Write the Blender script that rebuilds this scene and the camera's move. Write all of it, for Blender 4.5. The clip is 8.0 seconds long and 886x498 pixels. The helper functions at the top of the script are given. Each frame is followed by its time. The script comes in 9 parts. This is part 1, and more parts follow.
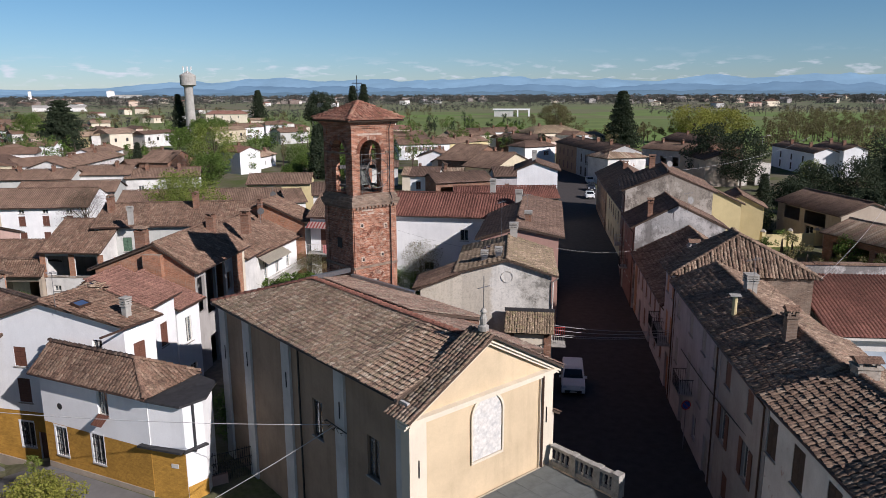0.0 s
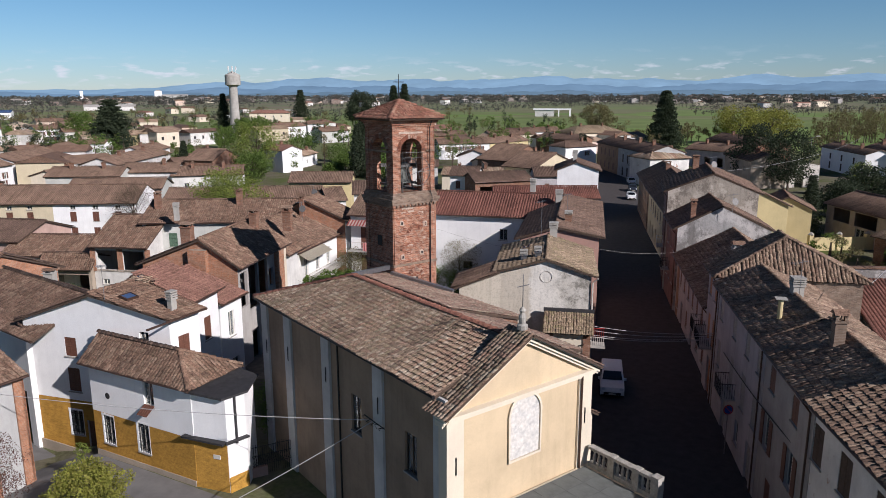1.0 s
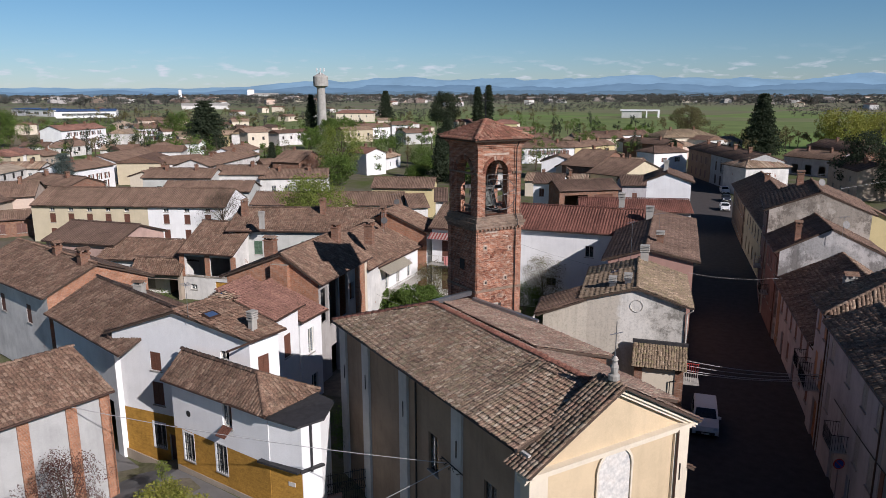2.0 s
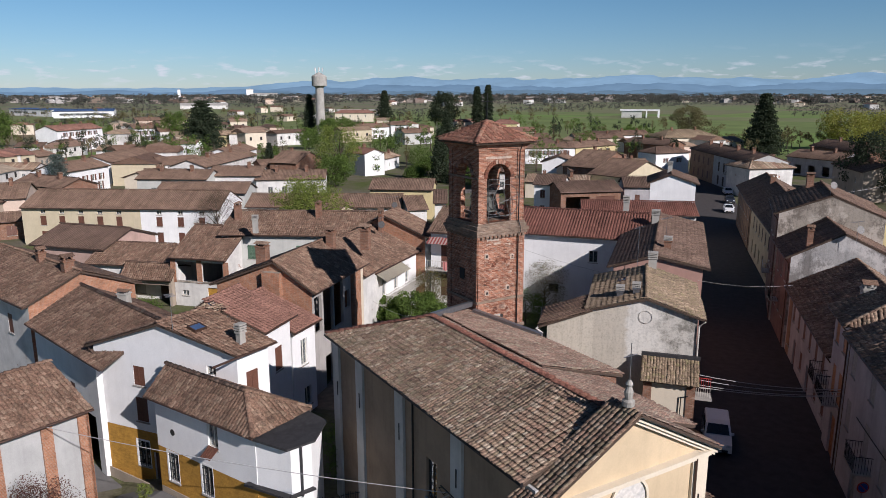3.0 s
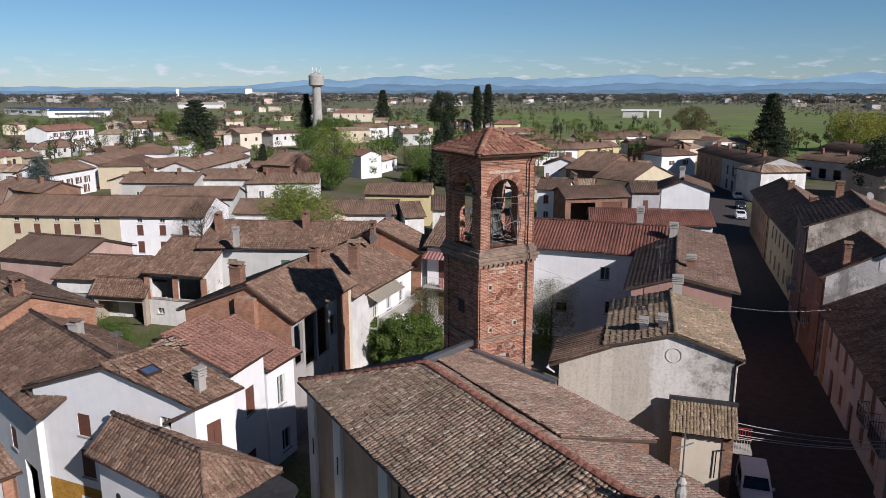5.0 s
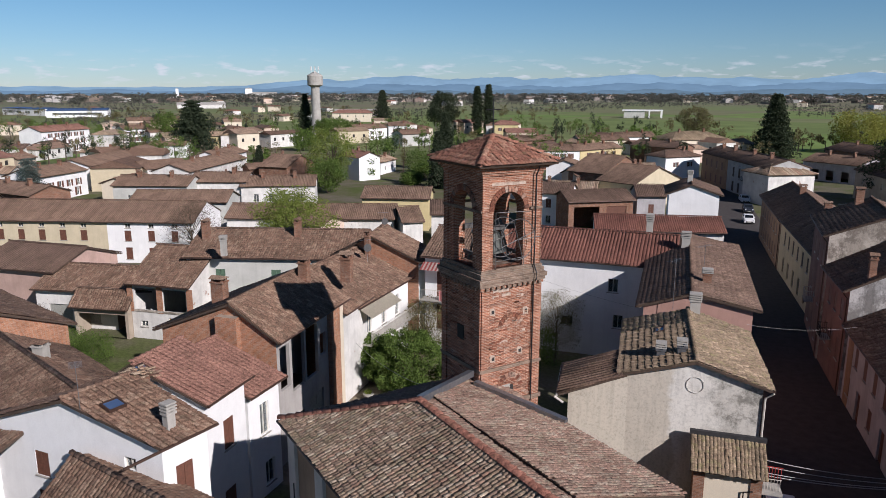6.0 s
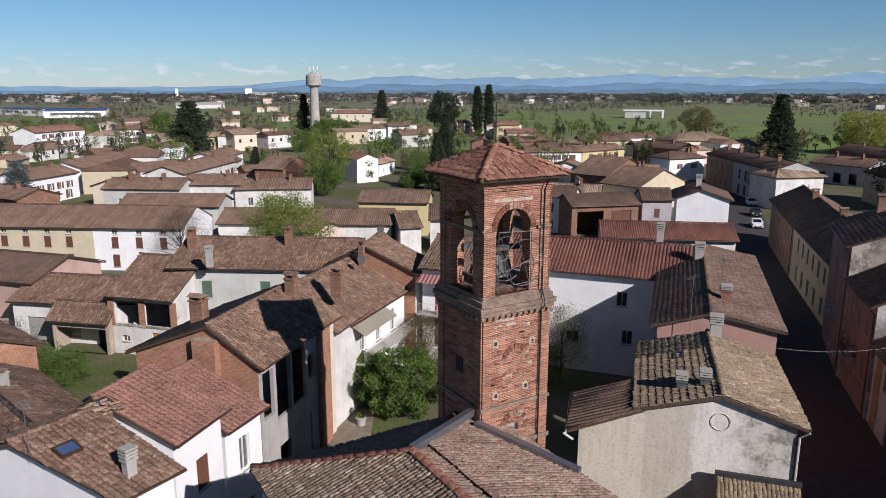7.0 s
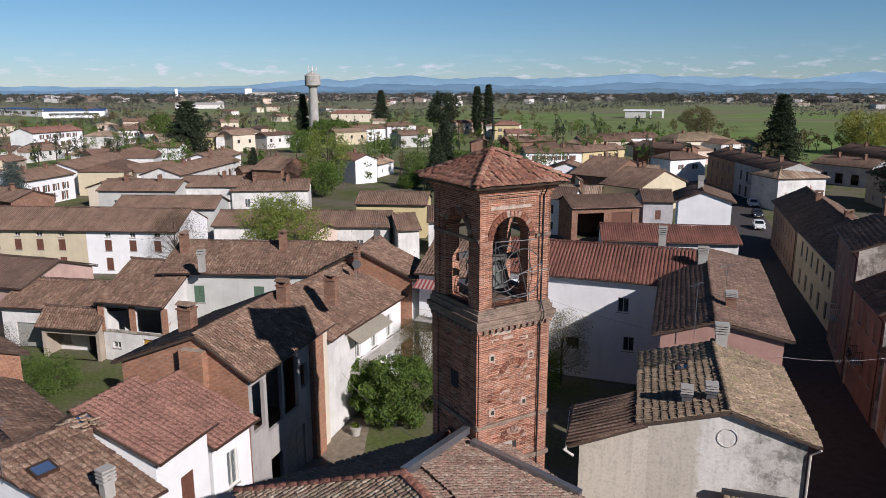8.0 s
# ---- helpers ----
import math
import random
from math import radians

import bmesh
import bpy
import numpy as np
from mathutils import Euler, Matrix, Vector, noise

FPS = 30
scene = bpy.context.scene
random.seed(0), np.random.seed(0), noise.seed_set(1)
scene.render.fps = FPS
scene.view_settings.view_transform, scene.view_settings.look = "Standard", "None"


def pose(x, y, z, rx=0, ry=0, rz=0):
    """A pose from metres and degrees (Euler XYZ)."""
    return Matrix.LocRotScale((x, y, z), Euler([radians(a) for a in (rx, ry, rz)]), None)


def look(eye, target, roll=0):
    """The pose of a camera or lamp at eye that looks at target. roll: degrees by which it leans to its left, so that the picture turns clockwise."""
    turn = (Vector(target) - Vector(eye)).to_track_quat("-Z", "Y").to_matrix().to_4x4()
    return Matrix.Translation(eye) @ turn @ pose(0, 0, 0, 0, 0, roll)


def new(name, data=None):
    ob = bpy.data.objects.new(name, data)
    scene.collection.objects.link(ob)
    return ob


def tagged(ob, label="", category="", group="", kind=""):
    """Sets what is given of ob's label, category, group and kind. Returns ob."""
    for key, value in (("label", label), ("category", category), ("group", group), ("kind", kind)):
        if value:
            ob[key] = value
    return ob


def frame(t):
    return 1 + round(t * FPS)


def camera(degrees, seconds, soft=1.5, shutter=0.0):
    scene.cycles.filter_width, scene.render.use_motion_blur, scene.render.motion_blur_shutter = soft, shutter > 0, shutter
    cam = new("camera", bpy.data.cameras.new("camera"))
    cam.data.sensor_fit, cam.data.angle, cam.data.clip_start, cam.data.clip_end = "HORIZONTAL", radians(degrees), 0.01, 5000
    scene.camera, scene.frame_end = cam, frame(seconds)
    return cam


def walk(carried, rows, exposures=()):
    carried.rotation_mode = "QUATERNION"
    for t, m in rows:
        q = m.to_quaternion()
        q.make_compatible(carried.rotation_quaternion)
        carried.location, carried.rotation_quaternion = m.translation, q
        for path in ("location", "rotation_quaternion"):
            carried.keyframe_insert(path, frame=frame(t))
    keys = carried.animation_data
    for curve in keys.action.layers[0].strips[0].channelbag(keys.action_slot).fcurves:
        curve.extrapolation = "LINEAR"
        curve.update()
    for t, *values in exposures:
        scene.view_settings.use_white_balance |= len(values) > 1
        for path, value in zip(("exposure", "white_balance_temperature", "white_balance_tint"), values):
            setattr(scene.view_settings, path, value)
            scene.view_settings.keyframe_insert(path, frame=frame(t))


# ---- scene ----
cam = camera(63.67, 8.0, soft=0.5)
PATH = [
    (0.0, 0.326, 0.187, 22.174, 77.641, 0.184, 11.354),
    (0.5, 0.312, 0.145, 22.137, 77.654, 0.189, 12.706),
    (1.0, 0.294, 0.092, 22.108, 77.634, 0.147, 14.525),
    (1.5, 0.281, 0.121, 22.082, 77.619, 0.121, 17.614),
    (1.9, 0.281, 0.121, 22.082, 77.648, 0.156, 17.980),
    (2.0, -0.543, 2.003, 23.375, 77.562, 0.036, 21.095),
    (2.1, -0.614, 2.193, 23.377, 77.561, 0.036, 21.090),
    (2.2, -0.688, 2.389, 23.378, 77.559, 0.037, 21.085),
    (3.3, -1.701, 5.076, 23.394, 77.541, 0.045, 21.011),
    (3.5, -1.914, 5.640, 23.398, 77.538, 0.047, 20.995),
    (4.0, -2.434, 7.163, 23.418, 77.515, 0.030, 21.003),
    (4.5, -2.996, 8.748, 23.474, 77.501, -0.021, 21.002),
    (4.7, -3.230, 9.429, 23.496, 77.500, -0.024, 21.005),
    (5.8, -4.585, 13.377, 23.622, 77.494, -0.044, 21.025),
    (6.0, -4.837, 14.112, 23.645, 77.493, -0.048, 21.028),
    (6.5, -5.478, 15.979, 23.711, 77.467, -0.040, 21.032),
    (7.0, -6.067, 17.740, 23.801, 77.476, -0.040, 21.040),
    (7.5, -6.355, 18.730, 23.846, 77.470, 0.040, 21.008),
    (8.0, -6.355, 19.155, 23.882, 77.469, 0.004, 21.037),
]
walk(cam, [(t, pose(*p)) for t, *p in PATH], [(0.0, 0.19, 6080, 19), (1.2, 0.17, 6080, 19), (2.0, 0.08, 6080, 19), (4.0, 0.11, 6080, 19), (8.0, 0.13, 6080, 19)])

# ---- world, sun, exposure ----
SUN_AZ = radians(-29.3)      # direction towards the sun, from +x
SUN_EL = radians(30.0)
SUN_DIR = Vector((math.cos(SUN_EL) * math.cos(SUN_AZ), math.cos(SUN_EL) * math.sin(SUN_AZ), math.sin(SUN_EL)))
world = bpy.data.worlds.new("sky")
scene.world = world
world.use_nodes = True
wn, wl = world.node_tree.nodes, world.node_tree.links
wn.clear()
w_out = wn.new("ShaderNodeOutputWorld")
w_bg = wn.new("ShaderNodeBackground")
w_sky = wn.new("ShaderNodeTexSky")
w_sky.sky_type = 'NISHITA'
w_sky.sun_disc = False
w_sky.sun_elevation = SUN_EL
w_sky.sun_rotation = math.pi / 2 - SUN_AZ
w_sky.air_density, w_sky.dust_density, w_sky.ozone_density = 1.0, 0.0, 3.0
# thin white cloud streaks low over the hills
w_geo = wn.new("ShaderNodeTexCoord")
w_map = wn.new("ShaderNodeMapping")
w_map.inputs["Scale"].default_value = (20.0, 20.0, 85.0)
w_noise = wn.new("ShaderNodeTexNoise")
w_noise.inputs["Scale"].default_value = 1.6
w_noise.inputs["Detail"].default_value = 7.0
w_ramp = wn.new("ShaderNodeValToRGB")
w_ramp.color_ramp.elements[0].position = 0.55
w_ramp.color_ramp.elements[1].position = 0.72
w_sep = wn.new("ShaderNodeSeparateXYZ")
w_band = wn.new("ShaderNodeValToRGB")
be = w_band.color_ramp.elements
be[0].position, be[0].color = 0.004, (0, 0, 0, 1)
be[1].position, be[1].color = 0.06, (0, 0, 0, 1)
for pos, v in ((0.017, 0.85), (0.03, 0.75), (0.042, 0.15)):
    e = w_band.color_ramp.elements.new(pos)
    e.color = (v, v, v, 1)
w_mul = wn.new("ShaderNodeMath")
w_mul.operation = 'MULTIPLY'
w_mix = wn.new("ShaderNodeMixRGB")
w_mix.inputs["Color2"].default_value = (17.0, 17.6, 18.4, 1)
wl.new(w_geo.outputs["Generated"], w_map.inputs["Vector"])
wl.new(w_map.outputs["Vector"], w_noise.inputs["Vector"])
wl.new(w_noise.outputs["Fac"], w_ramp.inputs["Fac"])
wl.new(w_geo.outputs["Generated"], w_sep.inputs["Vector"])
wl.new(w_sep.outputs["Z"], w_band.inputs["Fac"])
wl.new(w_ramp.outputs["Color"], w_mul.inputs[0])
wl.new(w_band.outputs["Color"], w_mul.inputs[1])
wl.new(w_mul.outputs["Value"], w_mix.inputs["Fac"])
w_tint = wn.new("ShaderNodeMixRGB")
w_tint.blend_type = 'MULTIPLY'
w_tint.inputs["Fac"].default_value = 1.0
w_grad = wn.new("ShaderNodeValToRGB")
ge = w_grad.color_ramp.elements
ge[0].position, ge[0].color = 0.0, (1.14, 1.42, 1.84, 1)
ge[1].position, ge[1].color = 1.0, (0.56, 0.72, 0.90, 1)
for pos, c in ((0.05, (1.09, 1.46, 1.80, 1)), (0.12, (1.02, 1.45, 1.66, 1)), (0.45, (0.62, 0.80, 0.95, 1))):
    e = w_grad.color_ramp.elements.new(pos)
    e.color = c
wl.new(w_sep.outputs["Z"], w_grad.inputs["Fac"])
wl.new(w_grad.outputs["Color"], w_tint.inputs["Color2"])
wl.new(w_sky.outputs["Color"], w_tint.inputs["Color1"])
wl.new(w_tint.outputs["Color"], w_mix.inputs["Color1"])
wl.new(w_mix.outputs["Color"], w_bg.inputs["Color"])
w_bg.inputs["Strength"].default_value = 0.0385
wl.new(w_bg.outputs["Background"], w_out.inputs["Surface"])

sun_data = bpy.data.lights.new("sun", 'SUN')
sun_data.energy = 5.0
sun_data.angle = radians(0.53)
sun_data.color = (1.0, 0.945, 0.86)
sun = new("sun", sun_data)
sun.matrix_world = look(SUN_DIR * 200, (0, 0, 0))

# ---- materials ----
def mat_base(name):
    m = bpy.data.materials.new(name)
    m.use_nodes = True
    nt = m.node_tree
    return m, nt, nt.nodes["Principled BSDF"]


def tex(nt, scale, detail=4.0, rough=0.55, stretch=(1, 1, 1)):
    co = nt.nodes.new("ShaderNodeTexCoord")
    mp = nt.nodes.new("ShaderNodeMapping")
    mp.inputs["Scale"].default_value = stretch
    no = nt.nodes.new("ShaderNodeTexNoise")
    no.inputs["Scale"].default_value = scale
    no.inputs["Detail"].default_value = detail
    no.inputs["Roughness"].default_value = rough
    nt.links.new(co.outputs["Object"], mp.inputs["Vector"])
    nt.links.new(mp.outputs["Vector"], no.inputs["Vector"])
    return no.outputs["Fac"]


def ramp(nt, fac, stops):
    r = nt.nodes.new("ShaderNodeValToRGB")
    els = r.color_ramp.elements
    while len(els) < len(stops):
        els.new(0.5)
    for e, (p, c) in zip(els, stops):
        e.position = p
        e.color = (*c, 1) if len(c) == 3 else c
    nt.links.new(fac, r.inputs["Fac"])
    return r.outputs["Color"]


def mix(nt, fac, a, b, kind='MIX'):
    n = nt.nodes.new("ShaderNodeMixRGB")
    n.blend_type = kind
    for sock, v in (("Fac", fac), ("Color1", a), ("Color2", b)):
        if isinstance(v, (int, float)):
            n.inputs[sock].default_value = v
        elif isinstance(v, tuple):
            n.inputs[sock].default_value = (*v, 1)
        else:
            nt.links.new(v, n.inputs[sock])
    return n.outputs["Color"]


def bump(nt, bsdf, height, strength=0.4, distance=0.02):
    b = nt.nodes.new("ShaderNodeBump")
    b.inputs["Strength"].default_value = strength
    b.inputs["Distance"].default_value = distance
    nt.links.new(height, b.inputs["Height"])
    nt.links.new(b.outputs["Normal"], bsdf.inputs["Normal"])


def g(v):
    return (v, v, v)


def sc(c, k):
    return tuple(min(1.0, x * k) for x in c)


def island(nt):
    """A random value for each loose piece: by island where joined, by object where single."""
    geo = nt.nodes.new("ShaderNodeNewGeometry")
    inf = nt.nodes.new("ShaderNodeObjectInfo")
    add = nt.nodes.new("ShaderNodeMath")
    add.operation = 'ADD'
    fr = nt.nodes.new("ShaderNodeMath")
    fr.operation = 'FRACT'
    nt.links.new(geo.outputs["Random Per Island"], add.inputs[0])
    nt.links.new(inf.outputs["Random"], add.inputs[1])
    nt.links.new(add.outputs["Value"], fr.inputs[0])
    return fr.outputs["Value"]


def m_tile(name, tones, moss=(0.16, 0.15, 0.07), mossy=0.25):
    """Old clay roof tiles: every tile has its own tone, lichen and soot lie over them in patches."""
    m, nt, b = mat_base(name)
    n = len(tones)
    col = ramp(nt, island(nt), [(i / max(1, n - 1), sc(c, 0.8)) for i, c in enumerate(tones)])
    patch = tex(nt, 0.55, 6.0, 0.65)
    dark = ramp(nt, patch, [(0.34, g(0.7)), (0.64, g(1.14))])
    col = mix(nt, 1.0, col, dark, 'MULTIPLY')
    grain = tex(nt, 9.0, 5.0, 0.7)
    col = mix(nt, 1.0, col, ramp(nt, grain, [(0.36, g(0.5)), (0.64, g(1.42))]), 'MULTIPLY')
    lich = ramp(nt, tex(nt, 2.3, 7.0, 0.7), [(0.52, g(0)), (0.7, g(mossy * 2))])
    col = mix(nt, lich, col, sc(moss, 0.85))
    nt.links.new(col, b.inputs["Base Color"])
    b.inputs["Roughness"].default_value = 0.92
    b.inputs["Specular IOR Level"].default_value = 0.25
    bump(nt, b, grain, 0.5, 0.02)
    return m


def m_plaster(name, c, stain=0.25, under=None, amount=0.0, rough=0.93):
    """Painted render: broad weather stains, vertical streaks, fine grain, and bare patches where it has come off."""
    m, nt, b = mat_base(name)
    broad = tex(nt, 0.45, 6.0, 0.65)
    streak = tex(nt, 1.0, 5.0, 0.6, (2.5, 2.5, 0.22))
    fine = tex(nt, 26.0, 5.0, 0.7)
    col = mix(nt, 1.0, tuple(c), ramp(nt, broad, [(0.3, g(1 - stain)), (0.62, g(1.0))]), 'MULTIPLY')
    col = mix(nt, 1.0, col, ramp(nt, streak, [(0.3, g(1 - stain * 0.4)), (0.5, g(1.0))]), 'MULTIPLY')
    col = mix(nt, 1.0, col, ramp(nt, fine, [(0.3, g(0.9)), (0.7, g(1.06))]), 'MULTIPLY')
    if under:
        mask = ramp(nt, tex(nt, 0.8, 8.0, 0.7), [(0.62 - amount, g(0)), (0.66 - amount, g(1))])
        col = mix(nt, mask, col, tuple(under))
    nt.links.new(col, b.inputs["Base Color"])
    b.inputs["Roughness"].default_value = rough
    b.inputs["Specular IOR Level"].default_value = 0.2
    bump(nt, b, fine, 0.35, 0.012)
    return m


def m_brick(name, tones, mortar, stain=0.5, pale=0.0, worn=False):
    """Hand-made bricks in lime mortar, laid in courses 7 cm high."""
    m, nt, b = mat_base(name)
    co = nt.nodes.new("ShaderNodeTexCoord")
    sep = nt.nodes.new("ShaderNodeSeparateXYZ")
    nt.links.new(co.outputs["Object"], sep.inputs["Vector"])
    add = nt.nodes.new("ShaderNodeMath")
    add.operation = 'ADD'
    nt.links.new(sep.outputs["X"], add.inputs[0])
    nt.links.new(sep.outputs["Y"], add.inputs[1])
    com = nt.nodes.new("ShaderNodeCombineXYZ")
    nt.links.new(add.outputs["Value"], com.inputs["X"])
    nt.links.new(sep.outputs["Z"], com.inputs["Y"])
    br = nt.nodes.new("ShaderNodeTexBrick")
    nt.links.new(com.outputs["Vector"], br.inputs["Vector"])
    for k, v in (("Scale", 1.0), ("Mortar Size", 0.009), ("Mortar Smooth", 0.3), ("Bias", 0.0), ("Brick Width", 0.27), ("Row Height", 0.075)):
        br.inputs[k].default_value = v
    br.inputs["Color1"].default_value = (*sc(tones[0], 0.82), 1)
    br.inputs["Color2"].default_value = (*sc(tones[1], 0.82), 1)
    br.inputs["Mortar"].default_value = (*sc(mortar, 0.82), 1)
    course = tex(nt, 1.0, 6.0, 0.7, (0.6, 0.6, 11.0) if worn else (2.5, 2.5, 7.0))
    col = mix(nt, 1.0, br.outputs["Color"], ramp(nt, course, [(0.3, g(0.42 if worn else 0.7)), (0.5, g(1.0)), (0.7, g(1.6 if worn else 1.2))]), 'MULTIPLY')
    broad = tex(nt, 0.7, 7.0, 0.7)
    col = mix(nt, 1.0, col, ramp(nt, broad, [(0.3, g(1 - stain)), (0.6, g(1.1))]), 'MULTIPLY')
    if pale:
        mask = ramp(nt, tex(nt, 1.1, 8.0, 0.72, (1, 1, 4.5)), [(0.57, g(0)), (0.66, g(pale))])
        col = mix(nt, mask, col, (0.52, 0.42, 0.34))
    nt.links.new(col, b.inputs["Base Color"])
    b.inputs["Roughness"].default_value = 0.95
    b.inputs["Specular IOR Level"].default_value = 0.2
    bump(nt, b, br.outputs["Fac"], -0.6, 0.02)
    return m


def m_plain(name, c, rough=0.7, metal=0.0, var=0.25, scale=6.0, spec=0.4):
    m, nt, b = mat_base(name)
    v = tex(nt, scale, 5.0, 0.65)
    col = mix(nt, 1.0, tuple(c), ramp(nt, v, [(0.3, g(1 - var)), (0.7, g(1 + var * 0.5))]), 'MULTIPLY')
    nt.links.new(col, b.inputs["Base Color"])
    b.inputs["Roughness"].default_value = rough
    b.inputs["Metallic"].default_value = metal
    b.inputs["Specular IOR Level"].default_value = spec
    bump(nt, b, v, 0.15, 0.01)
    return m


def m_leaf(name, tones):
    m, nt, b = mat_base(name)
    n = len(tones)
    col = ramp(nt, island(nt), [(i / max(1, n - 1), sc(c, 0.85)) for i, c in enumerate(tones)])
    clump = tex(nt, 0.6, 4.0, 0.6)
    col = mix(nt, 1.0, col, ramp(nt, clump, [(0.3, g(0.65)), (0.7, g(1.2))]), 'MULTIPLY')
    nt.links.new(col, b.inputs["Base Color"])
    b.inputs["Roughness"].default_value = 0.75
    b.inputs["Specular IOR Level"].default_value = 0.2
    tr = nt.nodes.new("ShaderNodeBsdfTranslucent")
    nt.links.new(col, tr.inputs["Color"])
    mx = nt.nodes.new("ShaderNodeMixShader")
    mx.inputs["Fac"].default_value = 0.3
    out = nt.nodes["Material Output"]
    nt.links.new(b.outputs["BSDF"], mx.inputs[1])
    nt.links.new(tr.outputs["BSDF"], mx.inputs[2])
    nt.links.new(mx.outputs["Shader"], out.inputs["Surface"])
    return m


def m_ground():
    """Village soil and grass near by, a patchwork of fields further out."""
    m, nt, b = mat_base("ground")
    co = nt.nodes.new("ShaderNodeTexCoord")
    vor = nt.nodes.new("ShaderNodeTexVoronoi")
    vor.distance = 'CHEBYCHEV'
    mp = nt.nodes.new("ShaderNodeMapping")
    mp.inputs["Scale"].default_value = (1 / 360.0, 1 / 170.0, 1.0)
    mp.inputs["Rotation"].default_value = (0, 0, radians(12))
    nt.links.new(co.outputs["Object"], mp.inputs["Vector"])
    nt.links.new(mp.outputs["Vector"], vor.inputs["Vector"])
    vor.inputs["Scale"].default_value = 1.0
    sep = nt.nodes.new("ShaderNodeSeparateColor")
    nt.links.new(vor.outputs["Color"], sep.inputs["Color"])
    field = ramp(nt, sep.outputs["Red"], [(0.0, (0.17, 0.19, 0.09)), (0.28, (0.165, 0.25, 0.07)), (0.5, (0.20, 0.19, 0.115)),
                                         (0.66, (0.235, 0.19, 0.13)), (0.82, (0.16, 0.265, 0.06)), (1.0, (0.20, 0.175, 0.12))])
    field = mix(nt, 1.0, field, ramp(nt, tex(nt, 0.03, 7.0, 0.6), [(0.3, g(0.72)), (0.7, g(1.05))]), 'MULTIPLY')
    yard = ramp(nt, tex(nt, 0.12, 8.0, 0.65), [(0.36, (0.19, 0.165, 0.13)), (0.5, (0.15, 0.145, 0.085)), (0.62, (0.11, 0.135, 0.045))])
    yard = mix(nt, 1.0, yard, ramp(nt, tex(nt, 3.0, 6.0, 0.7), [(0.3, g(0.58)), (0.7, g(1.02))]), 'MULTIPLY')
    ln = nt.nodes.new("ShaderNodeVectorMath")
    ln.operation = 'LENGTH'
    nt.links.new(co.outputs["Object"], ln.inputs[0])
    far = nt.nodes.new("ShaderNodeMapRange")
    far.inputs["From Min"].default_value = 250.0
    far.inputs["From Max"].default_value = 330.0
    nt.links.new(ln.outputs["Value"], far.inputs["Value"])
    col = mix(nt, far.outputs["Result"], yard, field)
    dry = nt.nodes.new("ShaderNodeMapRange")
    dry.inputs["From Min"].default_value = 650.0
    dry.inputs["From Max"].default_value = 1500.0
    nt.links.new(ln.outputs["Value"], dry.inputs["Value"])
    col = mix(nt, dry.outputs["Result"], col, mix(nt, ramp(nt, tex(nt, 0.006, 6.0, 0.6, (0.5, 2.0, 1.0)), [(0.44, g(0)), (0.56, g(1))]), (0.15, 0.18, 0.10), (0.19, 0.165, 0.125)))
    nt.links.new(col, b.inputs["Base Color"])
    b.inputs["Roughness"].default_value = 1.0
    b.inputs["Specular IOR Level"].default_value = 0.05
    return m


def m_glass(name="window_glass"):
    m, nt, b = mat_base(name)
    b.inputs["Base Color"].default_value = (0.55, 0.6, 0.62, 1)
    b.inputs["Roughness"].default_value = 0.04
    b.inputs["Transmission Weight"].default_value = 0.9
    b.inputs["IOR"].default_value = 1.45
    return m


M_GROUND = m_ground()
M_GLASS = m_glass()
M_TILE_OLD = m_tile("old_grey_brown_tiles", [(0.25, 0.175, 0.12), (0.45, 0.335, 0.235), (0.33, 0.21, 0.15), (0.56, 0.455, 0.335), (0.39, 0.235, 0.165), (0.31, 0.24, 0.155), (0.44, 0.30, 0.205), (0.23, 0.15, 0.108), (0.40, 0.285, 0.195)], moss=(0.34, 0.325, 0.205), mossy=0.26)
M_TILE_TOWER = m_tile("red_tower_tiles", [(0.29, 0.125, 0.085), (0.35, 0.165, 0.11), (0.23, 0.105, 0.075), (0.39, 0.225, 0.155)], mossy=0.15)
M_TILE_ROW = m_tile("old_dark_brown_tiles", [(0.19, 0.128, 0.09), (0.30, 0.205, 0.143), (0.245, 0.16, 0.113), (0.40, 0.295, 0.21), (0.27, 0.172, 0.121), (0.16, 0.105, 0.077)], moss=(0.23, 0.20, 0.12), mossy=0.22)
M_TILE_BROWN = m_tile("brown_tiles", [(0.20, 0.122, 0.085), (0.262, 0.162, 0.112), (0.226, 0.137, 0.094), (0.34, 0.232, 0.165), (0.155, 0.095, 0.068), (0.247, 0.148, 0.102)], moss=(0.25, 0.21, 0.135), mossy=0.18)
M_TILE_RIBBED = m_tile("ribbed_brown_tiles", [(0.225, 0.146, 0.105), (0.26, 0.17, 0.122), (0.195, 0.125, 0.09)], mossy=0.16)
M_TILE_RIBDARK = m_tile("ribbed_dark_tiles", [(0.155, 0.10, 0.076), (0.18, 0.117, 0.088), (0.135, 0.088, 0.067)], mossy=0.12)
M_TILE_MOSS = m_tile("mossy_tiles", [(0.22, 0.165, 0.11), (0.33, 0.245, 0.165), (0.26, 0.185, 0.125), (0.42, 0.315, 0.215)], moss=(0.27, 0.25, 0.11), mossy=0.42)
M_TILE_RED = m_tile("red_brown_tiles", [(0.215, 0.092, 0.069), (0.24, 0.105, 0.078), (0.19, 0.082, 0.062)], mossy=0.05)
M_TILE_SALMON = m_tile("salmon_flat_tiles", [(0.31, 0.162, 0.122), (0.325, 0.172, 0.129), (0.295, 0.152, 0.114)], mossy=0.06)
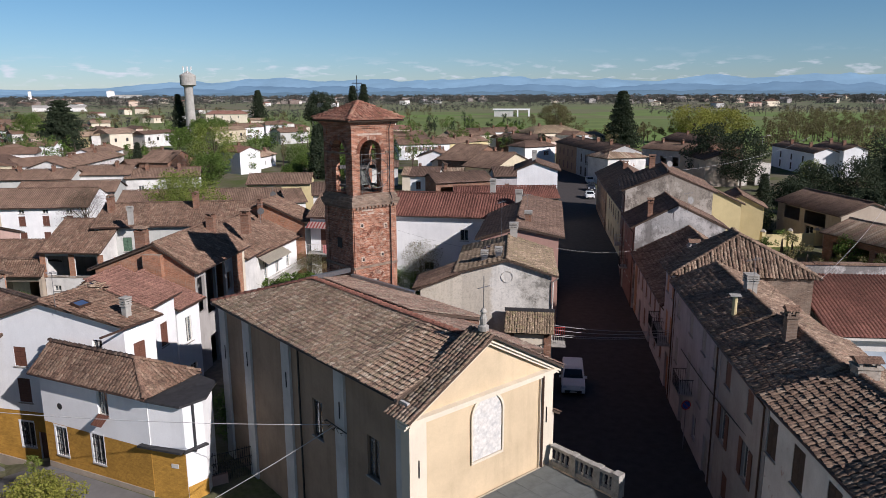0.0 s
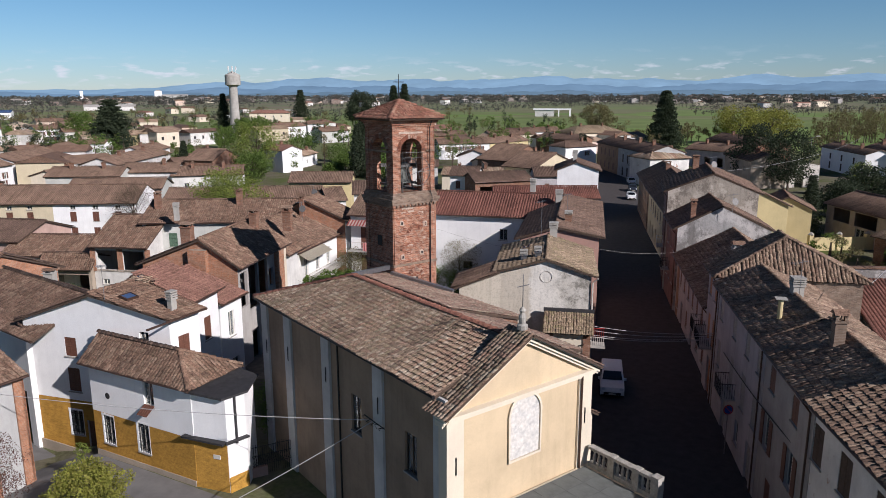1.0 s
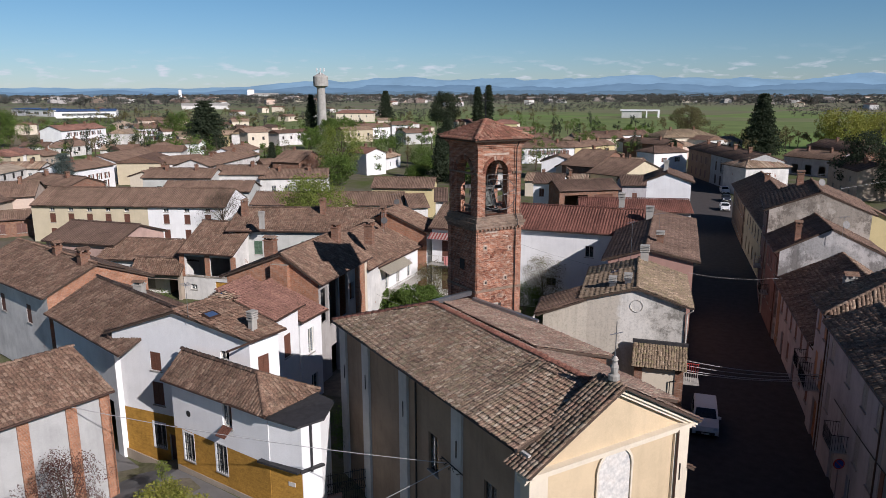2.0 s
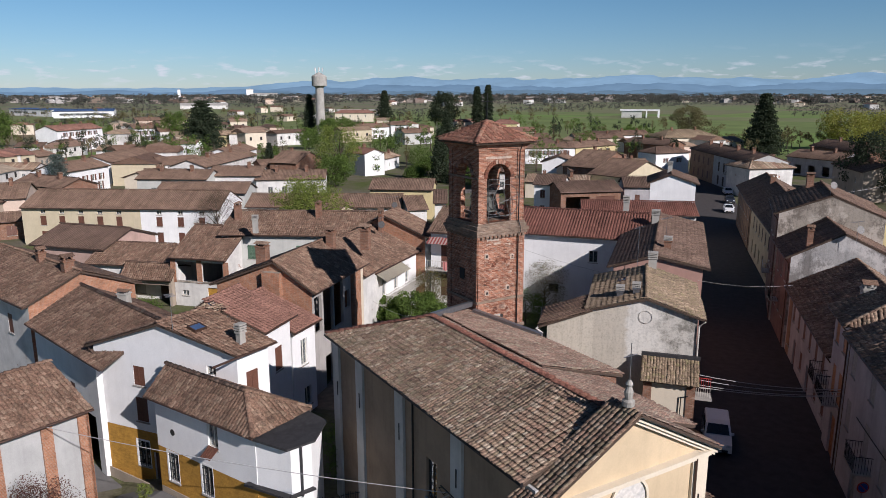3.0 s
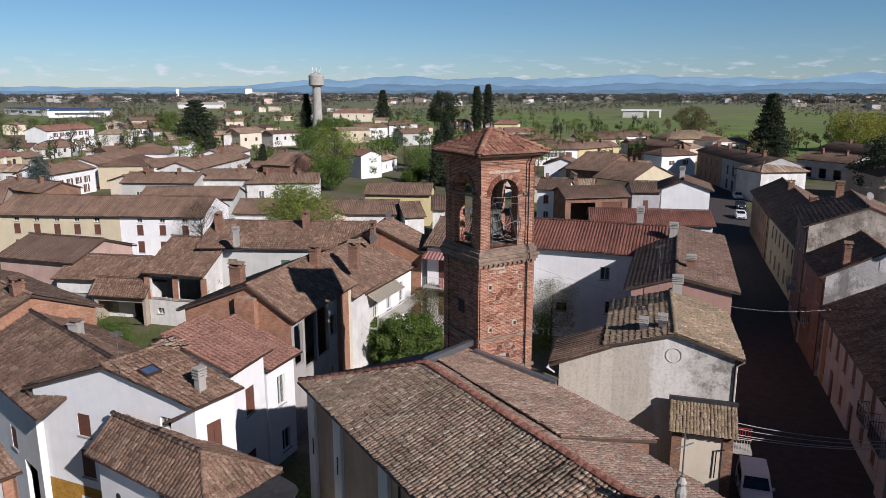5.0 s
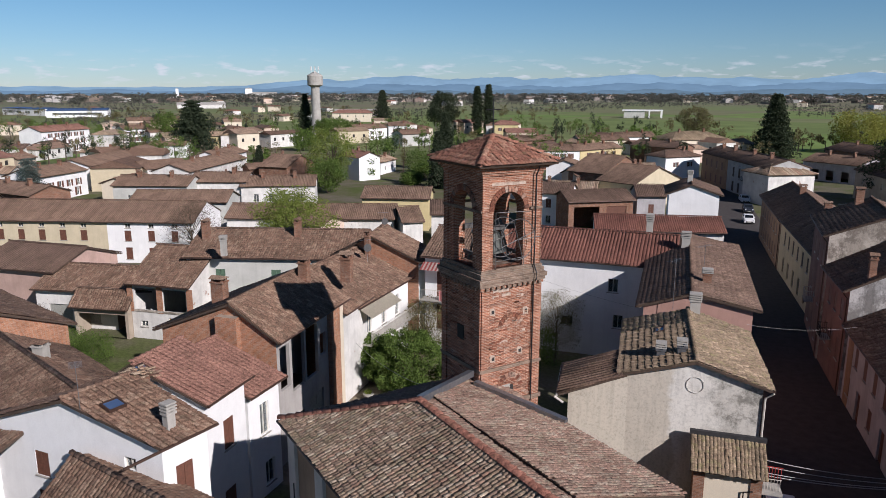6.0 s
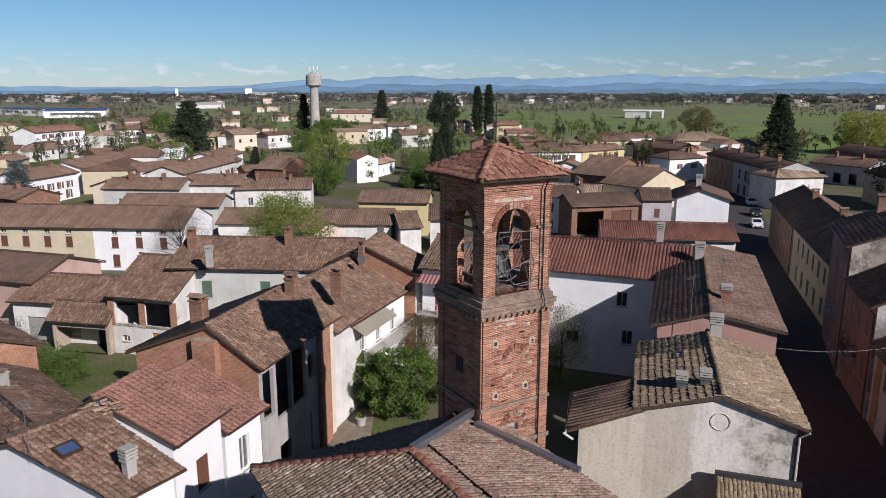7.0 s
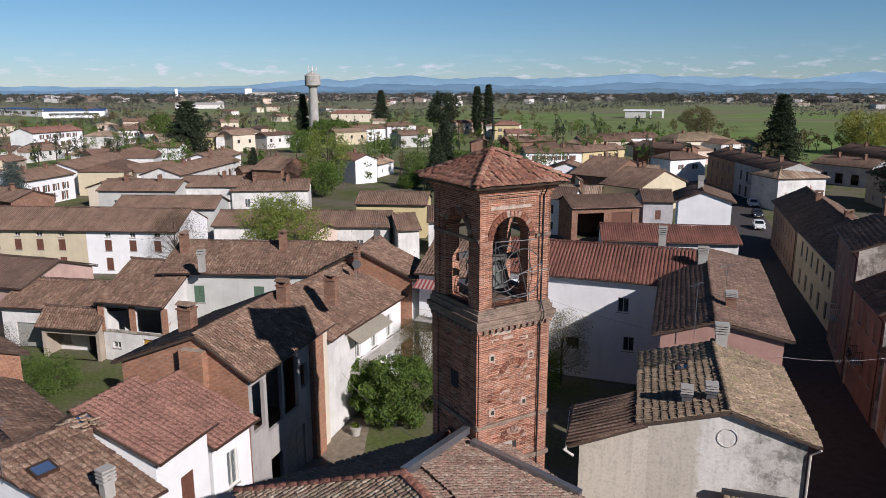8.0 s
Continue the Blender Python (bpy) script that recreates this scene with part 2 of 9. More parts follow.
M_TILE_DARK = m_tile("dark_tiles", [(0.145, 0.092, 0.07), (0.20, 0.13, 0.096), (0.17, 0.108, 0.081), (0.245, 0.165, 0.122)], mossy=0.12)
M_TILE_PINK = m_tile("lichened_pink_tiles", [(0.34, 0.205, 0.15), (0.42, 0.275, 0.205), (0.29, 0.185, 0.135), (0.48, 0.37, 0.28)], moss=(0.43, 0.375, 0.26), mossy=0.46)
M_RIDGE = m_tile("red_ridge_tiles", [(0.27, 0.12, 0.085), (0.31, 0.14, 0.10)], mossy=0.1)
M_WOOD_DK = m_plain("dark_roof_timber", (0.075, 0.05, 0.035), 0.85, var=0.4)
M_WOOD = m_plain("brown_shutter_wood", (0.13, 0.055, 0.035), 0.6, var=0.3)
M_WOOD_OR = m_plain("orange_door_wood", (0.33, 0.13, 0.04), 0.5, var=0.3)
M_GREEN = m_plain("green_shutter_paint", (0.075, 0.13, 0.085), 0.6, var=0.25)
M_GREY_SH = m_plain("grey_shutter_paint", (0.30, 0.30, 0.27), 0.6, var=0.25)
M_FRAME = m_plain("pale_window_frame", (0.55, 0.52, 0.46), 0.55, var=0.15)
M_STONE = m_plain("grey_stone", (0.36, 0.34, 0.30), 0.9, var=0.35, scale=4.0)
M_METAL = m_plain("zinc_sheet", (0.30, 0.30, 0.31), 0.42, 0.8, var=0.25)
M_GREYIRON = m_plain("dull_grey_iron", (0.13, 0.125, 0.12), 0.6, 0.5, var=0.35)
M_IRON = m_plain("black_iron", (0.03, 0.03, 0.032), 0.5, 0.6, var=0.3)
M_COPPER = m_plain("brown_gutter_metal", (0.10, 0.06, 0.045), 0.5, 0.5, var=0.3)
M_WHITE = m_plaster("white_render", (0.82, 0.815, 0.80), 0.12)
M_WHITE2 = m_plaster("worn_white_render", (0.70, 0.68, 0.64), 0.3, (0.30, 0.16, 0.11), -0.02)
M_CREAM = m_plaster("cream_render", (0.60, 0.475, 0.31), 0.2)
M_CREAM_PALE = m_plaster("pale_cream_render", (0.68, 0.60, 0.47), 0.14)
# church side walls: a browner cream, darkened further for the shade they stand in
M_CHURCH_SIDE = m_plaster("shaded_cream_render", (0.34, 0.245, 0.17), 0.3)
M_GREYWHITE = m_plaster("grey_pilaster_render", (0.58, 0.56, 0.52), 0.25)
M_YELLOW = m_plaster("yellow_render", (0.58, 0.48, 0.26), 0.14)
M_BUFF = m_plaster("buff_render", (0.58, 0.50, 0.35), 0.16)
M_PINK = m_plaster("pink_render", (0.43, 0.26, 0.21), 0.25)
M_PINKPALE = m_plaster("pale_pink_render", (0.52, 0.36, 0.30), 0.25)
M_REDWALL = m_plaster("dull_red_render", (0.25, 0.145, 0.12), 0.35)
M_GREY = m_plaster("grey_render", (0.52, 0.52, 0.48), 0.2)
M_LILAC = m_plaster("lilac_grey_render", (0.47, 0.45, 0.455), 0.3)
M_BEIGE = m_plaster("beige_render", (0.42, 0.35, 0.275), 0.25)
M_DUN = m_plaster("dun_grey_render", (0.40, 0.375, 0.35), 0.3)
M_PEEL = m_plaster("peeling_grey_render", (0.50, 0.48, 0.43), 0.55, (0.26, 0.24, 0.21), 0.06)


def m_patchy(name, base, light, dark):
    """Old stucco: broad pale and dark fields with ragged edges, soot streaks and fine grain."""
    m, nt, b = mat_base(name)
    col = mix(nt, ramp(nt, tex(nt, 0.3, 5.0, 0.6), [(0.47, g(0)), (0.51, g(1))]), tuple(base), tuple(light))
    col = mix(nt, ramp(nt, tex(nt, 0.4, 10.0, 0.74, (1.0, 1.0, 0.75)), [(0.50, g(0)), (0.57, g(0.85))]), col, tuple(dark))
    col = mix(nt, 1.0, col, ramp(nt, tex(nt, 1.0, 6.0, 0.65, (3.0, 3.0, 0.25)), [(0.3, g(0.82)), (0.5, g(1.03))]), 'MULTIPLY')
    fine = tex(nt, 7.0, 8.0, 0.75)
    col = mix(nt, 1.0, col, ramp(nt, fine, [(0.32, g(0.72)), (0.52, g(1.05))]), 'MULTIPLY')
    nt.links.new(col, b.inputs["Base Color"])
    b.inputs["Roughness"].default_value = 0.95
    b.inputs["Specular IOR Level"].default_value = 0.15
    bump(nt, b, fine, 0.4, 0.02)
    return m


def m_gable():
    """Stucco laid at three times: old beige, a pale lime patch down the middle, and a sooty mottled end, with ragged borders."""
    m, nt, b = mat_base("stained_stucco")
    co = nt.nodes.new("ShaderNodeTexCoord")
    sep = nt.nodes.new("ShaderNodeSeparateXYZ")
    nt.links.new(co.outputs["Object"], sep.inputs["Vector"])
    wav = nt.nodes.new("ShaderNodeMath")
    wav.operation = 'MULTIPLY_ADD'
    nt.links.new(tex(nt, 0.5, 6.0, 0.65), wav.inputs[0])
    wav.inputs[1].default_value = 2.6
    nt.links.new(sep.outputs["X"], wav.inputs[2])
    pos = nt.nodes.new("ShaderNodeMapRange")
    pos.inputs["From Min"].default_value = -5.2
    pos.inputs["From Max"].default_value = 5.2
    nt.links.new(wav.outputs["Value"], pos.inputs["Value"])
    col = ramp(nt, pos.outputs["Result"], [(0.0, (0.47, 0.42, 0.34)), (0.52, (0.50, 0.455, 0.38)), (0.545, (0.64, 0.615, 0.56)), (0.72, (0.60, 0.575, 0.52)), (0.745, (0.50, 0.475, 0.425))])
    side = ramp(nt, pos.outputs["Result"], [(0.66, g(0.12)), (0.76, g(1.0))])
    soot = mix(nt, 1.0, side, ramp(nt, tex(nt, 0.75, 10.0, 0.76), [(0.47, g(0)), (0.58, g(0.9))]), 'MULTIPLY')
    col = mix(nt, soot, col, (0.19, 0.18, 0.155))
    col = mix(nt, 1.0, col, ramp(nt, tex(nt, 1.0, 6.0, 0.65, (3.0, 3.0, 0.25)), [(0.3, g(0.84)), (0.5, g(1.03))]), 'MULTIPLY')
    fine = tex(nt, 7.0, 8.0, 0.75)
    col = mix(nt, 1.0, col, ramp(nt, fine, [(0.32, g(0.76)), (0.52, g(1.05))]), 'MULTIPLY')
    nt.links.new(col, b.inputs["Base Color"])
    b.inputs["Roughness"].default_value = 0.95
    b.inputs["Specular IOR Level"].default_value = 0.15
    bump(nt, b, fine, 0.4, 0.02)
    return m


M_STUCCO = m_gable()
M_GABLEGREY = m_patchy("mottled_grey_render", (0.33, 0.32, 0.305), (0.45, 0.43, 0.41), (0.16, 0.15, 0.14))
M_BRICK = m_brick("old_red_brick", ((0.40, 0.165, 0.095), (0.22, 0.085, 0.052)), (0.50, 0.37, 0.28), 0.42, 0.55, True)
M_OCHRE = m_brick("ochre_painted_brick", ((0.53, 0.29, 0.055), (0.49, 0.265, 0.05)), (0.40, 0.21, 0.042), 0.2, 0.0)
M_BRICKHOUSE = m_brick("house_brick", ((0.31, 0.15, 0.09), (0.22, 0.105, 0.066)), (0.29, 0.23, 0.185), 0.35, 0.3)
M_BRICKORANGE = m_brick("orange_brick", ((0.46, 0.21, 0.115), (0.36, 0.155, 0.085)), (0.40, 0.32, 0.25), 0.25, 0.2)
M_GREYWALL = m_plaster("grey_white_render", (0.44, 0.44, 0.425), 0.25)
M_CORNICE = m_brick("grey_weathered_brick", ((0.29, 0.20, 0.145), (0.20, 0.14, 0.105)), (0.33, 0.27, 0.21), 0.4, 0.3)
M_ASPHALT = m_plain("asphalt", (0.07, 0.062, 0.059), 0.95, var=0.25, scale=1.5, spec=0.2)
M_DARKROOF = m_plain("black_bitumen_sheet", (0.035, 0.034, 0.036), 0.7, var=0.4, scale=3.0)
M_CONC = m_plaster("grey_concrete", (0.42, 0.40, 0.36), 0.3)
M_LEAF_SPRING = m_leaf("spring_leaves", [(0.20, 0.255, 0.045), (0.25, 0.30, 0.06), (0.15, 0.20, 0.04)])
M_LEAF_YELLOW = m_leaf("yellow_green_leaves", [(0.33, 0.33, 0.06), (0.26, 0.28, 0.05), (0.38, 0.34, 0.09)])
M_LEAF_DARK = m_leaf("dark_needles", [(0.036, 0.052, 0.028), (0.052, 0.072, 0.038), (0.07, 0.088, 0.048)])
M_LEAF_GREEN = m_leaf("green_leaves", [(0.115, 0.185, 0.035), (0.16, 0.235, 0.05), (0.075, 0.125, 0.028)])
M_LEAF_BROWN = m_leaf("bare_twigs", [(0.13, 0.10, 0.07), (0.16, 0.12, 0.08), (0.11, 0.09, 0.05)])
M_BARK = m_plain("bark", (0.10, 0.075, 0.055), 0.95, var=0.4)
M_EARTH = m_plain("trodden_earth", (0.23, 0.19, 0.14), 0.95, var=0.35, scale=2.0, spec=0.1)
M_LANE = m_plain("worn_grey_asphalt", (0.16, 0.155, 0.15), 0.95, var=0.2, scale=0.8, spec=0.2)
M_SOLAR = m_plain("blue_solar_panels", (0.06, 0.10, 0.19), 0.25, var=0.2, scale=0.2)
M_CARWHITE = m_plain("white_car_paint", (0.72, 0.72, 0.71), 0.3, var=0.05)
M_CARDARK = m_plain("dark_car_paint", (0.03, 0.035, 0.045), 0.25, var=0.05)
M_TYRE = m_plain("black_rubber", (0.02, 0.02, 0.02), 0.8)
M_CARGLASS = m_plain("dark_car_glass", (0.012, 0.015, 0.018), 0.06, var=0.0, spec=0.6)
M_PLASTIC = m_plain("black_plastic", (0.025, 0.025, 0.025), 0.55)
M_RED = m_plain("red_paint", (0.45, 0.05, 0.04), 0.5)
M_BLUE = m_plain("blue_sign_paint", (0.03, 0.07, 0.32), 0.45)
M_CANOPY = m_plain("pale_blue_glazing", (0.42, 0.48, 0.52), 0.15, var=0.1, scale=1.0)
M_SHEET = m_plain("pale_canopy_sheet", (0.55, 0.50, 0.40), 0.7, var=0.2)
M_PEELSTONE = m_patchy("rough_stone_and_lime", (0.34, 0.30, 0.25), (0.46, 0.41, 0.35), (0.17, 0.145, 0.12))
M_PEACH = m_plaster("pale_peach_render", (0.66, 0.52, 0.42), 0.2)
M_CLOTH_W = m_plain("white_cloth", (0.75, 0.75, 0.74), 0.9, var=0.08)
M_CLOTH_Y = m_plain("lime_cloth", (0.55, 0.62, 0.10), 0.9, var=0.08)
M_CLOTH_R = m_plain("red_striped_cloth", (0.55, 0.22, 0.2), 0.9, var=0.3, scale=12)


def m_awning():
    m, nt, b = mat_base("striped_awning_cloth")
    co = nt.nodes.new("ShaderNodeTexCoord")
    wv = nt.nodes.new("ShaderNodeTexWave")
    wv.inputs["Scale"].default_value = 0.9
    nt.links.new(co.outputs["Object"], wv.inputs["Vector"])
    col = ramp(nt, wv.outputs["Fac"], [(0.48, (0.42, 0.10, 0.09)), (0.52, (0.62, 0.5, 0.45))])
    nt.links.new(col, b.inputs["Base Color"])
    b.inputs["Roughness"].default_value = 0.85
    return m


M_AWNING = m_awning()
M_ORANGEWALL = m_plaster("faded_orange_render", (0.36, 0.225, 0.145), 0.3)
M_LEAF_BLUE = m_leaf("blue_green_needles", [(0.11, 0.15, 0.13), (0.15, 0.19, 0.17), (0.09, 0.12, 0.10)])
M_LEAF_BUD = m_leaf("budding_twigs", [(0.17, 0.15, 0.07), (0.22, 0.19, 0.085), (0.15, 0.12, 0.07), (0.19, 0.20, 0.06)])
M_LEAF_RED = m_leaf("reddish_young_leaves", [(0.10, 0.035, 0.03), (0.15, 0.07, 0.05), (0.085, 0.03, 0.026), (0.19, 0.13, 0.09)])
# far leaves: the haze of distance is mixed into these greyed greens and browns
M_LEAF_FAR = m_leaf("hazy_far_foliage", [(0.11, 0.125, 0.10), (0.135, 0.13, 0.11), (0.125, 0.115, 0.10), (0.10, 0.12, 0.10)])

# ---- builders ----
def mesh_of(bm, name, material):
    me = bpy.data.meshes.new(name)
    bm.normal_update()
    bm.to_mesh(me)
    bm.free()
    if material:
        me.materials.append(material)
    return me


def part(name, bm, material, parent, label=""):
    ob = new(name, mesh_of(bm, name, material))
    ob.parent = parent
    return tagged(ob, label)


def raw(name, verts, faces, material, parent=None):
    me = bpy.data.meshes.new(name)
    me.from_pydata(verts, [], faces)
    me.update()
    me.materials.append(material)
    ob = new(name, me)
    ob.parent = parent
    return ob


def box(bm, x0, x1, y0, y1, z0, z1, m=None):
    vs = [bm.verts.new((x, y, z)) for z in (z0, z1) for x, y in ((x0, y0), (x1, y0), (x1, y1), (x0, y1))]
    if m is not None:
        for v in vs:
            v.co = m @ v.co
    for f in ((3, 2, 1, 0), (4, 5, 6, 7), (0, 1, 5, 4), (1, 2, 6, 5), (2, 3, 7, 6), (3, 0, 4, 7)):
        bm.faces.new([vs[i] for i in f])
    return vs


def tube(bm, a, b, r0, r1, n=8, cap=True):
    a, b = Vector(a), Vector(b)
    d = (b - a).normalized()
    s = d.orthogonal().normalized()
    t = d.cross(s)
    ring = [[bm.verts.new(p + (s * math.cos(k) + t * math.sin(k)) * r) for k in (2 * math.pi * i / n for i in range(n))] for p, r in ((a, r0), (b, r1))]
    for i in range(n):
        bm.faces.new((ring[0][i], ring[0][(i + 1) % n], ring[1][(i + 1) % n], ring[1][i]))
    if cap:
        bm.faces.new(ring[0][::-1])
        bm.faces.new(ring[1])


def lathe(bm, profile, n=12, at=(0, 0, 0)):
    rings = [[bm.verts.new((at[0] + r * math.cos(2 * math.pi * i / n), at[1] + r * math.sin(2 * math.pi * i / n), at[2] + z)) for i in range(n)] for r, z in profile]
    for lo, hi in zip(rings, rings[1:]):
        for i in range(n):
            bm.faces.new((lo[i], lo[(i + 1) % n], hi[(i + 1) % n], hi[i]))
    bm.faces.new(rings[0][::-1])
    bm.faces.new(rings[-1])


def clip_column(poly, u):
    """The stretch of v inside a convex polygon on the line u."""
    hits = []
    for (u0, v0), (u1, v1) in zip(poly, poly[1:] + poly[:1]):
        if (u0 - u) * (u1 - u) <= 0 and u0 != u1:
            hits.append(v0 + (v1 - v0) * (u - u0) / (u1 - u0))
    return (min(hits), max(hits)) if len(hits) > 1 else None


def tile_mesh(rows, name, material, parent, seg=4):
    """Barrel tiles joined in one mesh. rows: tail, along, side, up vectors, length, half width, rise of each."""
    T, A, S, N, L, R, H = (np.array(c, float) for c in zip(*rows))
    ang = np.linspace(0, math.pi, seg)
    verts = np.empty((len(T), 2 * seg, 3))
    for k, (end, rs, lift) in enumerate(((0.0, 1.0, 0.045), (1.0, 0.8, 0.0))):
        for j, a in enumerate(ang):
            verts[:, k * seg + j] = (T + A * (L * end)[:, None] + S * (R * rs * math.cos(a))[:, None]
                                     + N * (H * rs * math.sin(a) + lift)[:, None])
    base = (np.arange(len(T)) * 2 * seg)[:, None]
    faces = []
    for j in range(seg - 1):
        faces.append(base + np.array([j, j + 1, seg + j + 1, seg + j]))
    quads = np.concatenate(faces)
    cap = base + np.arange(seg)[::-1]
    me = bpy.data.meshes.new(name)
    nv, nq, nc = verts.size // 3, len(quads), len(cap)
    me.vertices.add(nv)
    me.vertices.foreach_set("co", verts.reshape(-1))
    me.loops.add(nq * 4 + nc * seg)
    me.loops.foreach_set("vertex_index", np.concatenate([quads.reshape(-1), cap.reshape(-1)]).astype(np.int32))
    me.polygons.add(nq + nc)
    me.polygons.foreach_set("loop_start", np.concatenate([np.arange(nq) * 4, nq * 4 + np.arange(nc) * seg]).astype(np.int32))
    me.update(calc_edges=True)
    me.validate()
    me.materials.append(material)
    ob = new(name, me)
    ob.parent = parent
    return ob


RNG = np.random.default_rng(7)


def slope(parent, corners, tile_mat, pitch=0.23, show=0.36, thick=0.14, sag=0.05, under=None, rough=1.0, singles=None):
    """One roof slope: a timber slab and the tiles on it. corners: eave start, eave end, then round the top; tiles run up from the eave."""
    if not show:
        tile_mat = {M_TILE_BROWN: M_TILE_RIBBED, M_TILE_DARK: M_TILE_RIBDARK}.get(tile_mat, tile_mat)
    P = [Vector(c) for c in corners]
    O = P[0]
    U = (P[1] - P[0]).normalized()
    N = (P[1] - P[0]).cross(P[-1] - P[0]).normalized()
    if N.z < 0:
        N = -N
    V = N.cross(U)
    if V.z < 0:
        V = -V
    bm = bmesh.new()
    top = [bm.verts.new(p - N * 0.03) for p in P]
    low = [bm.verts.new(p - N * (thick + 0.03)) for p in P]
    fs = [bm.faces.new(top), bm.faces.new(low[::-1])]
    for i in range(len(P)):
        j = (i + 1) % len(P)
        fs.append(bm.faces.new((top[j], top[i], low[i], low[j])))
    bmesh.ops.recalc_face_normals(bm, faces=fs)
    fs[0].material_index = 1
    slab = part("roof", bm, under or M_WOOD_DK, parent)
    slab.data.materials.append(tile_mat)
    poly = [((p - O).dot(U), (p - O).dot(V)) for p in P]
    umin, umax = min(p[0] for p in poly), max(p[0] for p in poly)
    n = max(1, int((umax - umin) / pitch))
    step = (umax - umin) / n
    rows, seed = [], RNG.uniform(0, 50)
    rise = {M_TILE_SALMON: 0.11, M_TILE_ROW: 0.32, M_TILE_OLD: 0.26, M_TILE_TOWER: 0.28}.get(tile_mat, 0.19 if show else 0.26)
    for i in range(n):
        u = umin + (i + 0.5) * step
        cl = clip_column(poly, u)
        if not cl or cl[1] - cl[0] < 0.12:
            continue
        v0, v1 = cl[0] - 0.07, cl[1]
        m = max(1, int(round((v1 - v0) / show))) if show else 1
        e = (v1 - v0) / m
        loose = rough if m > 1 else 0.15 * rough
        wob = RNG.normal(0, 0.012) * loose
        for k in range(m):
            v = v0 + k * e + RNG.normal(0, 0.018) * rough
            du = wob + RNG.normal(0, 0.012) * loose
            s = sag * noise.noise(Vector((u * 0.35 + seed, v * 0.35, seed))) if sag else 0.0
            tw = RNG.normal(0, 0.03) * loose if m > 1 else 0.0
            a = V + U * tw
            rows.append((O + U * (u + du) + V * v + N * (s + RNG.normal(0.0, 0.006) * rough), a, U - V * tw, N, e * (1.18 if m > 1 else 1.0), step * 0.5, step * rise))
    if not rows:
        return slab
    if singles:
        ang = np.linspace(0, math.pi, 4)
        vs = [(r * math.cos(a), y, r * 2 * rise * math.sin(a) + lf) for y, r, lf in ((0.0, step * 0.5, 0.045), (show * 1.18, step * 0.4, 0.0)) for a in ang]
        me = bpy.data.meshes.new("tile")
        me.from_pydata(vs, [], [(0, 1, 5, 4), (1, 2, 6, 5), (2, 3, 7, 6), (3, 2, 1, 0)])
        me.update()
        me.materials.append(tile_mat)
        ukey = singles
        rows.sort(key=lambda r: ukey(r[0]))
        for r in rows[:300]:
            t = new("tile", me)
            t.parent = slab
            S, A = Vector(r[2]).normalized(), Vector(r[1]).normalized()
            t.matrix_local = Matrix.Translation(r[0]) @ Matrix((S, A, S.cross(A) if S.cross(A).z > 0 else -S.cross(A))).transposed().to_4x4()
        rows = rows[300:]
    if rows:
        tagged(tile_mesh(rows, "roof_tiles", tile_mat, slab), kind="stuff")
    return slab


def ridge_row(parent, a, b, material, r=0.15, step=0.4, name="ridge_tiles"):
    a, b = Vector(a), Vector(b)
    d = b - a
    L = d.length
    d.normalize()
    S = d.cross(Vector((0, 0, 1))).normalized()
    N = S.cross(d)
    n = max(1, int(L / step))
    e = L / n
    rows = [(a + d * (i * e) + N * (-0.03 + RNG.normal(0, 0.008)), d, S, N, e * 1.12, r, r * 0.8) for i in range(n)]
    return tagged(tile_mesh(rows, name, material, parent), kind="stuff")


def wall_face(parent, p0, p1, z0, z1, openings, material, apex=None, depth=0.24, name="wall", split=None):
    """A wall from p0 to p1, seen with p0 on its left from outside; openings (u, z, w, h) go through it to the depth of the reveal.
    apex: (u, z) of a gable on top. split: (height, material) of a dado in another paint."""
    p0, p1 = Vector((*p0, 0)), Vector((*p1, 0))
    U = p1 - p0
    L = U.length
    U.normalize()
    N = Vector((U.y, -U.x, 0))
    bm = bmesh.new()

    def at(u, z, d=0.0):
        return p0 + U * u - N * d + Vector((0, 0, z))
    z1l, z1r = z1 if isinstance(z1, tuple) else (z1, z1)
    ztop = min(z1l, z1r)
    us = sorted({0.0, L, *(u + s * w / 2 for u, z, w, h in openings for s in (-1, 1))})
    us = sorted({round(u, 4) for u in us if 0 <= u <= L})
    zs = sorted({z0, ztop, *(z + k * h for u, z, w, h in openings for k in (0, 1)), *((split[0],) if split else ())})
    zs = sorted({round(z, 4) for z in zs if z0 <= z <= ztop})
    keep = {}

    def vert(u, z):
        key = (round(u, 4), round(z, 4))
        if key not in keep:
            keep[key] = bm.verts.new(at(u, z))
        return keep[key]
    for ua, ub in zip(us, us[1:]):
        for za, zb in zip(zs, zs[1:]):
            um, zm = (ua + ub) / 2, (za + zb) / 2
            if any(abs(um - u) < w / 2 and z < zm < z + h for u, z, w, h in openings):
                continue
            f = bm.faces.new((vert(ua, za), vert(ub, za), vert(ub, zb), vert(ua, zb)))
            if split and zm < split[0]:
                f.material_index = 1
    top = [(0, ztop), (L, ztop)]
    if z1r > ztop:
        top.append((L, z1r))
    if apex:
        top.append(apex)
    if z1l > ztop:
        top.append((0, z1l))
    if len(top) > 2:
        bm.faces.new([bm.verts.new(at(*t)) for t in top])
    for u, z, w, h in openings:
        a, b, c, d = (u - w / 2, z), (u + w / 2, z), (u + w / 2, z + h), (u - w / 2, z + h)
        for s, t in ((a, b), (b, c), (c, d), (d, a)):
            bm.faces.new([bm.verts.new(v) for v in (at(*t), at(*s), at(*s, depth), at(*t, depth))])
    bmesh.ops.remove_doubles(bm, verts=bm.verts[:], dist=0.0005)
    ob = part(name, bm, material, parent)
    if split:
        ob.data.materials.append(split[1])
    return ob


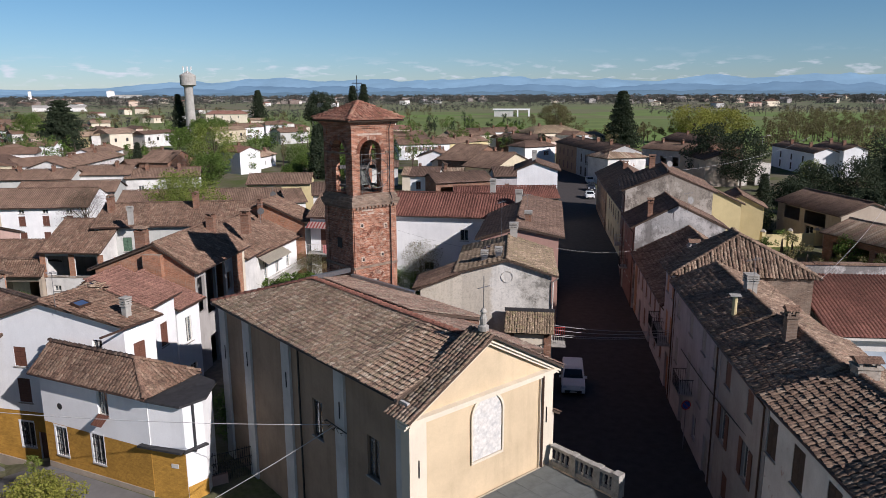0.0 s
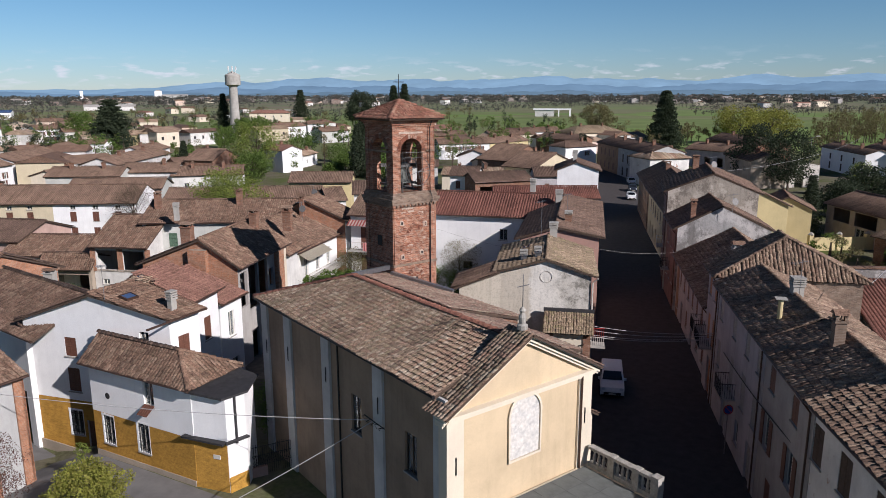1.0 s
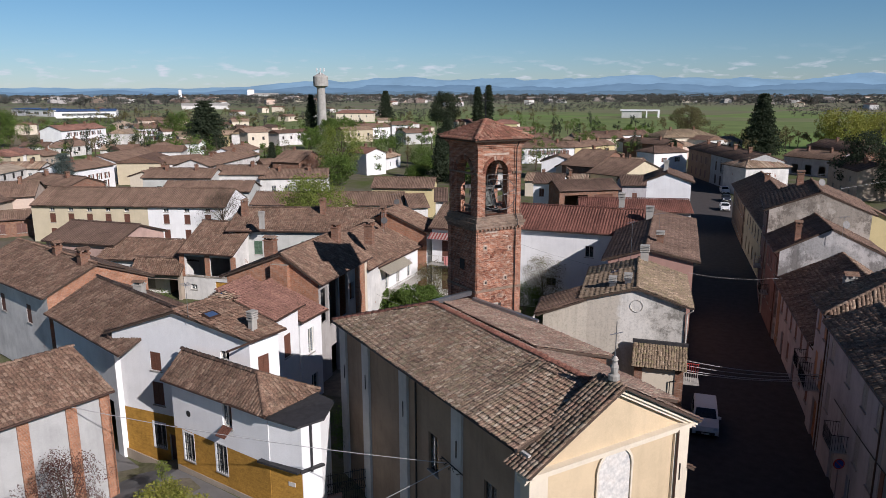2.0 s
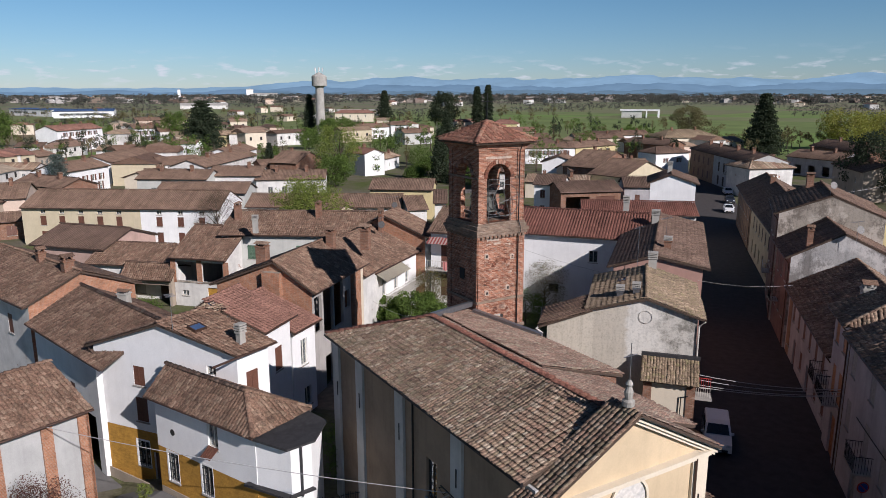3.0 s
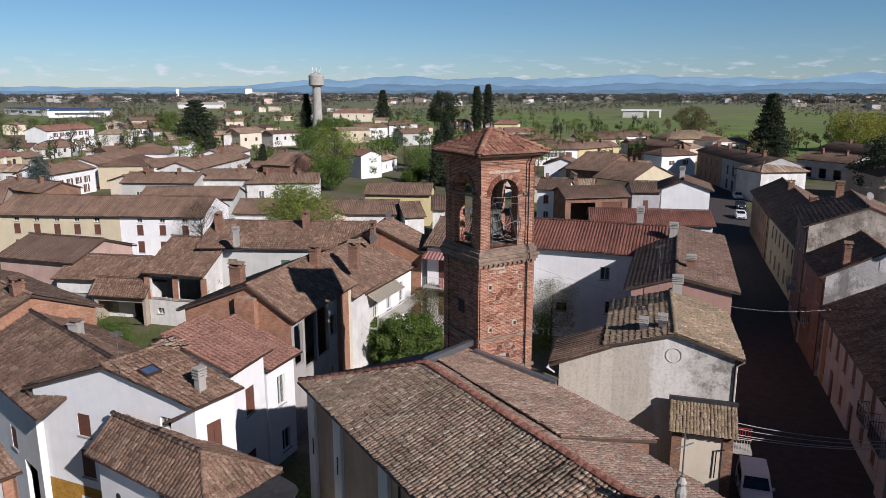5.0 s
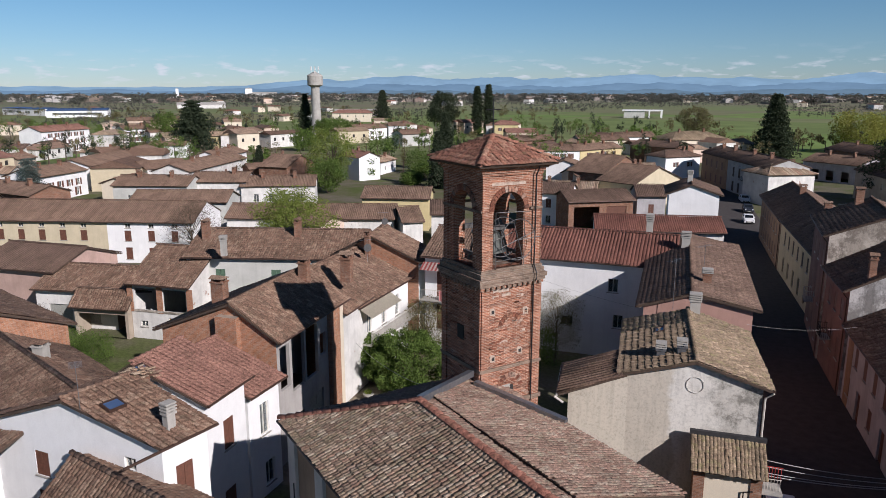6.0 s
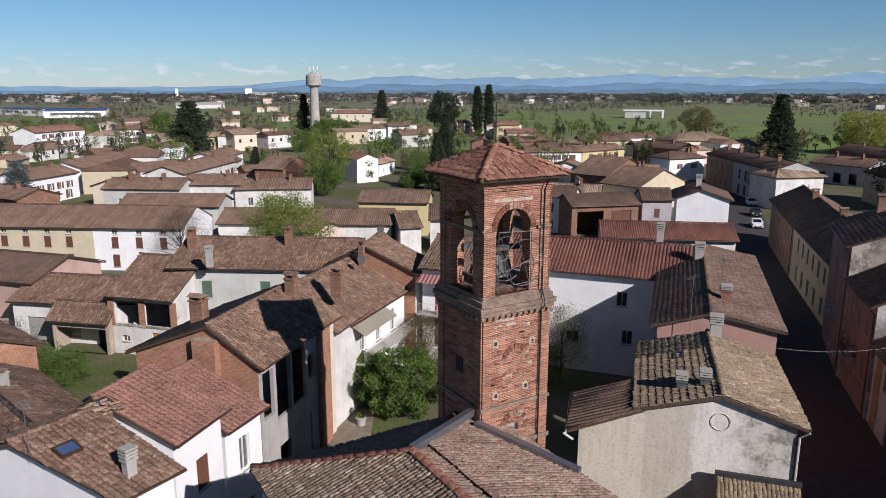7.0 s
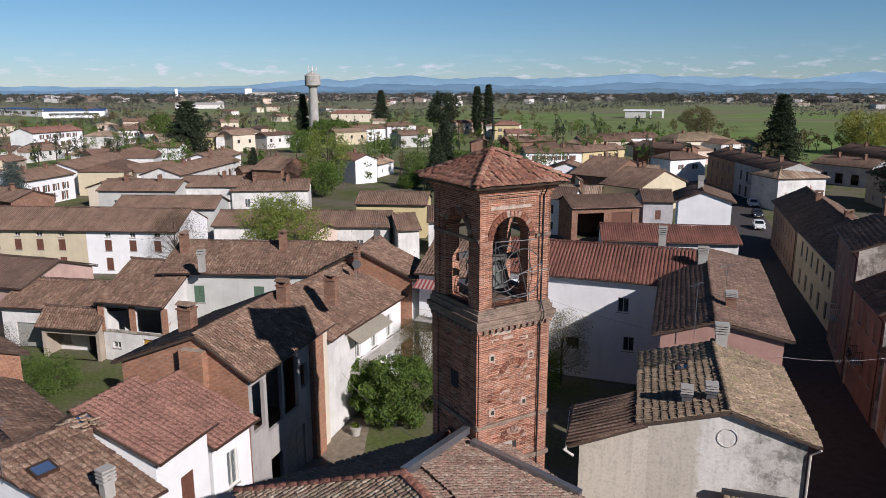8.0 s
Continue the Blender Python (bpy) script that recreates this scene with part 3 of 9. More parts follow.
def louvre(bm, x0, x1, yb, yf, z0, z1, m):
    """A slatted leaf: one solid whose front steps in and out with the slats."""
    n = max(3, int((z1 - z0) / 0.15))
    e = (z1 - z0) / n
    side = [(yb, z0), (yb, z1)]
    for k in range(n - 1, -1, -1):
        side += [(yf + 0.03, z0 + (k + 1) * e), (yf, z0 + k * e + 0.02)]
    a = [bm.verts.new(m @ Vector((x0, y, z))) for y, z in side]
    b = [bm.verts.new(m @ Vector((x1, y, z))) for y, z in side]
    bm.faces.new(a)
    bm.faces.new(b[::-1])
    for i in range(len(side)):
        j = (i + 1) % len(side)
        bm.faces.new((a[j], a[i], b[i], b[j]))


def rope(bm, pts, r, n=5):
    """One tube along a line of points."""
    P = [Vector(p) for p in pts]
    rings = []
    for i, p in enumerate(P):
        d = (P[min(i + 1, len(P) - 1)] - P[max(i - 1, 0)]).normalized()
        s = d.cross(Vector((0.13, 0.21, 0.97))).normalized()
        t = d.cross(s)
        rings.append([bm.verts.new(p + (s * math.cos(2 * math.pi * k / n) + t * math.sin(2 * math.pi * k / n)) * r) for k in range(n)])
    for lo, hi in zip(rings, rings[1:]):
        for k in range(n):
            bm.faces.new((lo[k], lo[(k + 1) % n], hi[(k + 1) % n], hi[k]))
    bm.faces.new(rings[0][::-1])
    bm.faces.new(rings[-1])


def window(parent, p0, p1, u, z, w, h, kind="win", shut=None, detail=2, frame_mat=None):
    """A window or door in the wall from p0 to p1: frame and panes set back in the reveal, shutters folded out on the wall or closed."""
    p0, p1 = Vector((*p0, 0)), Vector((*p1, 0))
    U = (p1 - p0).normalized()
    N = Vector((U.y, -U.x, 0))
    O = p0 + U * u + Vector((0, 0, z))
    m = Matrix((U, -N, Vector((0, 0, 1)))).transposed().to_4x4()
    m.translation = O
    shut = shut or M_WOOD
    if kind == "door":
        bm = bmesh.new()
        box(bm, -w / 2, w / 2, 0.14, 0.2, 0, h, m)
        door = part("door", bm, shut, parent)
        for i in range(3):
            for j in (-1, 1):
                bp = bmesh.new()
                box(bp, j * w * 0.24 - w * 0.16, j * w * 0.24 + w * 0.16, 0.115, 0.138, h * (0.06 + 0.31 * i), h * (0.31 + 0.31 * i), m)
                part("door_panel", bp, shut, door)
        return door
    fr = bmesh.new()
    t = 0.06
    y0, y1 = 0.12, 0.19
    box(fr, -w / 2, -w / 2 + t, y0, y1, 0, h, m)
    box(fr, w / 2 - t, w / 2, y0, y1, 0, h, m)
    box(fr, -w / 2 + t, w / 2 - t, y0, y1, h - t, h, m)
    box(fr, -w / 2 + t, w / 2 - t, y0, y1, 0, t, m)
    if w > 0.5:
        box(fr, -t / 2, t / 2, y0 - 0.01, y1, t, h - t, m)
    win = part("window", fr, frame_mat or M_FRAME, parent)
    gl = bmesh.new()
    box(gl, -w / 2 + t, w / 2 - t, 0.15, 0.162, t, h - t, m)
    pane = part("pane", gl, M_GLASS, win)
    pane.visible_shadow = False
    # black sheet behind the glass in place of an unlit room
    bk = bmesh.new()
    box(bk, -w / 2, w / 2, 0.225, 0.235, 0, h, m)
    part("black_backing", bk, M_ROOM, win)
    if detail >= 1:
        sl = bmesh.new()
        box(sl, -w / 2 - 0.08, w / 2 + 0.08, -0.07, 0.12, -0.07, -0.002, m)
        part("sill", sl, M_STONE, win)
    if kind in ("closed", "open", "half"):
        for s in (-1, 1):
            sh = bmesh.new()
            if kind == "closed":
                x0, x1, q = (s * w / 2, s * 0.012, m)
                x0, x1 = min(x0, x1), max(x0, x1)
                louvre(sh, x0, x1, 0.07, 0.01, 0.02, h - 0.01, q)
            else:
                x0, x1 = (w / 2 + 0.01, w + 0.01) if s > 0 else (-w - 0.01, -w / 2 - 0.01)
                louvre(sh, x0, x1, -0.012, -0.065, 0.02, h, m)
            part("shutter", sh, shut, win)
    if kind == "bars":
        gr = bmesh.new()
        for k in range(5):
            x = -w / 2 + (k + 0.5) * w / 5
            box(gr, x - 0.012, x + 0.012, 0.02, 0.045, 0, h, m)
        for k in range(4):
            zz = h * (k + 0.5) / 4
            box(gr, -w / 2, w / 2, 0.015, 0.03, zz - 0.012, zz + 0.012, m)
        part("grille", gr, M_IRON, win)
        # white boards stand in for the white reveals, wider on the sunlit side
        for x0, x1, z0, z1 in ((-w / 2 - 0.13, -w / 2, -0.05, h + 0.12), (w / 2, w / 2 + 0.05, -0.05, h + 0.12), (-w / 2, w / 2, h, h + 0.12)):
            sb = bmesh.new()
            box(sb, x0, x1, -0.012, 0.1, z0, z1, m)
            part("surround", sb, M_WHITE, win, "white painted surround in place of the lit reveal")
    return win


# near-black paint for the darkness inside windows, slots and holes
M_ROOM = m_plain("unlit_black", (0.03, 0.028, 0.026), 0.9)


def house(label, x, y, yaw, w, l, he, hr, ro=0.0, dz=0.0, wall=None, tiles=None, walls=None, hip=(0.0, 0.0), wins=None, over=0.45, verge=0.28,
          pitch=0.23, show=0.36, detail=1, shut=None, split=None, category="house", name="house", foot=0.0, group="", singles=None, gutter=True, rough=1.0, skew=0.0, cut=0.0):
    """A house with a pitched roof. Local y runs along the ridge, w is the roof's width over the eaves and l its length; he and he + dz are the eaves' heights
    at -x and +x, hr the ridge's, ro its offset. wins: side -> list of (u share, z, width, height, kind), sides: W at -x, E at +x, S at -y, N at +y."""
    top = tagged(new(name), label, category, group)
    top.matrix_world = pose(x, y, 0, 0, 0, yaw)
    wall = wall or M_WHITE
    tiles = tiles or M_TILE_BROWN
    wm = walls or {}
    a, b = w / 2, l / 2
    heW, heE = he, he + dz
    kW = (hr - heW) / (a + ro)
    kE = (hr - heE) / (a - ro)
    xa, xb = -a + over, a - over
    ya, yb = -b + verge + hip[0] * 0.05, b - verge - hip[1] * 0.05 - cut
    zW, zE = heW + kW * over - 0.16, heE + kE * over - 0.16
    zr = hr - 0.16
    wins = wins or {}
    sides = {"W": ((xa, yb), (xa, ya), zW, None), "E": ((xb, ya + skew), (xb, yb), zE, None),
             "S": ((xa, ya), (xb, ya + skew), (zW, zE), (ro - xa, zr) if not hip[0] else None),
             "N": ((xb, yb), (xa, yb), (zE, zW), (xb - ro, zr) if not hip[1] else None)}
    for k, (p0, p1, z1, ap) in sides.items():
        L = math.dist(p0, p1)
        ops = [(u * L, z, ww, hh, kd) for u, z, ww, hh, kd in wins.get(k, ())]
        wall_face(top, p0, p1, foot, z1, [o[:4] for o in ops], wm.get(k, wall), ap, split=split.get(k) if split else None)
        for u, z, ww, hh, kd in ops:
            if kd == "hole":
                continue
            window(top, p0, p1, u, z, ww, hh, kd, shut, detail)
    # roof
    R0, R1 = (ro, -b + hip[0] + skew * (ro + a) / w, hr), (ro, b - hip[1], hr)
    A, B, C, D = (-a, -b, heW), (a, -b + skew, heE), (a, b, heE), (-a, b, heW)
    pt, shw = (pitch, show) if detail >= 1 else (pitch, 0)
    slope(top, [D, A, R0, R1], tiles, pt, shw, rough=rough, singles=singles)
    slope(top, [B, C, R1, R0], tiles, pt, shw, rough=rough)
    if hip[0]:
        slope(top, [A, B, R0], tiles, pt, shw, rough=rough)
    if hip[1]:
        slope(top, [C, D, R1], tiles, pt, shw, rough=rough)
    lift = Vector((0, 0, 0.07))
    ridge_row(top, Vector(R0) + lift, Vector(R1) + lift, tiles, 0.16, 0.4 if detail >= 1 else 2.0)
    for end, pair in ((0, (A, B)), (1, (C, D))):
        if hip[end]:
            for c in pair:
                ridge_row(top, Vector(c) + lift, Vector((R0, R1)[end]) + lift, tiles, 0.15, 0.4 if detail >= 1 else 2.0)
    if detail == 0 and l < 45 and category == "house":
        for k in range(1 + int(l > 14)):
            q = top.matrix_world @ Vector((ro + 0.9, b * (0.42 - 0.85 * k), hr))
            chimney(q.x, q.y, hr - 0.35, hr + 1.1, 0.75, 0.6, yaw)
    if gutter and detail >= 1:
        for s, z in ((-1, heW), (1, heE)):
            gb = bmesh.new()
            xx = s * (a + 0.05)
            tube(gb, (xx, -b, z - 0.08), (xx, b, z - 0.08), 0.07, 0.07, 6)
            part("gutter", gb, M_COPPER, top)
    return top


def wrow(n, z, w, h, kind="open", lo=0.1, hi=0.9, skip=()):
    """A row of n like windows along a wall."""
    return [(lo + (hi - lo) * (i + 0.5) / n, z, w, h, kind) for i in range(n) if i not in skip]


def chimney(x, y, z0, z1, w=0.6, d=0.5, yaw=5.0, material=None, cap="tiles", label="brick chimney with a small tiled cap on the roof"):
    top = tagged(new("chimney"), label, "chimney", "chimneys")
    top.matrix_world = pose(x, y, z0, 0, 0, yaw)
    h = z1 - z0
    bm = bmesh.new()
    box(bm, -w / 2, w / 2, -d / 2, d / 2, -0.4, h * 0.68)
    box(bm, -w / 2 - 0.06, w / 2 + 0.06, -d / 2 - 0.06, d / 2 + 0.06, h * 0.68, h * 0.74)
    for sx in (-1, 1):
        for sy in (-1, 1):
            box(bm, sx * w * 0.38 - 0.07, sx * w * 0.38 + 0.07, sy * d * 0.36 - 0.07, sy * d * 0.36 + 0.07, h * 0.74, h * 0.88)
    part("shaft", bm, material or M_BRICKHOUSE, top)
    cb = bmesh.new()
    if cap == "tiles":
        a, b, zt = w / 2 + 0.1, d / 2 + 0.1, h * 0.88
        v = [cb.verts.new(p) for p in ((-a, -b, zt), (a, -b, zt), (a, b, zt), (-a, b, zt), (-a, 0, h), (a, 0, h))]
        for f in ((0, 1, 5, 4), (2, 3, 4, 5), (0, 4, 3), (1, 2, 5), (3, 2, 1, 0)):
            cb.faces.new([v[i] for i in f])
    else:
        for k in range(3):
            zt = h * (0.78 + 0.08 * k)
            box(cb, -w / 2 - 0.07, w / 2 + 0.07, -d / 2 - 0.07, d / 2 + 0.07, zt, zt + h * 0.045)
    part("cap", cb, M_TILE_BROWN if cap == "tiles" else M_CONC, top)
    return top


def quad_leaves(n, centres, spread, size, seed, flat=0.0):
    """n small leaf cards scattered round the given clump centres."""
    r = np.random.default_rng(seed)
    C = np.array(centres, float)
    pick = r.integers(0, len(C), n)
    off = r.normal(0, 1, (n, 3))
    off *= (r.uniform(0.15, 1, n) ** 0.5 / np.linalg.norm(off, axis=1))[:, None]
    P = C[pick] + off * np.asarray(spread)
    a = r.normal(0, 1, (n, 3))
    a[:, 2] *= 1 - flat
    a /= np.linalg.norm(a, axis=1)[:, None]
    b = np.cross(a, r.normal(0, 1, (n, 3)))
    b /= np.linalg.norm(b, axis=1)[:, None]
    s = size * r.uniform(0.6, 1.3, n)[:, None]
    V = np.stack([P - a * s, P + b * s * 0.55, P + a * s, P - b * s * 0.55], 1).reshape(-1, 3)
    return V, np.arange(n * 4).reshape(-1, 4)


def tree(label, x, y, h, r, leaves=1500, size=0.22, material=None, seed=1, trunk=0.16, crown_low=0.25, clumps=26, gap=0.34, category="tree", name="tree", shape="round"):
    """A tree: tapered trunk, limbs that fork, and a crown of many small leaves in uneven clumps."""
    rnd = random.Random(seed)
    top = tagged(new(name), label, category)
    top.matrix_world = pose(x, y, 0)
    bm = bmesh.new()
    z0 = h * crown_low
    lean = (rnd.uniform(-0.05, 0.05) * h, rnd.uniform(-0.05, 0.05) * h)
    tips = []
    if shape == "round":
        tube(bm, (0, 0, -0.1), (lean[0] * 0.4, lean[1] * 0.4, z0), trunk, trunk * 0.75, 7)
        tube(bm, (lean[0] * 0.4, lean[1] * 0.4, z0), (lean[0], lean[1], h * 0.8), trunk * 0.75, trunk * 0.2, 6)
        for i in range(clumps):
            a = i * 2.4 + rnd.uniform(-0.4, 0.4)
            k = (i + 0.5) / clumps
            zz = z0 + (h - z0) * (0.12 + 0.86 * k)
            rr = r * math.sin(math.pi * (0.16 + 0.72 * k)) * rnd.uniform(0.5, 1.12)
            tip = (lean[0] + rr * math.cos(a), lean[1] + rr * math.sin(a), zz)
            tips.append(tip)
            st = (lean[0] * 0.7, lean[1] * 0.7, z0 + (zz - z0) * 0.45)
            tube(bm, st, tip, trunk * 0.3, trunk * 0.05, 4, False)
        spread = (r * gap, r * gap, r * gap * 0.8)
    else:
        tube(bm, (0, 0, -0.1), (0, 0, h * 0.97), trunk, 0.03, 7)
        for i in range(clumps):
            k = (i + 0.3) / clumps
            zz = z0 + (h - z0) * k
            full = {"cone": (1 - k) ** 0.85, "column": math.sin(math.pi * (0.12 + 0.86 * k)) ** 0.7, "cedar": (1 - k) ** 0.5}[shape]
            m = 7 if shape != "column" else 3
            for j in range(m):
                a = j * 2 * math.pi / m + i * 1.3 + rnd.uniform(-0.3, 0.3)
                rr = r * full * rnd.uniform(0.55, 1.0)
                tip = (rr * math.cos(a), rr * math.sin(a), zz - rr * 0.18)
                tube(bm, (0, 0, zz), tip, 0.04 + 0.02 * (1 - k), 0.015, 3, False)
                for q in (0.45, 0.75, 1.0):
                    tips.append((tip[0] * q, tip[1] * q, zz + (tip[2] - zz) * q))
        spread = (r * gap * 0.55, r * gap * 0.55, h * 0.022 + 0.1)
    part("trunk", bm, M_BARK, top)
    V, Fc = quad_leaves(int(leaves * 2.1), tips, spread, size * 0.66, seed)
    raw("crown", V.tolist(), Fc.tolist(), material or M_LEAF_SPRING, top)
    return top

# ---- ground, street, distance ----
def gz(x, y):
    """The ground's height: level, but for the lane that dips beside the white house."""
    a_, b_ = min(max((-30.5 - x) / 4.5, 0), 1), min(max((46 - y) / 8, 0), 1)
    return -1.45 * a_ * a_ * (3 - 2 * a_) * b_ * b_ * (3 - 2 * b_)


bm = bmesh.new()
rings = [0.0, *range(6, 90, 3), 100.0, 120.0, 140.0, 300.0, 600.0, 1200.0, 2400.0, 4700.0]
NSEG = 120
prev = [bm.verts.new((0, 0, 0))]
for r_ in rings[1:]:
    ring = []
    for i in range(NSEG):
        x_, y_ = r_ * math.cos(2 * math.pi * i / NSEG), r_ * math.sin(2 * math.pi * i / NSEG)
        ring.append(bm.verts.new((x_, y_, gz(x_, y_))))
    for i in range(NSEG):
        j = (i + 1) % NSEG
        bm.faces.new((prev[0], ring[i], ring[j]) if len(prev) == 1 else (prev[i], ring[i], ring[j], prev[j]))
    prev = ring
ground = tagged(new("ground", mesh_of(bm, "ground", M_GROUND)), "flat ground with grass, soil and green fields to the horizon", "ground", kind="structure")


def strip(name, pts, label, material, z=0.006, category="road"):
    """A flat sheet over a convex outline."""
    b_ = bmesh.new()
    f = b_.faces.new([b_.verts.new((x, y, z)) for x, y in pts])
    if f.normal.z < 0:
        f.normal_flip()
    bmesh.ops.triangulate(b_, faces=[f])
    return tagged(new(name, mesh_of(b_, name, material)), label, category, kind="structure")


def bar_along(name, path, width, label, material, z=0.006, category="road"):
    b_ = bmesh.new()
    fine = []
    for p, q in zip(path, path[1:]):
        k_ = max(1, int(math.dist(p, q) / 3))
        fine += [(p[0] + (q[0] - p[0]) * t_ / k_, p[1] + (q[1] - p[1]) * t_ / k_) for t_ in range(k_)]
    pts = [Vector((*p, z)) for p in fine + [path[-1]]]
    rows_ = []
    for i, p in enumerate(pts):
        d = (pts[min(i + 1, len(pts) - 1)] - pts[max(i - 1, 0)]).normalized()
        n = Vector((-d.y, d.x, 0)) * width / 2
        rows_.append([b_.verts.new(p + n * t_ + Vector((0, 0, gz(*(p + n * t_).xy)))) for t_ in (1, 0.5, 0, -0.5, -1)])
    for r0, r1 in zip(rows_, rows_[1:]):
        for k_ in range(4):
            b_.faces.new((r0[k_ + 1], r1[k_ + 1], r1[k_], r0[k_]))
    return tagged(new(name, mesh_of(b_, name, material)), label, category, kind="structure")


bar_along("road", [(6.5, -30), (5.2, 10), (3.6, 40), (1.6, 80), (0.6, 110), (-0.9, 150), (-2.6, 180), (-12, 225), (-40, 330)], 9.6, "narrow grey asphalt village street between the houses", M_ASPHALT)
bar_along("road_2", [(3.5, 15.2), (-8, 20), (-18, 27), (-28, 29.5), (-36, 31.5), (-50, 37), (-70, 40)], 8.0, "grey asphalt lane past the ochre house", M_LANE, 0.05)


def hills(name, dist, base, amp, a0, a1, seed, material, label, wave=1.0):
    """A far range of hills as a long uneven ridge with sloping sides."""
    b_ = bmesh.new()
    n = 420
    lines = []
    for i in range(n + 1):
        a = radians(a0 + (a1 - a0) * i / n)
        v = Vector((a * 9.0 * wave + seed, seed * 3.1, 0))
        low = 1 - 0.6 * min(1.0, max(0.0, (math.degrees(a) - 26) / 14))
        hgt = low * (base + amp * (0.5 + 0.6 * noise.noise(v) + 0.3 * noise.noise(v * 2.7) + 0.16 * noise.noise(v * 7.0) + 0.07 * noise.noise(v * 19.0)))
        row = []
        for k, (dd, hh) in enumerate(((0.93, -4.0), (0.955, 0.35), (0.975, 0.7), (1.0, 1.0), (1.02, -0.2))):
            jit = 1 + 0.3 * noise.noise(v * 2 + Vector((k, 0, 0))) if 0 < k < 3 else 1
            z = max(hgt, 4) * hh * jit if hh > -1 else hh
            row.append(b_.verts.new((-math.sin(a) * dist * dd, math.cos(a) * dist * dd, z)))
        lines.append(row)
    for r0, r1 in zip(lines, lines[1:]):
        for k in range(4):
            b_.faces.new((r0[k], r0[k + 1], r1[k + 1], r1[k])).smooth = True
    return tagged(new(name, mesh_of(b_, name, material)), label, "hills", kind="structure")


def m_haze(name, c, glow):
    """Far hills with painted haze: little of their own colour, mostly blue emission in place of the light of many
    kilometres of air.
    """
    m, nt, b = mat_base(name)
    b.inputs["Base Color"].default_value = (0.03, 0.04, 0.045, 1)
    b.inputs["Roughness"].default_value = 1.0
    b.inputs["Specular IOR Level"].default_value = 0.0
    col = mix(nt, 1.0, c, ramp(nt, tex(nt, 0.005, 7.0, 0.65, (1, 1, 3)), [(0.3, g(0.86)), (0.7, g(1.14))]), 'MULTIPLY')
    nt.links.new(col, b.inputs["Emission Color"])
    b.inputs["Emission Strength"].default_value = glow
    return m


# the blue of each range is glowing haze, paler with distance
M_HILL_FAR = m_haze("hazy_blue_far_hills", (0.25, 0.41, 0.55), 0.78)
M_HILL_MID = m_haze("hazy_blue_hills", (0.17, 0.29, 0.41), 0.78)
M_HILL_NEAR = m_haze("hazy_blue_green_foothills", (0.135, 0.225, 0.30), 0.78)
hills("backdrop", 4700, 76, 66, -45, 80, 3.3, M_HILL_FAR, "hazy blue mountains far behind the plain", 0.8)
hills("backdrop_2", 4350, 34, 48, -45, 80, 11.7, M_HILL_MID, "hazy blue wooded hills behind the plain", 1.5)
hills("backdrop_3", 4000, 12, 26, -45, 80, 23.1, M_HILL_NEAR, "low hazy blue-green foothills at the edge of the plain", 2.2)

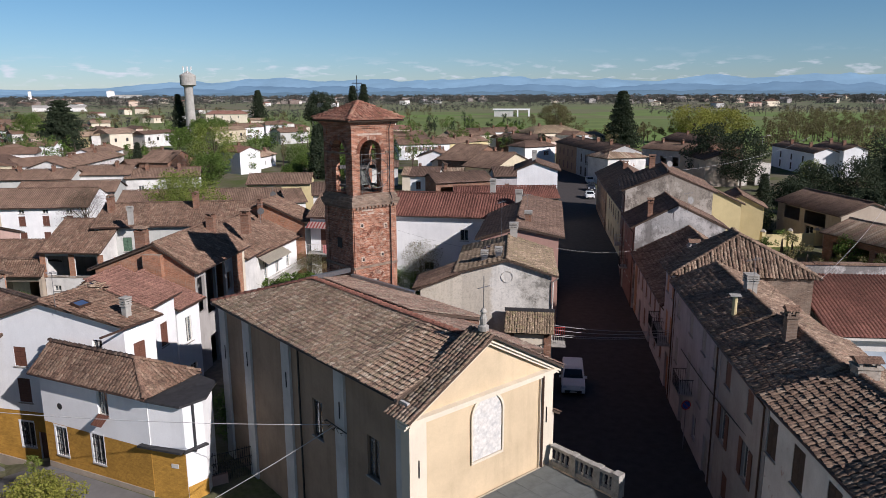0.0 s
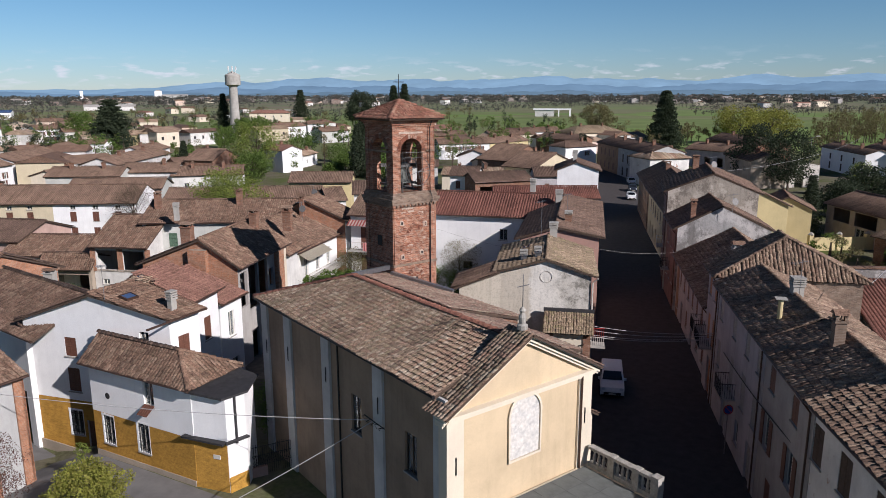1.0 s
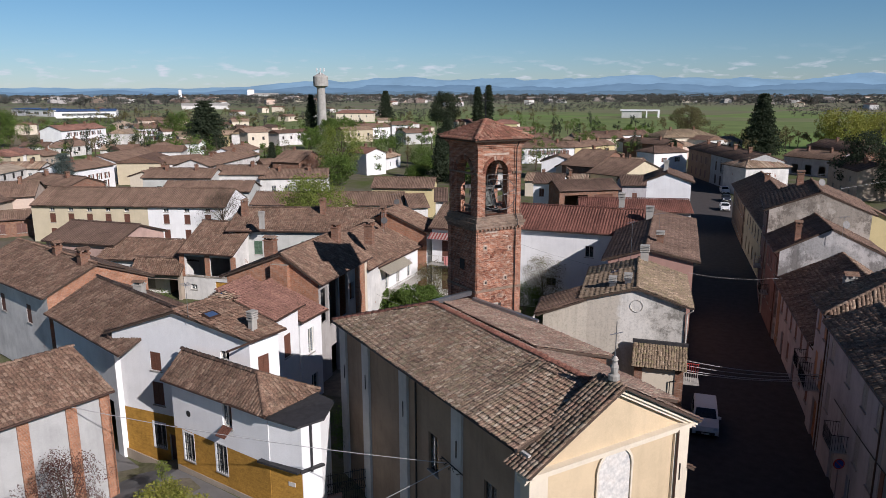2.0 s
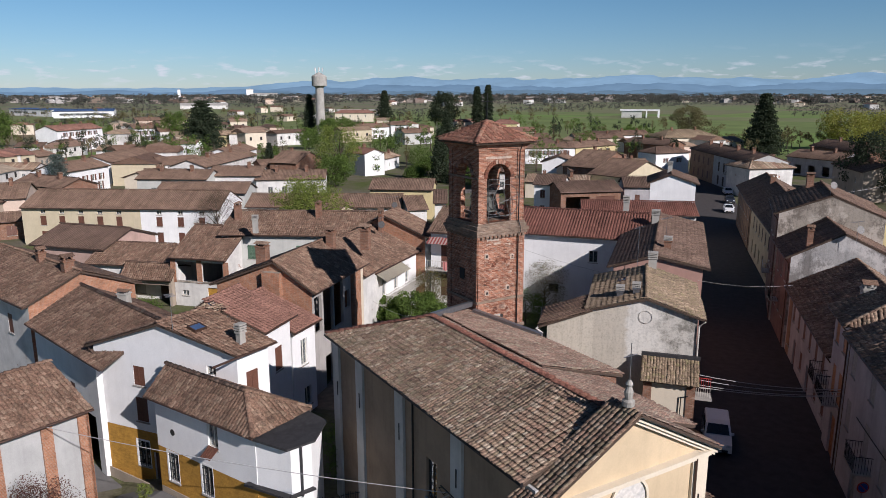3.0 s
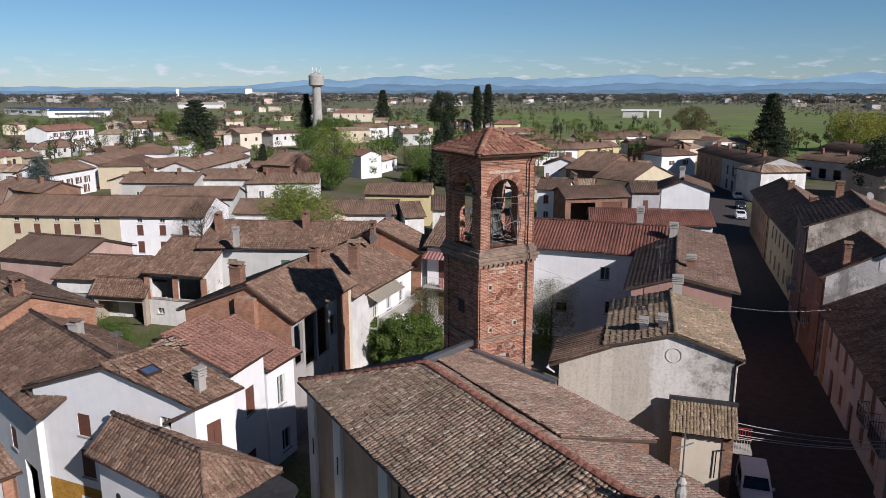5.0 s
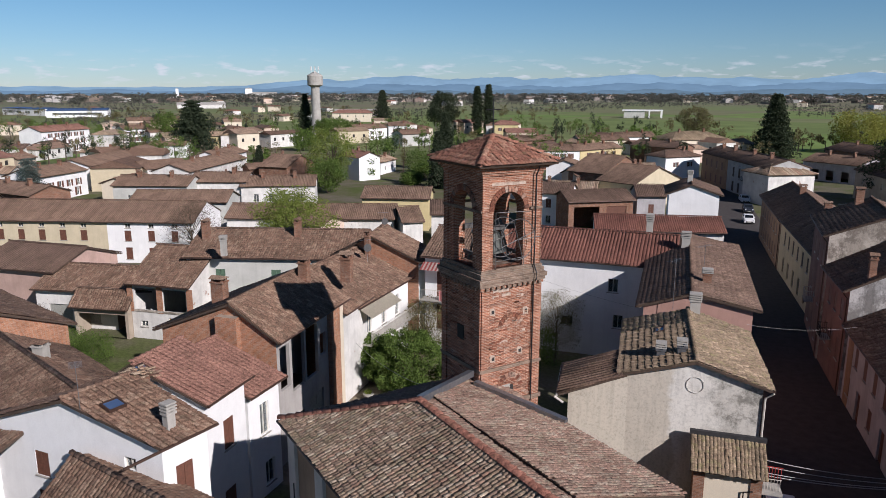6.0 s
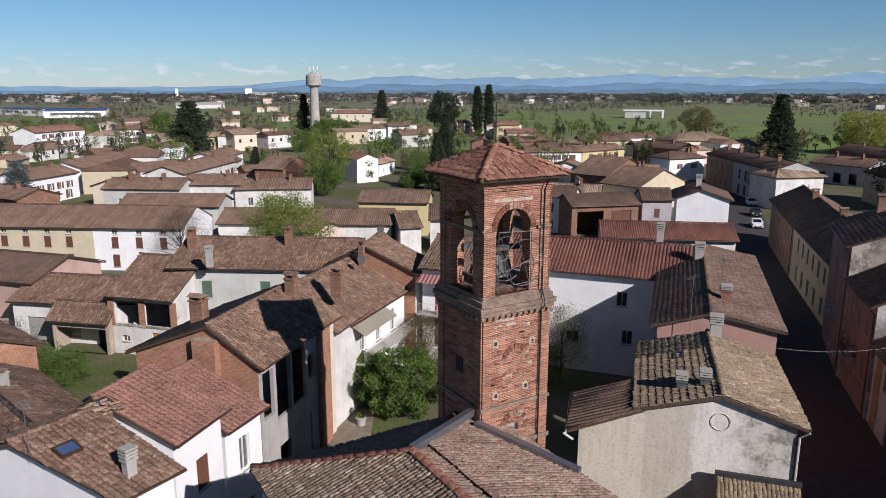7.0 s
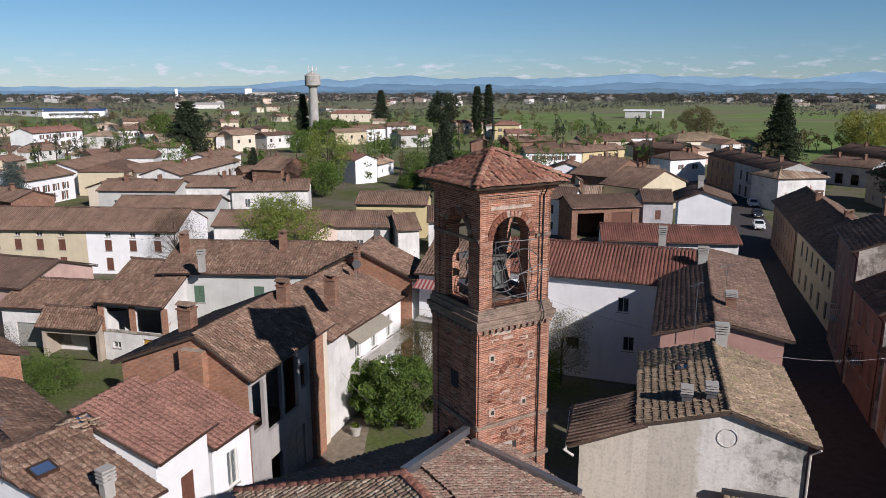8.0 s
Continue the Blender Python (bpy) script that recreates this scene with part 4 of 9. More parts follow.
# ---- church ----
def church():
    top = tagged(new("church"), "cream rendered village church with a clay tile roof", "church")
    top.matrix_world = pose(-11.11, 35.45, 0, 0, 0, 51.9)
    w, l, he, hr, hip = 8.95, 19.39, 9.91, 11.42, 4.33
    a, b = w / 2, l / 2
    o = 0.35
    xa, xb, ya, yb = -a + o, a - o, -b + 0.4, b - o
    # side walls with pilasters
    ops = [(0.595, 5.35, 0.95, 2.0, "win"), (0.852, 5.2, 0.95, 2.0, "win")]
    L = yb - ya
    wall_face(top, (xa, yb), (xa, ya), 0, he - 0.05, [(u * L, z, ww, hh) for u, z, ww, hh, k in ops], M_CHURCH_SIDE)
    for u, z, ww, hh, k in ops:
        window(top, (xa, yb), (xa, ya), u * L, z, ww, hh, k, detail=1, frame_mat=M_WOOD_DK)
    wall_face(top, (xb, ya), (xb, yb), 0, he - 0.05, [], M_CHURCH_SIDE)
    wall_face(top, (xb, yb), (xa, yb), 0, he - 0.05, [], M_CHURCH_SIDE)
    for u in (0.025, 0.195, 0.44, 0.715, 0.975):
        y = yb - u * L
        bm = bmesh.new()
        box(bm, xa - 0.14, xa + 0.02, y - 0.42, y + 0.42, 0, he - 0.12)
        part("pilaster", bm, M_GREYWHITE, top, "grey-white rendered pilaster")
    # roof
    A, B, C, D = (-a, -b + 0.9, he), (a, -b + 0.9, he), (a, b, he), (-a, b, he)
    R0, R1 = (0, -b + 0.9, hr), (0, b - hip, hr)
    slope(top, [D, A, R0, R1], M_TILE_OLD, 0.18, 0.29, sag=0.07, singles=lambda p: p[1])
    slope(top, [B, C, R1, R0], M_TILE_PINK, 0.18, 0.29, sag=0.07)
    slope(top, [C, D, R1], M_TILE_DARK, 0.235, 0.37)
    up = Vector((0, 0, 0.08))
    ridge_row(top, Vector(R0) + up, Vector(R1) + up, M_RIDGE, 0.17, 0.42)
    ridge_row(top, Vector(D) + up, Vector(R1) + up, M_RIDGE, 0.16, 0.42)
    ridge_row(top, Vector(C) + up, Vector(R1) + up, M_RIDGE, 0.16, 0.42)
    # facade, higher than the nave
    y0 = -b + 0.25
    W = a - 0.1
    zf, zp = 9.35, 11.75
    wall_face(top, (-W, y0), (W, y0), 0, zf, [], M_CREAM, (W, zp), name="facade")
    bm = bmesh.new()
    box(bm, -W, W, y0 + 0.01, y0 + 0.5, 0, zf)
    part("facade_core", bm, M_CREAM_PALE, top)
    for s in (-1, 1):
        bm = bmesh.new()
        x0, x1 = sorted((s * W + s * 0.05, s * (W - 0.85)))
        box(bm, x0, x1, y0 - 0.12, y0 + 0.45, 0, zf - 0.35)
        part("pilaster", bm, M_CREAM_PALE, top, "pale cream corner pilaster")
        # raking cornice
        k = (zp - zf) / W
        for off, th, dd in ((0.0, 0.16, 0.42), (-0.17, 0.12, 0.3), (-0.31, 0.12, 0.2)):
            bm = bmesh.new()
            vs = []
            for yy in (y0 - dd, y0 + 0.3):
                for xx, zz in ((s * (W + 0.35), zf - 0.35 * k + off), (0, zp + off), (0, zp + off + th), (s * (W + 0.35), zf - 0.35 * k + off + th)):
                    vs.append(bm.verts.new((xx, yy, zz)))
            for f in ((0, 1, 2, 3), (4, 7, 6, 5), (0, 4, 5, 1), (1, 5, 6, 2), (2, 6, 7, 3), (3, 7, 4, 0)):
                bm.faces.new([vs[i] for i in f])
            bmesh.ops.recalc_face_normals(bm, faces=bm.faces[:])
            part("cornice", bm, M_CREAM_PALE, top)
        e0, e1 = (s * (W + 0.4), y0 - 0.5, zf - 0.4 * k + 0.2), (s * (W + 0.4), y0 + 1.1, zf - 0.4 * k + 0.2)
        r0, r1 = (0, y0 - 0.5, zp + 0.2), (0, y0 + 1.1, zp + 0.2)
        if s < 0:
            slope(top, [e1, e0, r0, r1], M_TILE_OLD, 0.18, 0.29, 0.1, 0.02)
        else:
            slope(top, [e0, e1, r1, r0], M_TILE_PINK, 0.18, 0.29, 0.1, 0.02)
    for z, th, dd in ((zf - 0.42, 0.14, 0.22), (zf - 0.26, 0.14, 0.34)):
        bm = bmesh.new()
        box(bm, -W - 0.1, W + 0.1, y0 - dd, y0 + 0.1, z, z + th)
        part("cornice", bm, M_CREAM_PALE, top, "pale moulded string course")
    # raised rear aisle roof beside the ridge, with a brick end
    slope(top, [(6.1, -3.0, 9.72), (6.1, b, 9.72), (1.0, b - 3.2, 11.22), (1.0, -3.0, 11.22)], M_TILE_PINK, 0.18, 0.27, 0.12, 0.05)
    bm = bmesh.new()
    v = [bm.verts.new(p) for p in ((a - 0.4, -2.85, 0.0), (5.8, -2.85, 0.0), (5.8, -2.85, 9.62), (2.4, -2.85, 10.62), (2.4, -2.85, 9.9), (a - 0.4, -2.85, 9.4))]
    bm.faces.new(v)
    part("brick_end", bm, M_BRICKHOUSE, top, "exposed brick end wall under the aisle roof")
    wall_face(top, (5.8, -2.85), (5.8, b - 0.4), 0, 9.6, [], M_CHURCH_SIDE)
    # fresco niche
    yn = y0 - 0.05
    cx, hw, zb, zs = 0.06, 0.92, 6.05, 8.1
    arc = [(cx + hw * math.cos(math.pi * k / 14), zs + hw * 1.02 * math.sin(math.pi * k / 14)) for k in range(15)]
    bm = bmesh.new()
    bm.faces.new([bm.verts.new((x, yn + 0.02, z)) for x, z in [(cx - hw, zb), (cx + hw, zb)] + arc])
    part("fresco", bm, M_FRESCO, top, "faded pale fresco in an arched niche")
    bm = bmesh.new()
    loop = [(cx + hw, zb)] + arc + [(cx - hw, zb)]
    for (xa_, za_), (xb_, zb_) in zip(loop, loop[1:] + loop[:1]):
        na = Vector((xa_ - cx, 0, za_ - 7.4)).normalized() * 0.13
        nb = Vector((xb_ - cx, 0, zb_ - 7.4)).normalized() * 0.13
        p = [(xa_, yn, za_), (xb_, yn, zb_), (xb_ + nb.x, yn, zb_ + nb.z), (xa_ + na.x, yn, za_ + na.z)]
        q = [(x, yn - 0.06, z) for x, y, z in p]
        bm.faces.new([bm.verts.new(c) for c in q[::-1]])
        bm.faces.new([bm.verts.new(c) for c in (p[0], q[0], q[1], p[1])])
        bm.faces.new([bm.verts.new(c) for c in (p[2], q[2], q[3], p[3])])
    part("niche_frame", bm, M_CREAM_PALE, top)
    # drainpipes
    for x, y, z1 in ((W - 0.75, y0 - 0.2, 9.0), ):
        bm = bmesh.new()
        tube(bm, (x, y, 4.2), (x, y, z1), 0.05, 0.05, 7)
        part("drainpipe", bm, M_COPPER, top)
    bm = bmesh.new()
    tube(bm, (xa - 0.12, yb - 0.513 * L, 0), (xa - 0.12, yb - 0.513 * L, he - 0.2), 0.055, 0.055, 7)
    part("drainpipe", bm, M_IRON, top, "black drainpipe")
    bm = bmesh.new()
    tube(bm, (-a - 0.04, -b + 0.9, he - 0.05), (-a - 0.04, b, he - 0.05), 0.08, 0.08, 7)
    part("gutter", bm, M_IRON, top)
    # iron wall ties
    for u, z in ((0.04, 7.0), (0.2, 7.4), (0.445, 7.6), (0.72, 7.7), (0.978, 7.2)):
        bm = bmesh.new()
        y = yb - u * L
        box(bm, xa - 0.2, xa - 0.16, y - 0.02, y + 0.02, z - 0.42, z + 0.42)
        part("wall_tie", bm, M_IRON, top)
    for s in (-1, 1):
        bm = bmesh.new()
        box(bm, s * (W - 0.42) - 0.02, s * (W - 0.42) + 0.02, y0 - 0.17, y0 - 0.12, 6.5, 7.3)
        part("wall_tie", bm, M_IRON, top)
    # finial and cross over the gable
    bm = bmesh.new()
    lathe(bm, [(0.24, 0), (0.24, 0.2), (0.14, 0.26), (0.17, 0.55), (0.10, 0.75), (0.15, 0.85), (0.06, 1.0)], 10, (0, y0 + 0.2, zp + 0.25))
    fin = part("finial", bm, M_STONE, top, "grey stone finial")
    bm = bmesh.new()
    zc = zp + 1.2
    tube(bm, (0, y0 + 0.2, zc), (0, y0 + 0.2, zc + 1.5), 0.025, 0.02, 6)
    tube(bm, (-0.36, y0 + 0.2, zc + 1.0), (0.36, y0 + 0.2, zc + 1.0), 0.02, 0.02, 6)
    part("cross", bm, M_METAL, fin, "thin metal cross")
    # porch with a flat terrace and balustrade
    pz, pd = 4.25, 4.3
    bm = bmesh.new()
    box(bm, -W, W + 0.1, y0 - pd, y0 - 0.13, 0, pz)
    part("porch", bm, M_CREAM_PALE, top, "cream rendered porch below the facade")
    nx, ny = 7, 4
    slab_me = bpy.data.meshes.new("slab")
    bb = bmesh.new()
    sx, sy = (2 * W - 0.5) / nx, (pd - 0.4) / ny
    box(bb, 0, sx - 0.012, 0, sy - 0.012, 0, 0.06)
    bb.to_mesh(slab_me)
    bb.free()
    slab_me.materials.append(M_SLAB)
    for i in range(nx):
        for j in range(ny):
            o = new("slab", slab_me)
            o.parent = top
            o.location = (-W + 0.05 + i * sx, y0 - pd + 0.1 + j * sy, pz)
    bx = W - 0.1
    bm = bmesh.new()
    box(bm, bx - 0.14, bx + 0.14, y0 - pd, y0 - 0.3, pz + 0.0, pz + 0.22)
    bal = part("balustrade", bm, M_STONE, top, "weathered stone balustrade on the terrace")
    bm = bmesh.new()
    box(bm, bx - 0.17, bx + 0.17, y0 - pd, y0 - 0.3, pz + 0.92, pz + 1.06)
    part("handrail", bm, M_STONE, bal)
    me = bpy.data.meshes.new("baluster")
    bb = bmesh.new()
    lathe(bb, [(0.085, 0), (0.085, 0.06), (0.05, 0.1), (0.095, 0.26), (0.08, 0.36), (0.045, 0.52), (0.06, 0.6), (0.085, 0.64), (0.085, 0.7)], 10)
    bb.to_mesh(me)
    bb.free()
    me.materials.append(M_STONE)
    n = 13
    for k in range(n):
        if k in (4, 9):
            bm = bmesh.new()
            yy = y0 - 0.45 - (k + 0.5) * (pd - 0.6) / n
            box(bm, bx - 0.19, bx + 0.19, yy - 0.17, yy + 0.17, pz + 0.0, pz + 1.1)
            part("pier", bm, M_STONE, bal)
            continue
        o = new("baluster", me)
        o.parent = bal
        o.location = (bx, y0 - 0.45 - (k + 0.5) * (pd - 0.6) / n, pz + 0.22)
    bm = bmesh.new()
    box(bm, bx - 0.22, bx + 0.22, y0 - pd - 0.1, y0 - pd + 0.3, pz, pz + 1.16)
    part("pier", bm, M_STONE, bal)
    # small tiled roof on the street side of the facade
    slope(top, [(W + 1.3, y0 + 0.4, 6.3), (W + 1.3, y0 + 2.6, 6.3), (W - 0.1, y0 + 2.6, 7.1), (W - 0.1, y0 + 0.4, 7.1)], M_TILE_BROWN, 0.18, 0.29, 0.1, 0.0)
    bm = bmesh.new()
    box(bm, W - 0.1, W + 0.95, y0 + 0.55, y0 + 2.45, 0, 6.4)
    part("side_annex", bm, M_CREAM_PALE, top)
    # sheet metal flashing towards the tower
    for p, q in (((0.1, b - hip + 0.1, hr + 0.02), (4.3, 8.1, 10.75)), ((4.2, 7.6, 10.45), (6.1, 3.4, 9.8))):
        bm = bmesh.new()
        tube(bm, p, q, 0.2, 0.2, 4)
        part("flashing", bm, M_METAL, top, "dark sheet metal flashing")
    return top


M_SLAB = m_plain("grey_paving_slab", (0.125, 0.135, 0.13), 0.9, var=0.3, scale=1.2)


def m_fresco():
    m, nt, b = mat_base("faded_fresco")
    n1 = tex(nt, 2.2, 6.0, 0.6)
    n2 = tex(nt, 5.5, 5.0, 0.6)
    col = ramp(nt, n1, [(0.3, (0.46, 0.45, 0.43)), (0.45, (0.58, 0.56, 0.52)), (0.55, (0.63, 0.60, 0.55)), (0.68, (0.54, 0.50, 0.45))])
    col = mix(nt, 1.0, col, ramp(nt, n2, [(0.35, g(0.8)), (0.65, g(1.1))]), 'MULTIPLY')
    nt.links.new(col, b.inputs["Base Color"])
    b.inputs["Roughness"].default_value = 0.95
    return m


M_FRESCO = m_fresco()
church()


# ---- bell tower ----
def bell_tower():
    top = tagged(new("bell_tower"), "tall square red brick bell tower with a tiled pyramid roof", "tower")
    top.matrix_world = pose(-14.7, 46.26, 0, 0, 0, 51.9)
    s = 1.7
    bm = bmesh.new()
    box(bm, -s, s, -s, s, 0, 15.5)
    part("shaft", bm, M_BRICK, top)
    # belfry: four corner piers and arches
    z0, z1 = 15.5, 20.3
    q = 1.62
    n = 10
    ow, oz0, ozs = 0.84, 15.7, 18.35
    for k in range(4):
        rot = Matrix.Rotation(k * math.pi / 2, 4, 'Z')
        bm = bmesh.new()
        y = -q
        oc = -0.18 if k == 0 else 0.0

        def P(x, z, d=0.0):
            x = x + oc if abs(x) < q else x
            return bm.verts.new(rot @ Vector((x, y + d, z)))
        arc = [(ow * math.cos(math.pi * i / n), ozs + ow * math.sin(math.pi * i / n)) for i in range(n + 1)]
        for d in (0.0, 0.55):
            for x0, x1 in ((-q, -ow), (ow, q)):
                bm.faces.new([P(x0, z0, d), P(x1, z0, d), P(x1, ozs, d), P(x0, ozs, d)])
            bm.faces.new([P(-ow, z0, d), P(ow, z0, d), P(ow, oz0, d), P(-ow, oz0, d)])
            for (xa, za), (xb, zb) in zip(arc, arc[1:]):
                bm.faces.new([P(xb, zb, d), P(xa, za, d), P(xa, z1, d), P(xb, z1, d)])
            bm.faces.new([P(-q, ozs, d), P(-ow, ozs, d), P(-ow, z1, d), P(-q, z1, d)])
            bm.faces.new([P(ow, ozs, d), P(q, ozs, d), P(q, z1, d), P(ow, z1, d)])
        loop = [(ow, oz0)] + arc + [(-ow, oz0)]
        for (xa, za), (xb, zb) in zip(loop, loop[1:] + loop[:1]):
            bm.faces.new([P(xa, za), P(xb, zb), P(xb, zb, 0.55), P(xa, za, 0.55)])
        part("belfry_wall", bm, M_BRICK, top)
        for i in range(17):
            bm = bmesh.new()
            a0 = math.pi * (i + 0.06) / 17
            a1 = math.pi * (i + 0.94) / 17
            vs = [bm.verts.new(rot @ Vector((oc + r * math.cos(a), yy, ozs + r * math.sin(a)))) for yy in (y - 0.05, y + 0.05) for r, a in ((ow + 0.01, a0), (ow + 0.27, a0), (ow + 0.27, a1), (ow + 0.01, a1))]
            for f in ((0, 1, 2, 3), (7, 6, 5, 4), (0, 4, 5, 1), (1, 5, 6, 2), (2, 6, 7, 3), (3, 7, 4, 0)):
                bm.faces.new([vs[i_] for i_ in f])
            bmesh.ops.recalc_face_normals(bm, faces=bm.faces[:])
            part("arch_brick", bm, M_BRICKPIECE, top)
        # corner pilaster strips
        for x0 in (-s, s - 0.42):
            bm = bmesh.new()
            box(bm, x0, x0 + 0.42, -s - 0.07, -s + 0.02, 0, 14.75, rot)
            part("pilaster", bm, M_BRICK, top)
            bm = bmesh.new()
            box(bm, x0 + 0.03, x0 + 0.4, -q - 0.05, -q + 0.02, 15.66, 20.1, rot)
            part("pilaster", bm, M_BRICK, top)
    for z, hgt, d, m in ((14.75, 0.16, 0.1, M_BRICK), (14.91, 0.16, 0.16, M_CORNICE), (15.08, 0.2, 0.22, M_CORNICE), (15.28, 0.24, 0.11, M_CORNICE), (15.52, 0.14, 0.03, M_CORNICE), (19.95, 0.13, 0.0, M_BRICK), (20.08, 0.13, 0.07, M_BRICK), (20.21, 0.12, 0.17, M_BRICK), (20.33, 0.12, 0.28, M_BRICK),
                         (10.75, 0.16, 0.09, M_CORNICE), (8.9, 0.2, 0.12, M_CORNICE)):
        bm = bmesh.new()
        box(bm, -s - d, s + d, -s - d, s + d, z, z + hgt)
        part("cornice", bm, m, top)
    e, zt, za = 2.2, 20.5, 21.6
    C = [(-e, -e, zt), (e, -e, zt), (e, e, zt), (-e, e, zt)]
    ap = (0, 0, za)
    for i in range(4):
        slope(top, [C[i], C[(i + 1) % 4], ap], M_TILE_TOWER, 0.2, 0.36, 0.12, 0.03)
        ridge_row(top, Vector(C[i]) + Vector((0, 0, 0.07)), Vector(ap) + Vector((0, 0, 0.07)), M_TILE_TOWER, 0.15, 0.4)
    # bells in a timber and iron frame
    for k, (x, y, z, r) in enumerate(((-0.15, -0.35, 16.2, 0.62), (-0.2, 0.75, 16.9, 0.42))):
        bm = bmesh.new()
        lathe(bm, [(r, 0), (r * 0.97, r * 0.1), (r * 0.74, r * 0.45), (r * 0.6, r * 1.1), (r * 0.5, r * 1.45), (r * 0.2, r * 1.6), (0.06, r * 1.75)], 18, (x, y, z))
        part("bell", bm, M_BRONZE, top, "grey-green bronze bell")
    bm = bmesh.new()
    for y in (-0.35, 0.75):
        box(bm, -1.1, 1.1, y - 0.09, y + 0.09, 17.2, 17.42)
        for sx in (-1, 1):
            tube(bm, (sx * 0.95, y, 15.2), (sx * 0.35, y, 17.3), 0.06, 0.06, 6)
    for sx in (-1, 1):
        box(bm, sx * 1.0 - 0.07, sx * 1.0 + 0.07, -1.05, 1.05, 16.0, 16.16)
    part("bell_frame", bm, M_GREYIRON, top, "grey iron bell frame")
    for yy, cz in ((-s - 0.42, 17.05), (-0.9, 16.95), (0.35, 17.0)):
        bm = bmesh.new()
        n = 28
        for i in range(n):
            a0, a1 = 2 * math.pi * i / n, 2 * math.pi * (i + 1) / n
            tube(bm, (0.95 * math.cos(a0), yy, cz + 0.95 * math.sin(a0)), (0.95 * math.cos(a1), yy, cz + 0.95 * math.sin(a1)), 0.022, 0.022, 5, False)
        for a in (0.3, 1.87):
            tube(bm, (-0.95 * math.cos(a), yy, cz - 0.95 * math.sin(a)), (0.95 * math.cos(a), yy, cz + 0.95 * math.sin(a)), 0.02, 0.02, 5)
        part("bell_wheel", bm, M_GREYIRON, top, "thin iron bell wheel")
    for a_, b_ in (((-1.0, -s - 0.06, 18.3), (0.62, -s - 0.4, 18.3)), ((-1.0, -s - 0.06, 16.05), (0.7, -s - 0.06, 16.1)), ((-0.1, -s - 0.3, 17.0), (1.3, -s - 0.5, 17.1)), ((-1.0, -s - 0.06, 15.75), (-1.0, -s - 0.06, 18.3)), ((0.62, -s - 0.06, 15.75), (0.62, -s - 0.06, 18.3))):
        bm = bmesh.new()
        tube(bm, a_, b_, 0.018, 0.018, 5)
        part("opening_rod", bm, M_GREYIRON, top, "thin iron rod across the opening")
    # sills, blind niche and small openings
    dent = bpy.data.meshes.new("dentil")
    bb = bmesh.new()
    box(bb, -0.07, 0.07, -s - 0.22, -s - 0.004, 14.77, 14.9)
    bb.to_mesh(dent)
    bb.free()
    dent.materials.append(M_CORNICE)
    for k in range(4):
        rot = Matrix.Rotation(k * math.pi / 2, 4, 'Z')
        bm = bmesh.new()
        box(bm, -0.95, 0.9, -s - 0.05, -s + 0.2, 15.6, 15.7, rot)
        part("sill", bm, M_CORNICE, top)
        bm = bmesh.new()
        box(bm, -1.66, 1.66, -1.72, -1.61, 18.3, 18.42, rot) if k else box(bm, 0.98, 1.68, -1.72, -1.61, 18.3, 18.42, rot)
        part("string_course", bm, M_CORNICE, top)
        for i in range(11):
            x = -1.5 + 3.0 * i / 10
            o = new("dentil", dent)
            o.parent = top
            o.matrix_local = rot @ Matrix.Translation((x, 0, 0))
    bm = bmesh.new()
    box(bm, -0.45, 0.0, -s - 0.035, -s + 0.05, 9.0, 9.9)
    part("niche", bm, M_STONE, top, "small blind niche with pale stone")
    bm = bmesh.new()
    box(bm, 0.0, 0.22, -s - 0.02, -s + 0.05, 9.05, 9.85)
    part("niche_slot", bm, M_ROOM, top, "dark slot beside the niche")
    # sockets with pale stone surrounds, patched courses, and the conductor down the face
    for x, z in ((-1.05, 13.65), (0.85, 13.45), (-1.0, 11.35), (0.55, 11.5)):
        bm = bmesh.new()
        for d in ((-0.16, -0.08, -0.14, 0.17), (0.08, 0.13, -0.19, 0.12), (-0.08, 0.08, 0.09, 0.19), (-0.08, 0.05, -0.16, -0.09)):
            box(bm, x + d[0], x + d[1], -s - 0.03, -s + 0.02, z + d[2], z + d[3])
        part("socket_stone", bm, M_PALESTONE, top, "pale stone round a socket")
        bm = bmesh.new()
        box(bm, x - 0.09, x + 0.09, -s - 0.012, -s + 0.02, z - 0.1, z + 0.1)
        part("socket_hole", bm, M_ROOM, top)
    for x, z, w_ in ((-0.9, 14.35, 0.35), (-0.3, 14.4, 0.5), (0.5, 14.25, 0.4), (-0.6, 14.62, 0.9), (0.7, 12.5, 0.3), (-0.4, 12.1, 0.45), (-0.2, 19.55, 1.9)):
        bm = bmesh.new()
        yy = (-s if z < 15 else -q) - 0.012
        box(bm, x - w_ / 2, x + w_ / 2, yy, yy + 0.05, z - 0.06, z + 0.07)
        part("lime_patch", bm, M_PALESTONE, top, "patch of pale lime mortar")
    bm = bmesh.new()
    rope(bm, [(1.2, -s - 0.34, 20.3), (1.2, -s - 0.12, 19.9), (1.2, -s - 0.1, 15.7), (1.2, -s - 0.33, 15.3), (1.2, -s - 0.33, 15.05), (1.2, -s - 0.1, 14.7), (1.2, -s - 0.1, 8.0)], 0.035, 6)
    part("conductor", bm, M_IRON, top, "dark conductor pipe down the brick face")
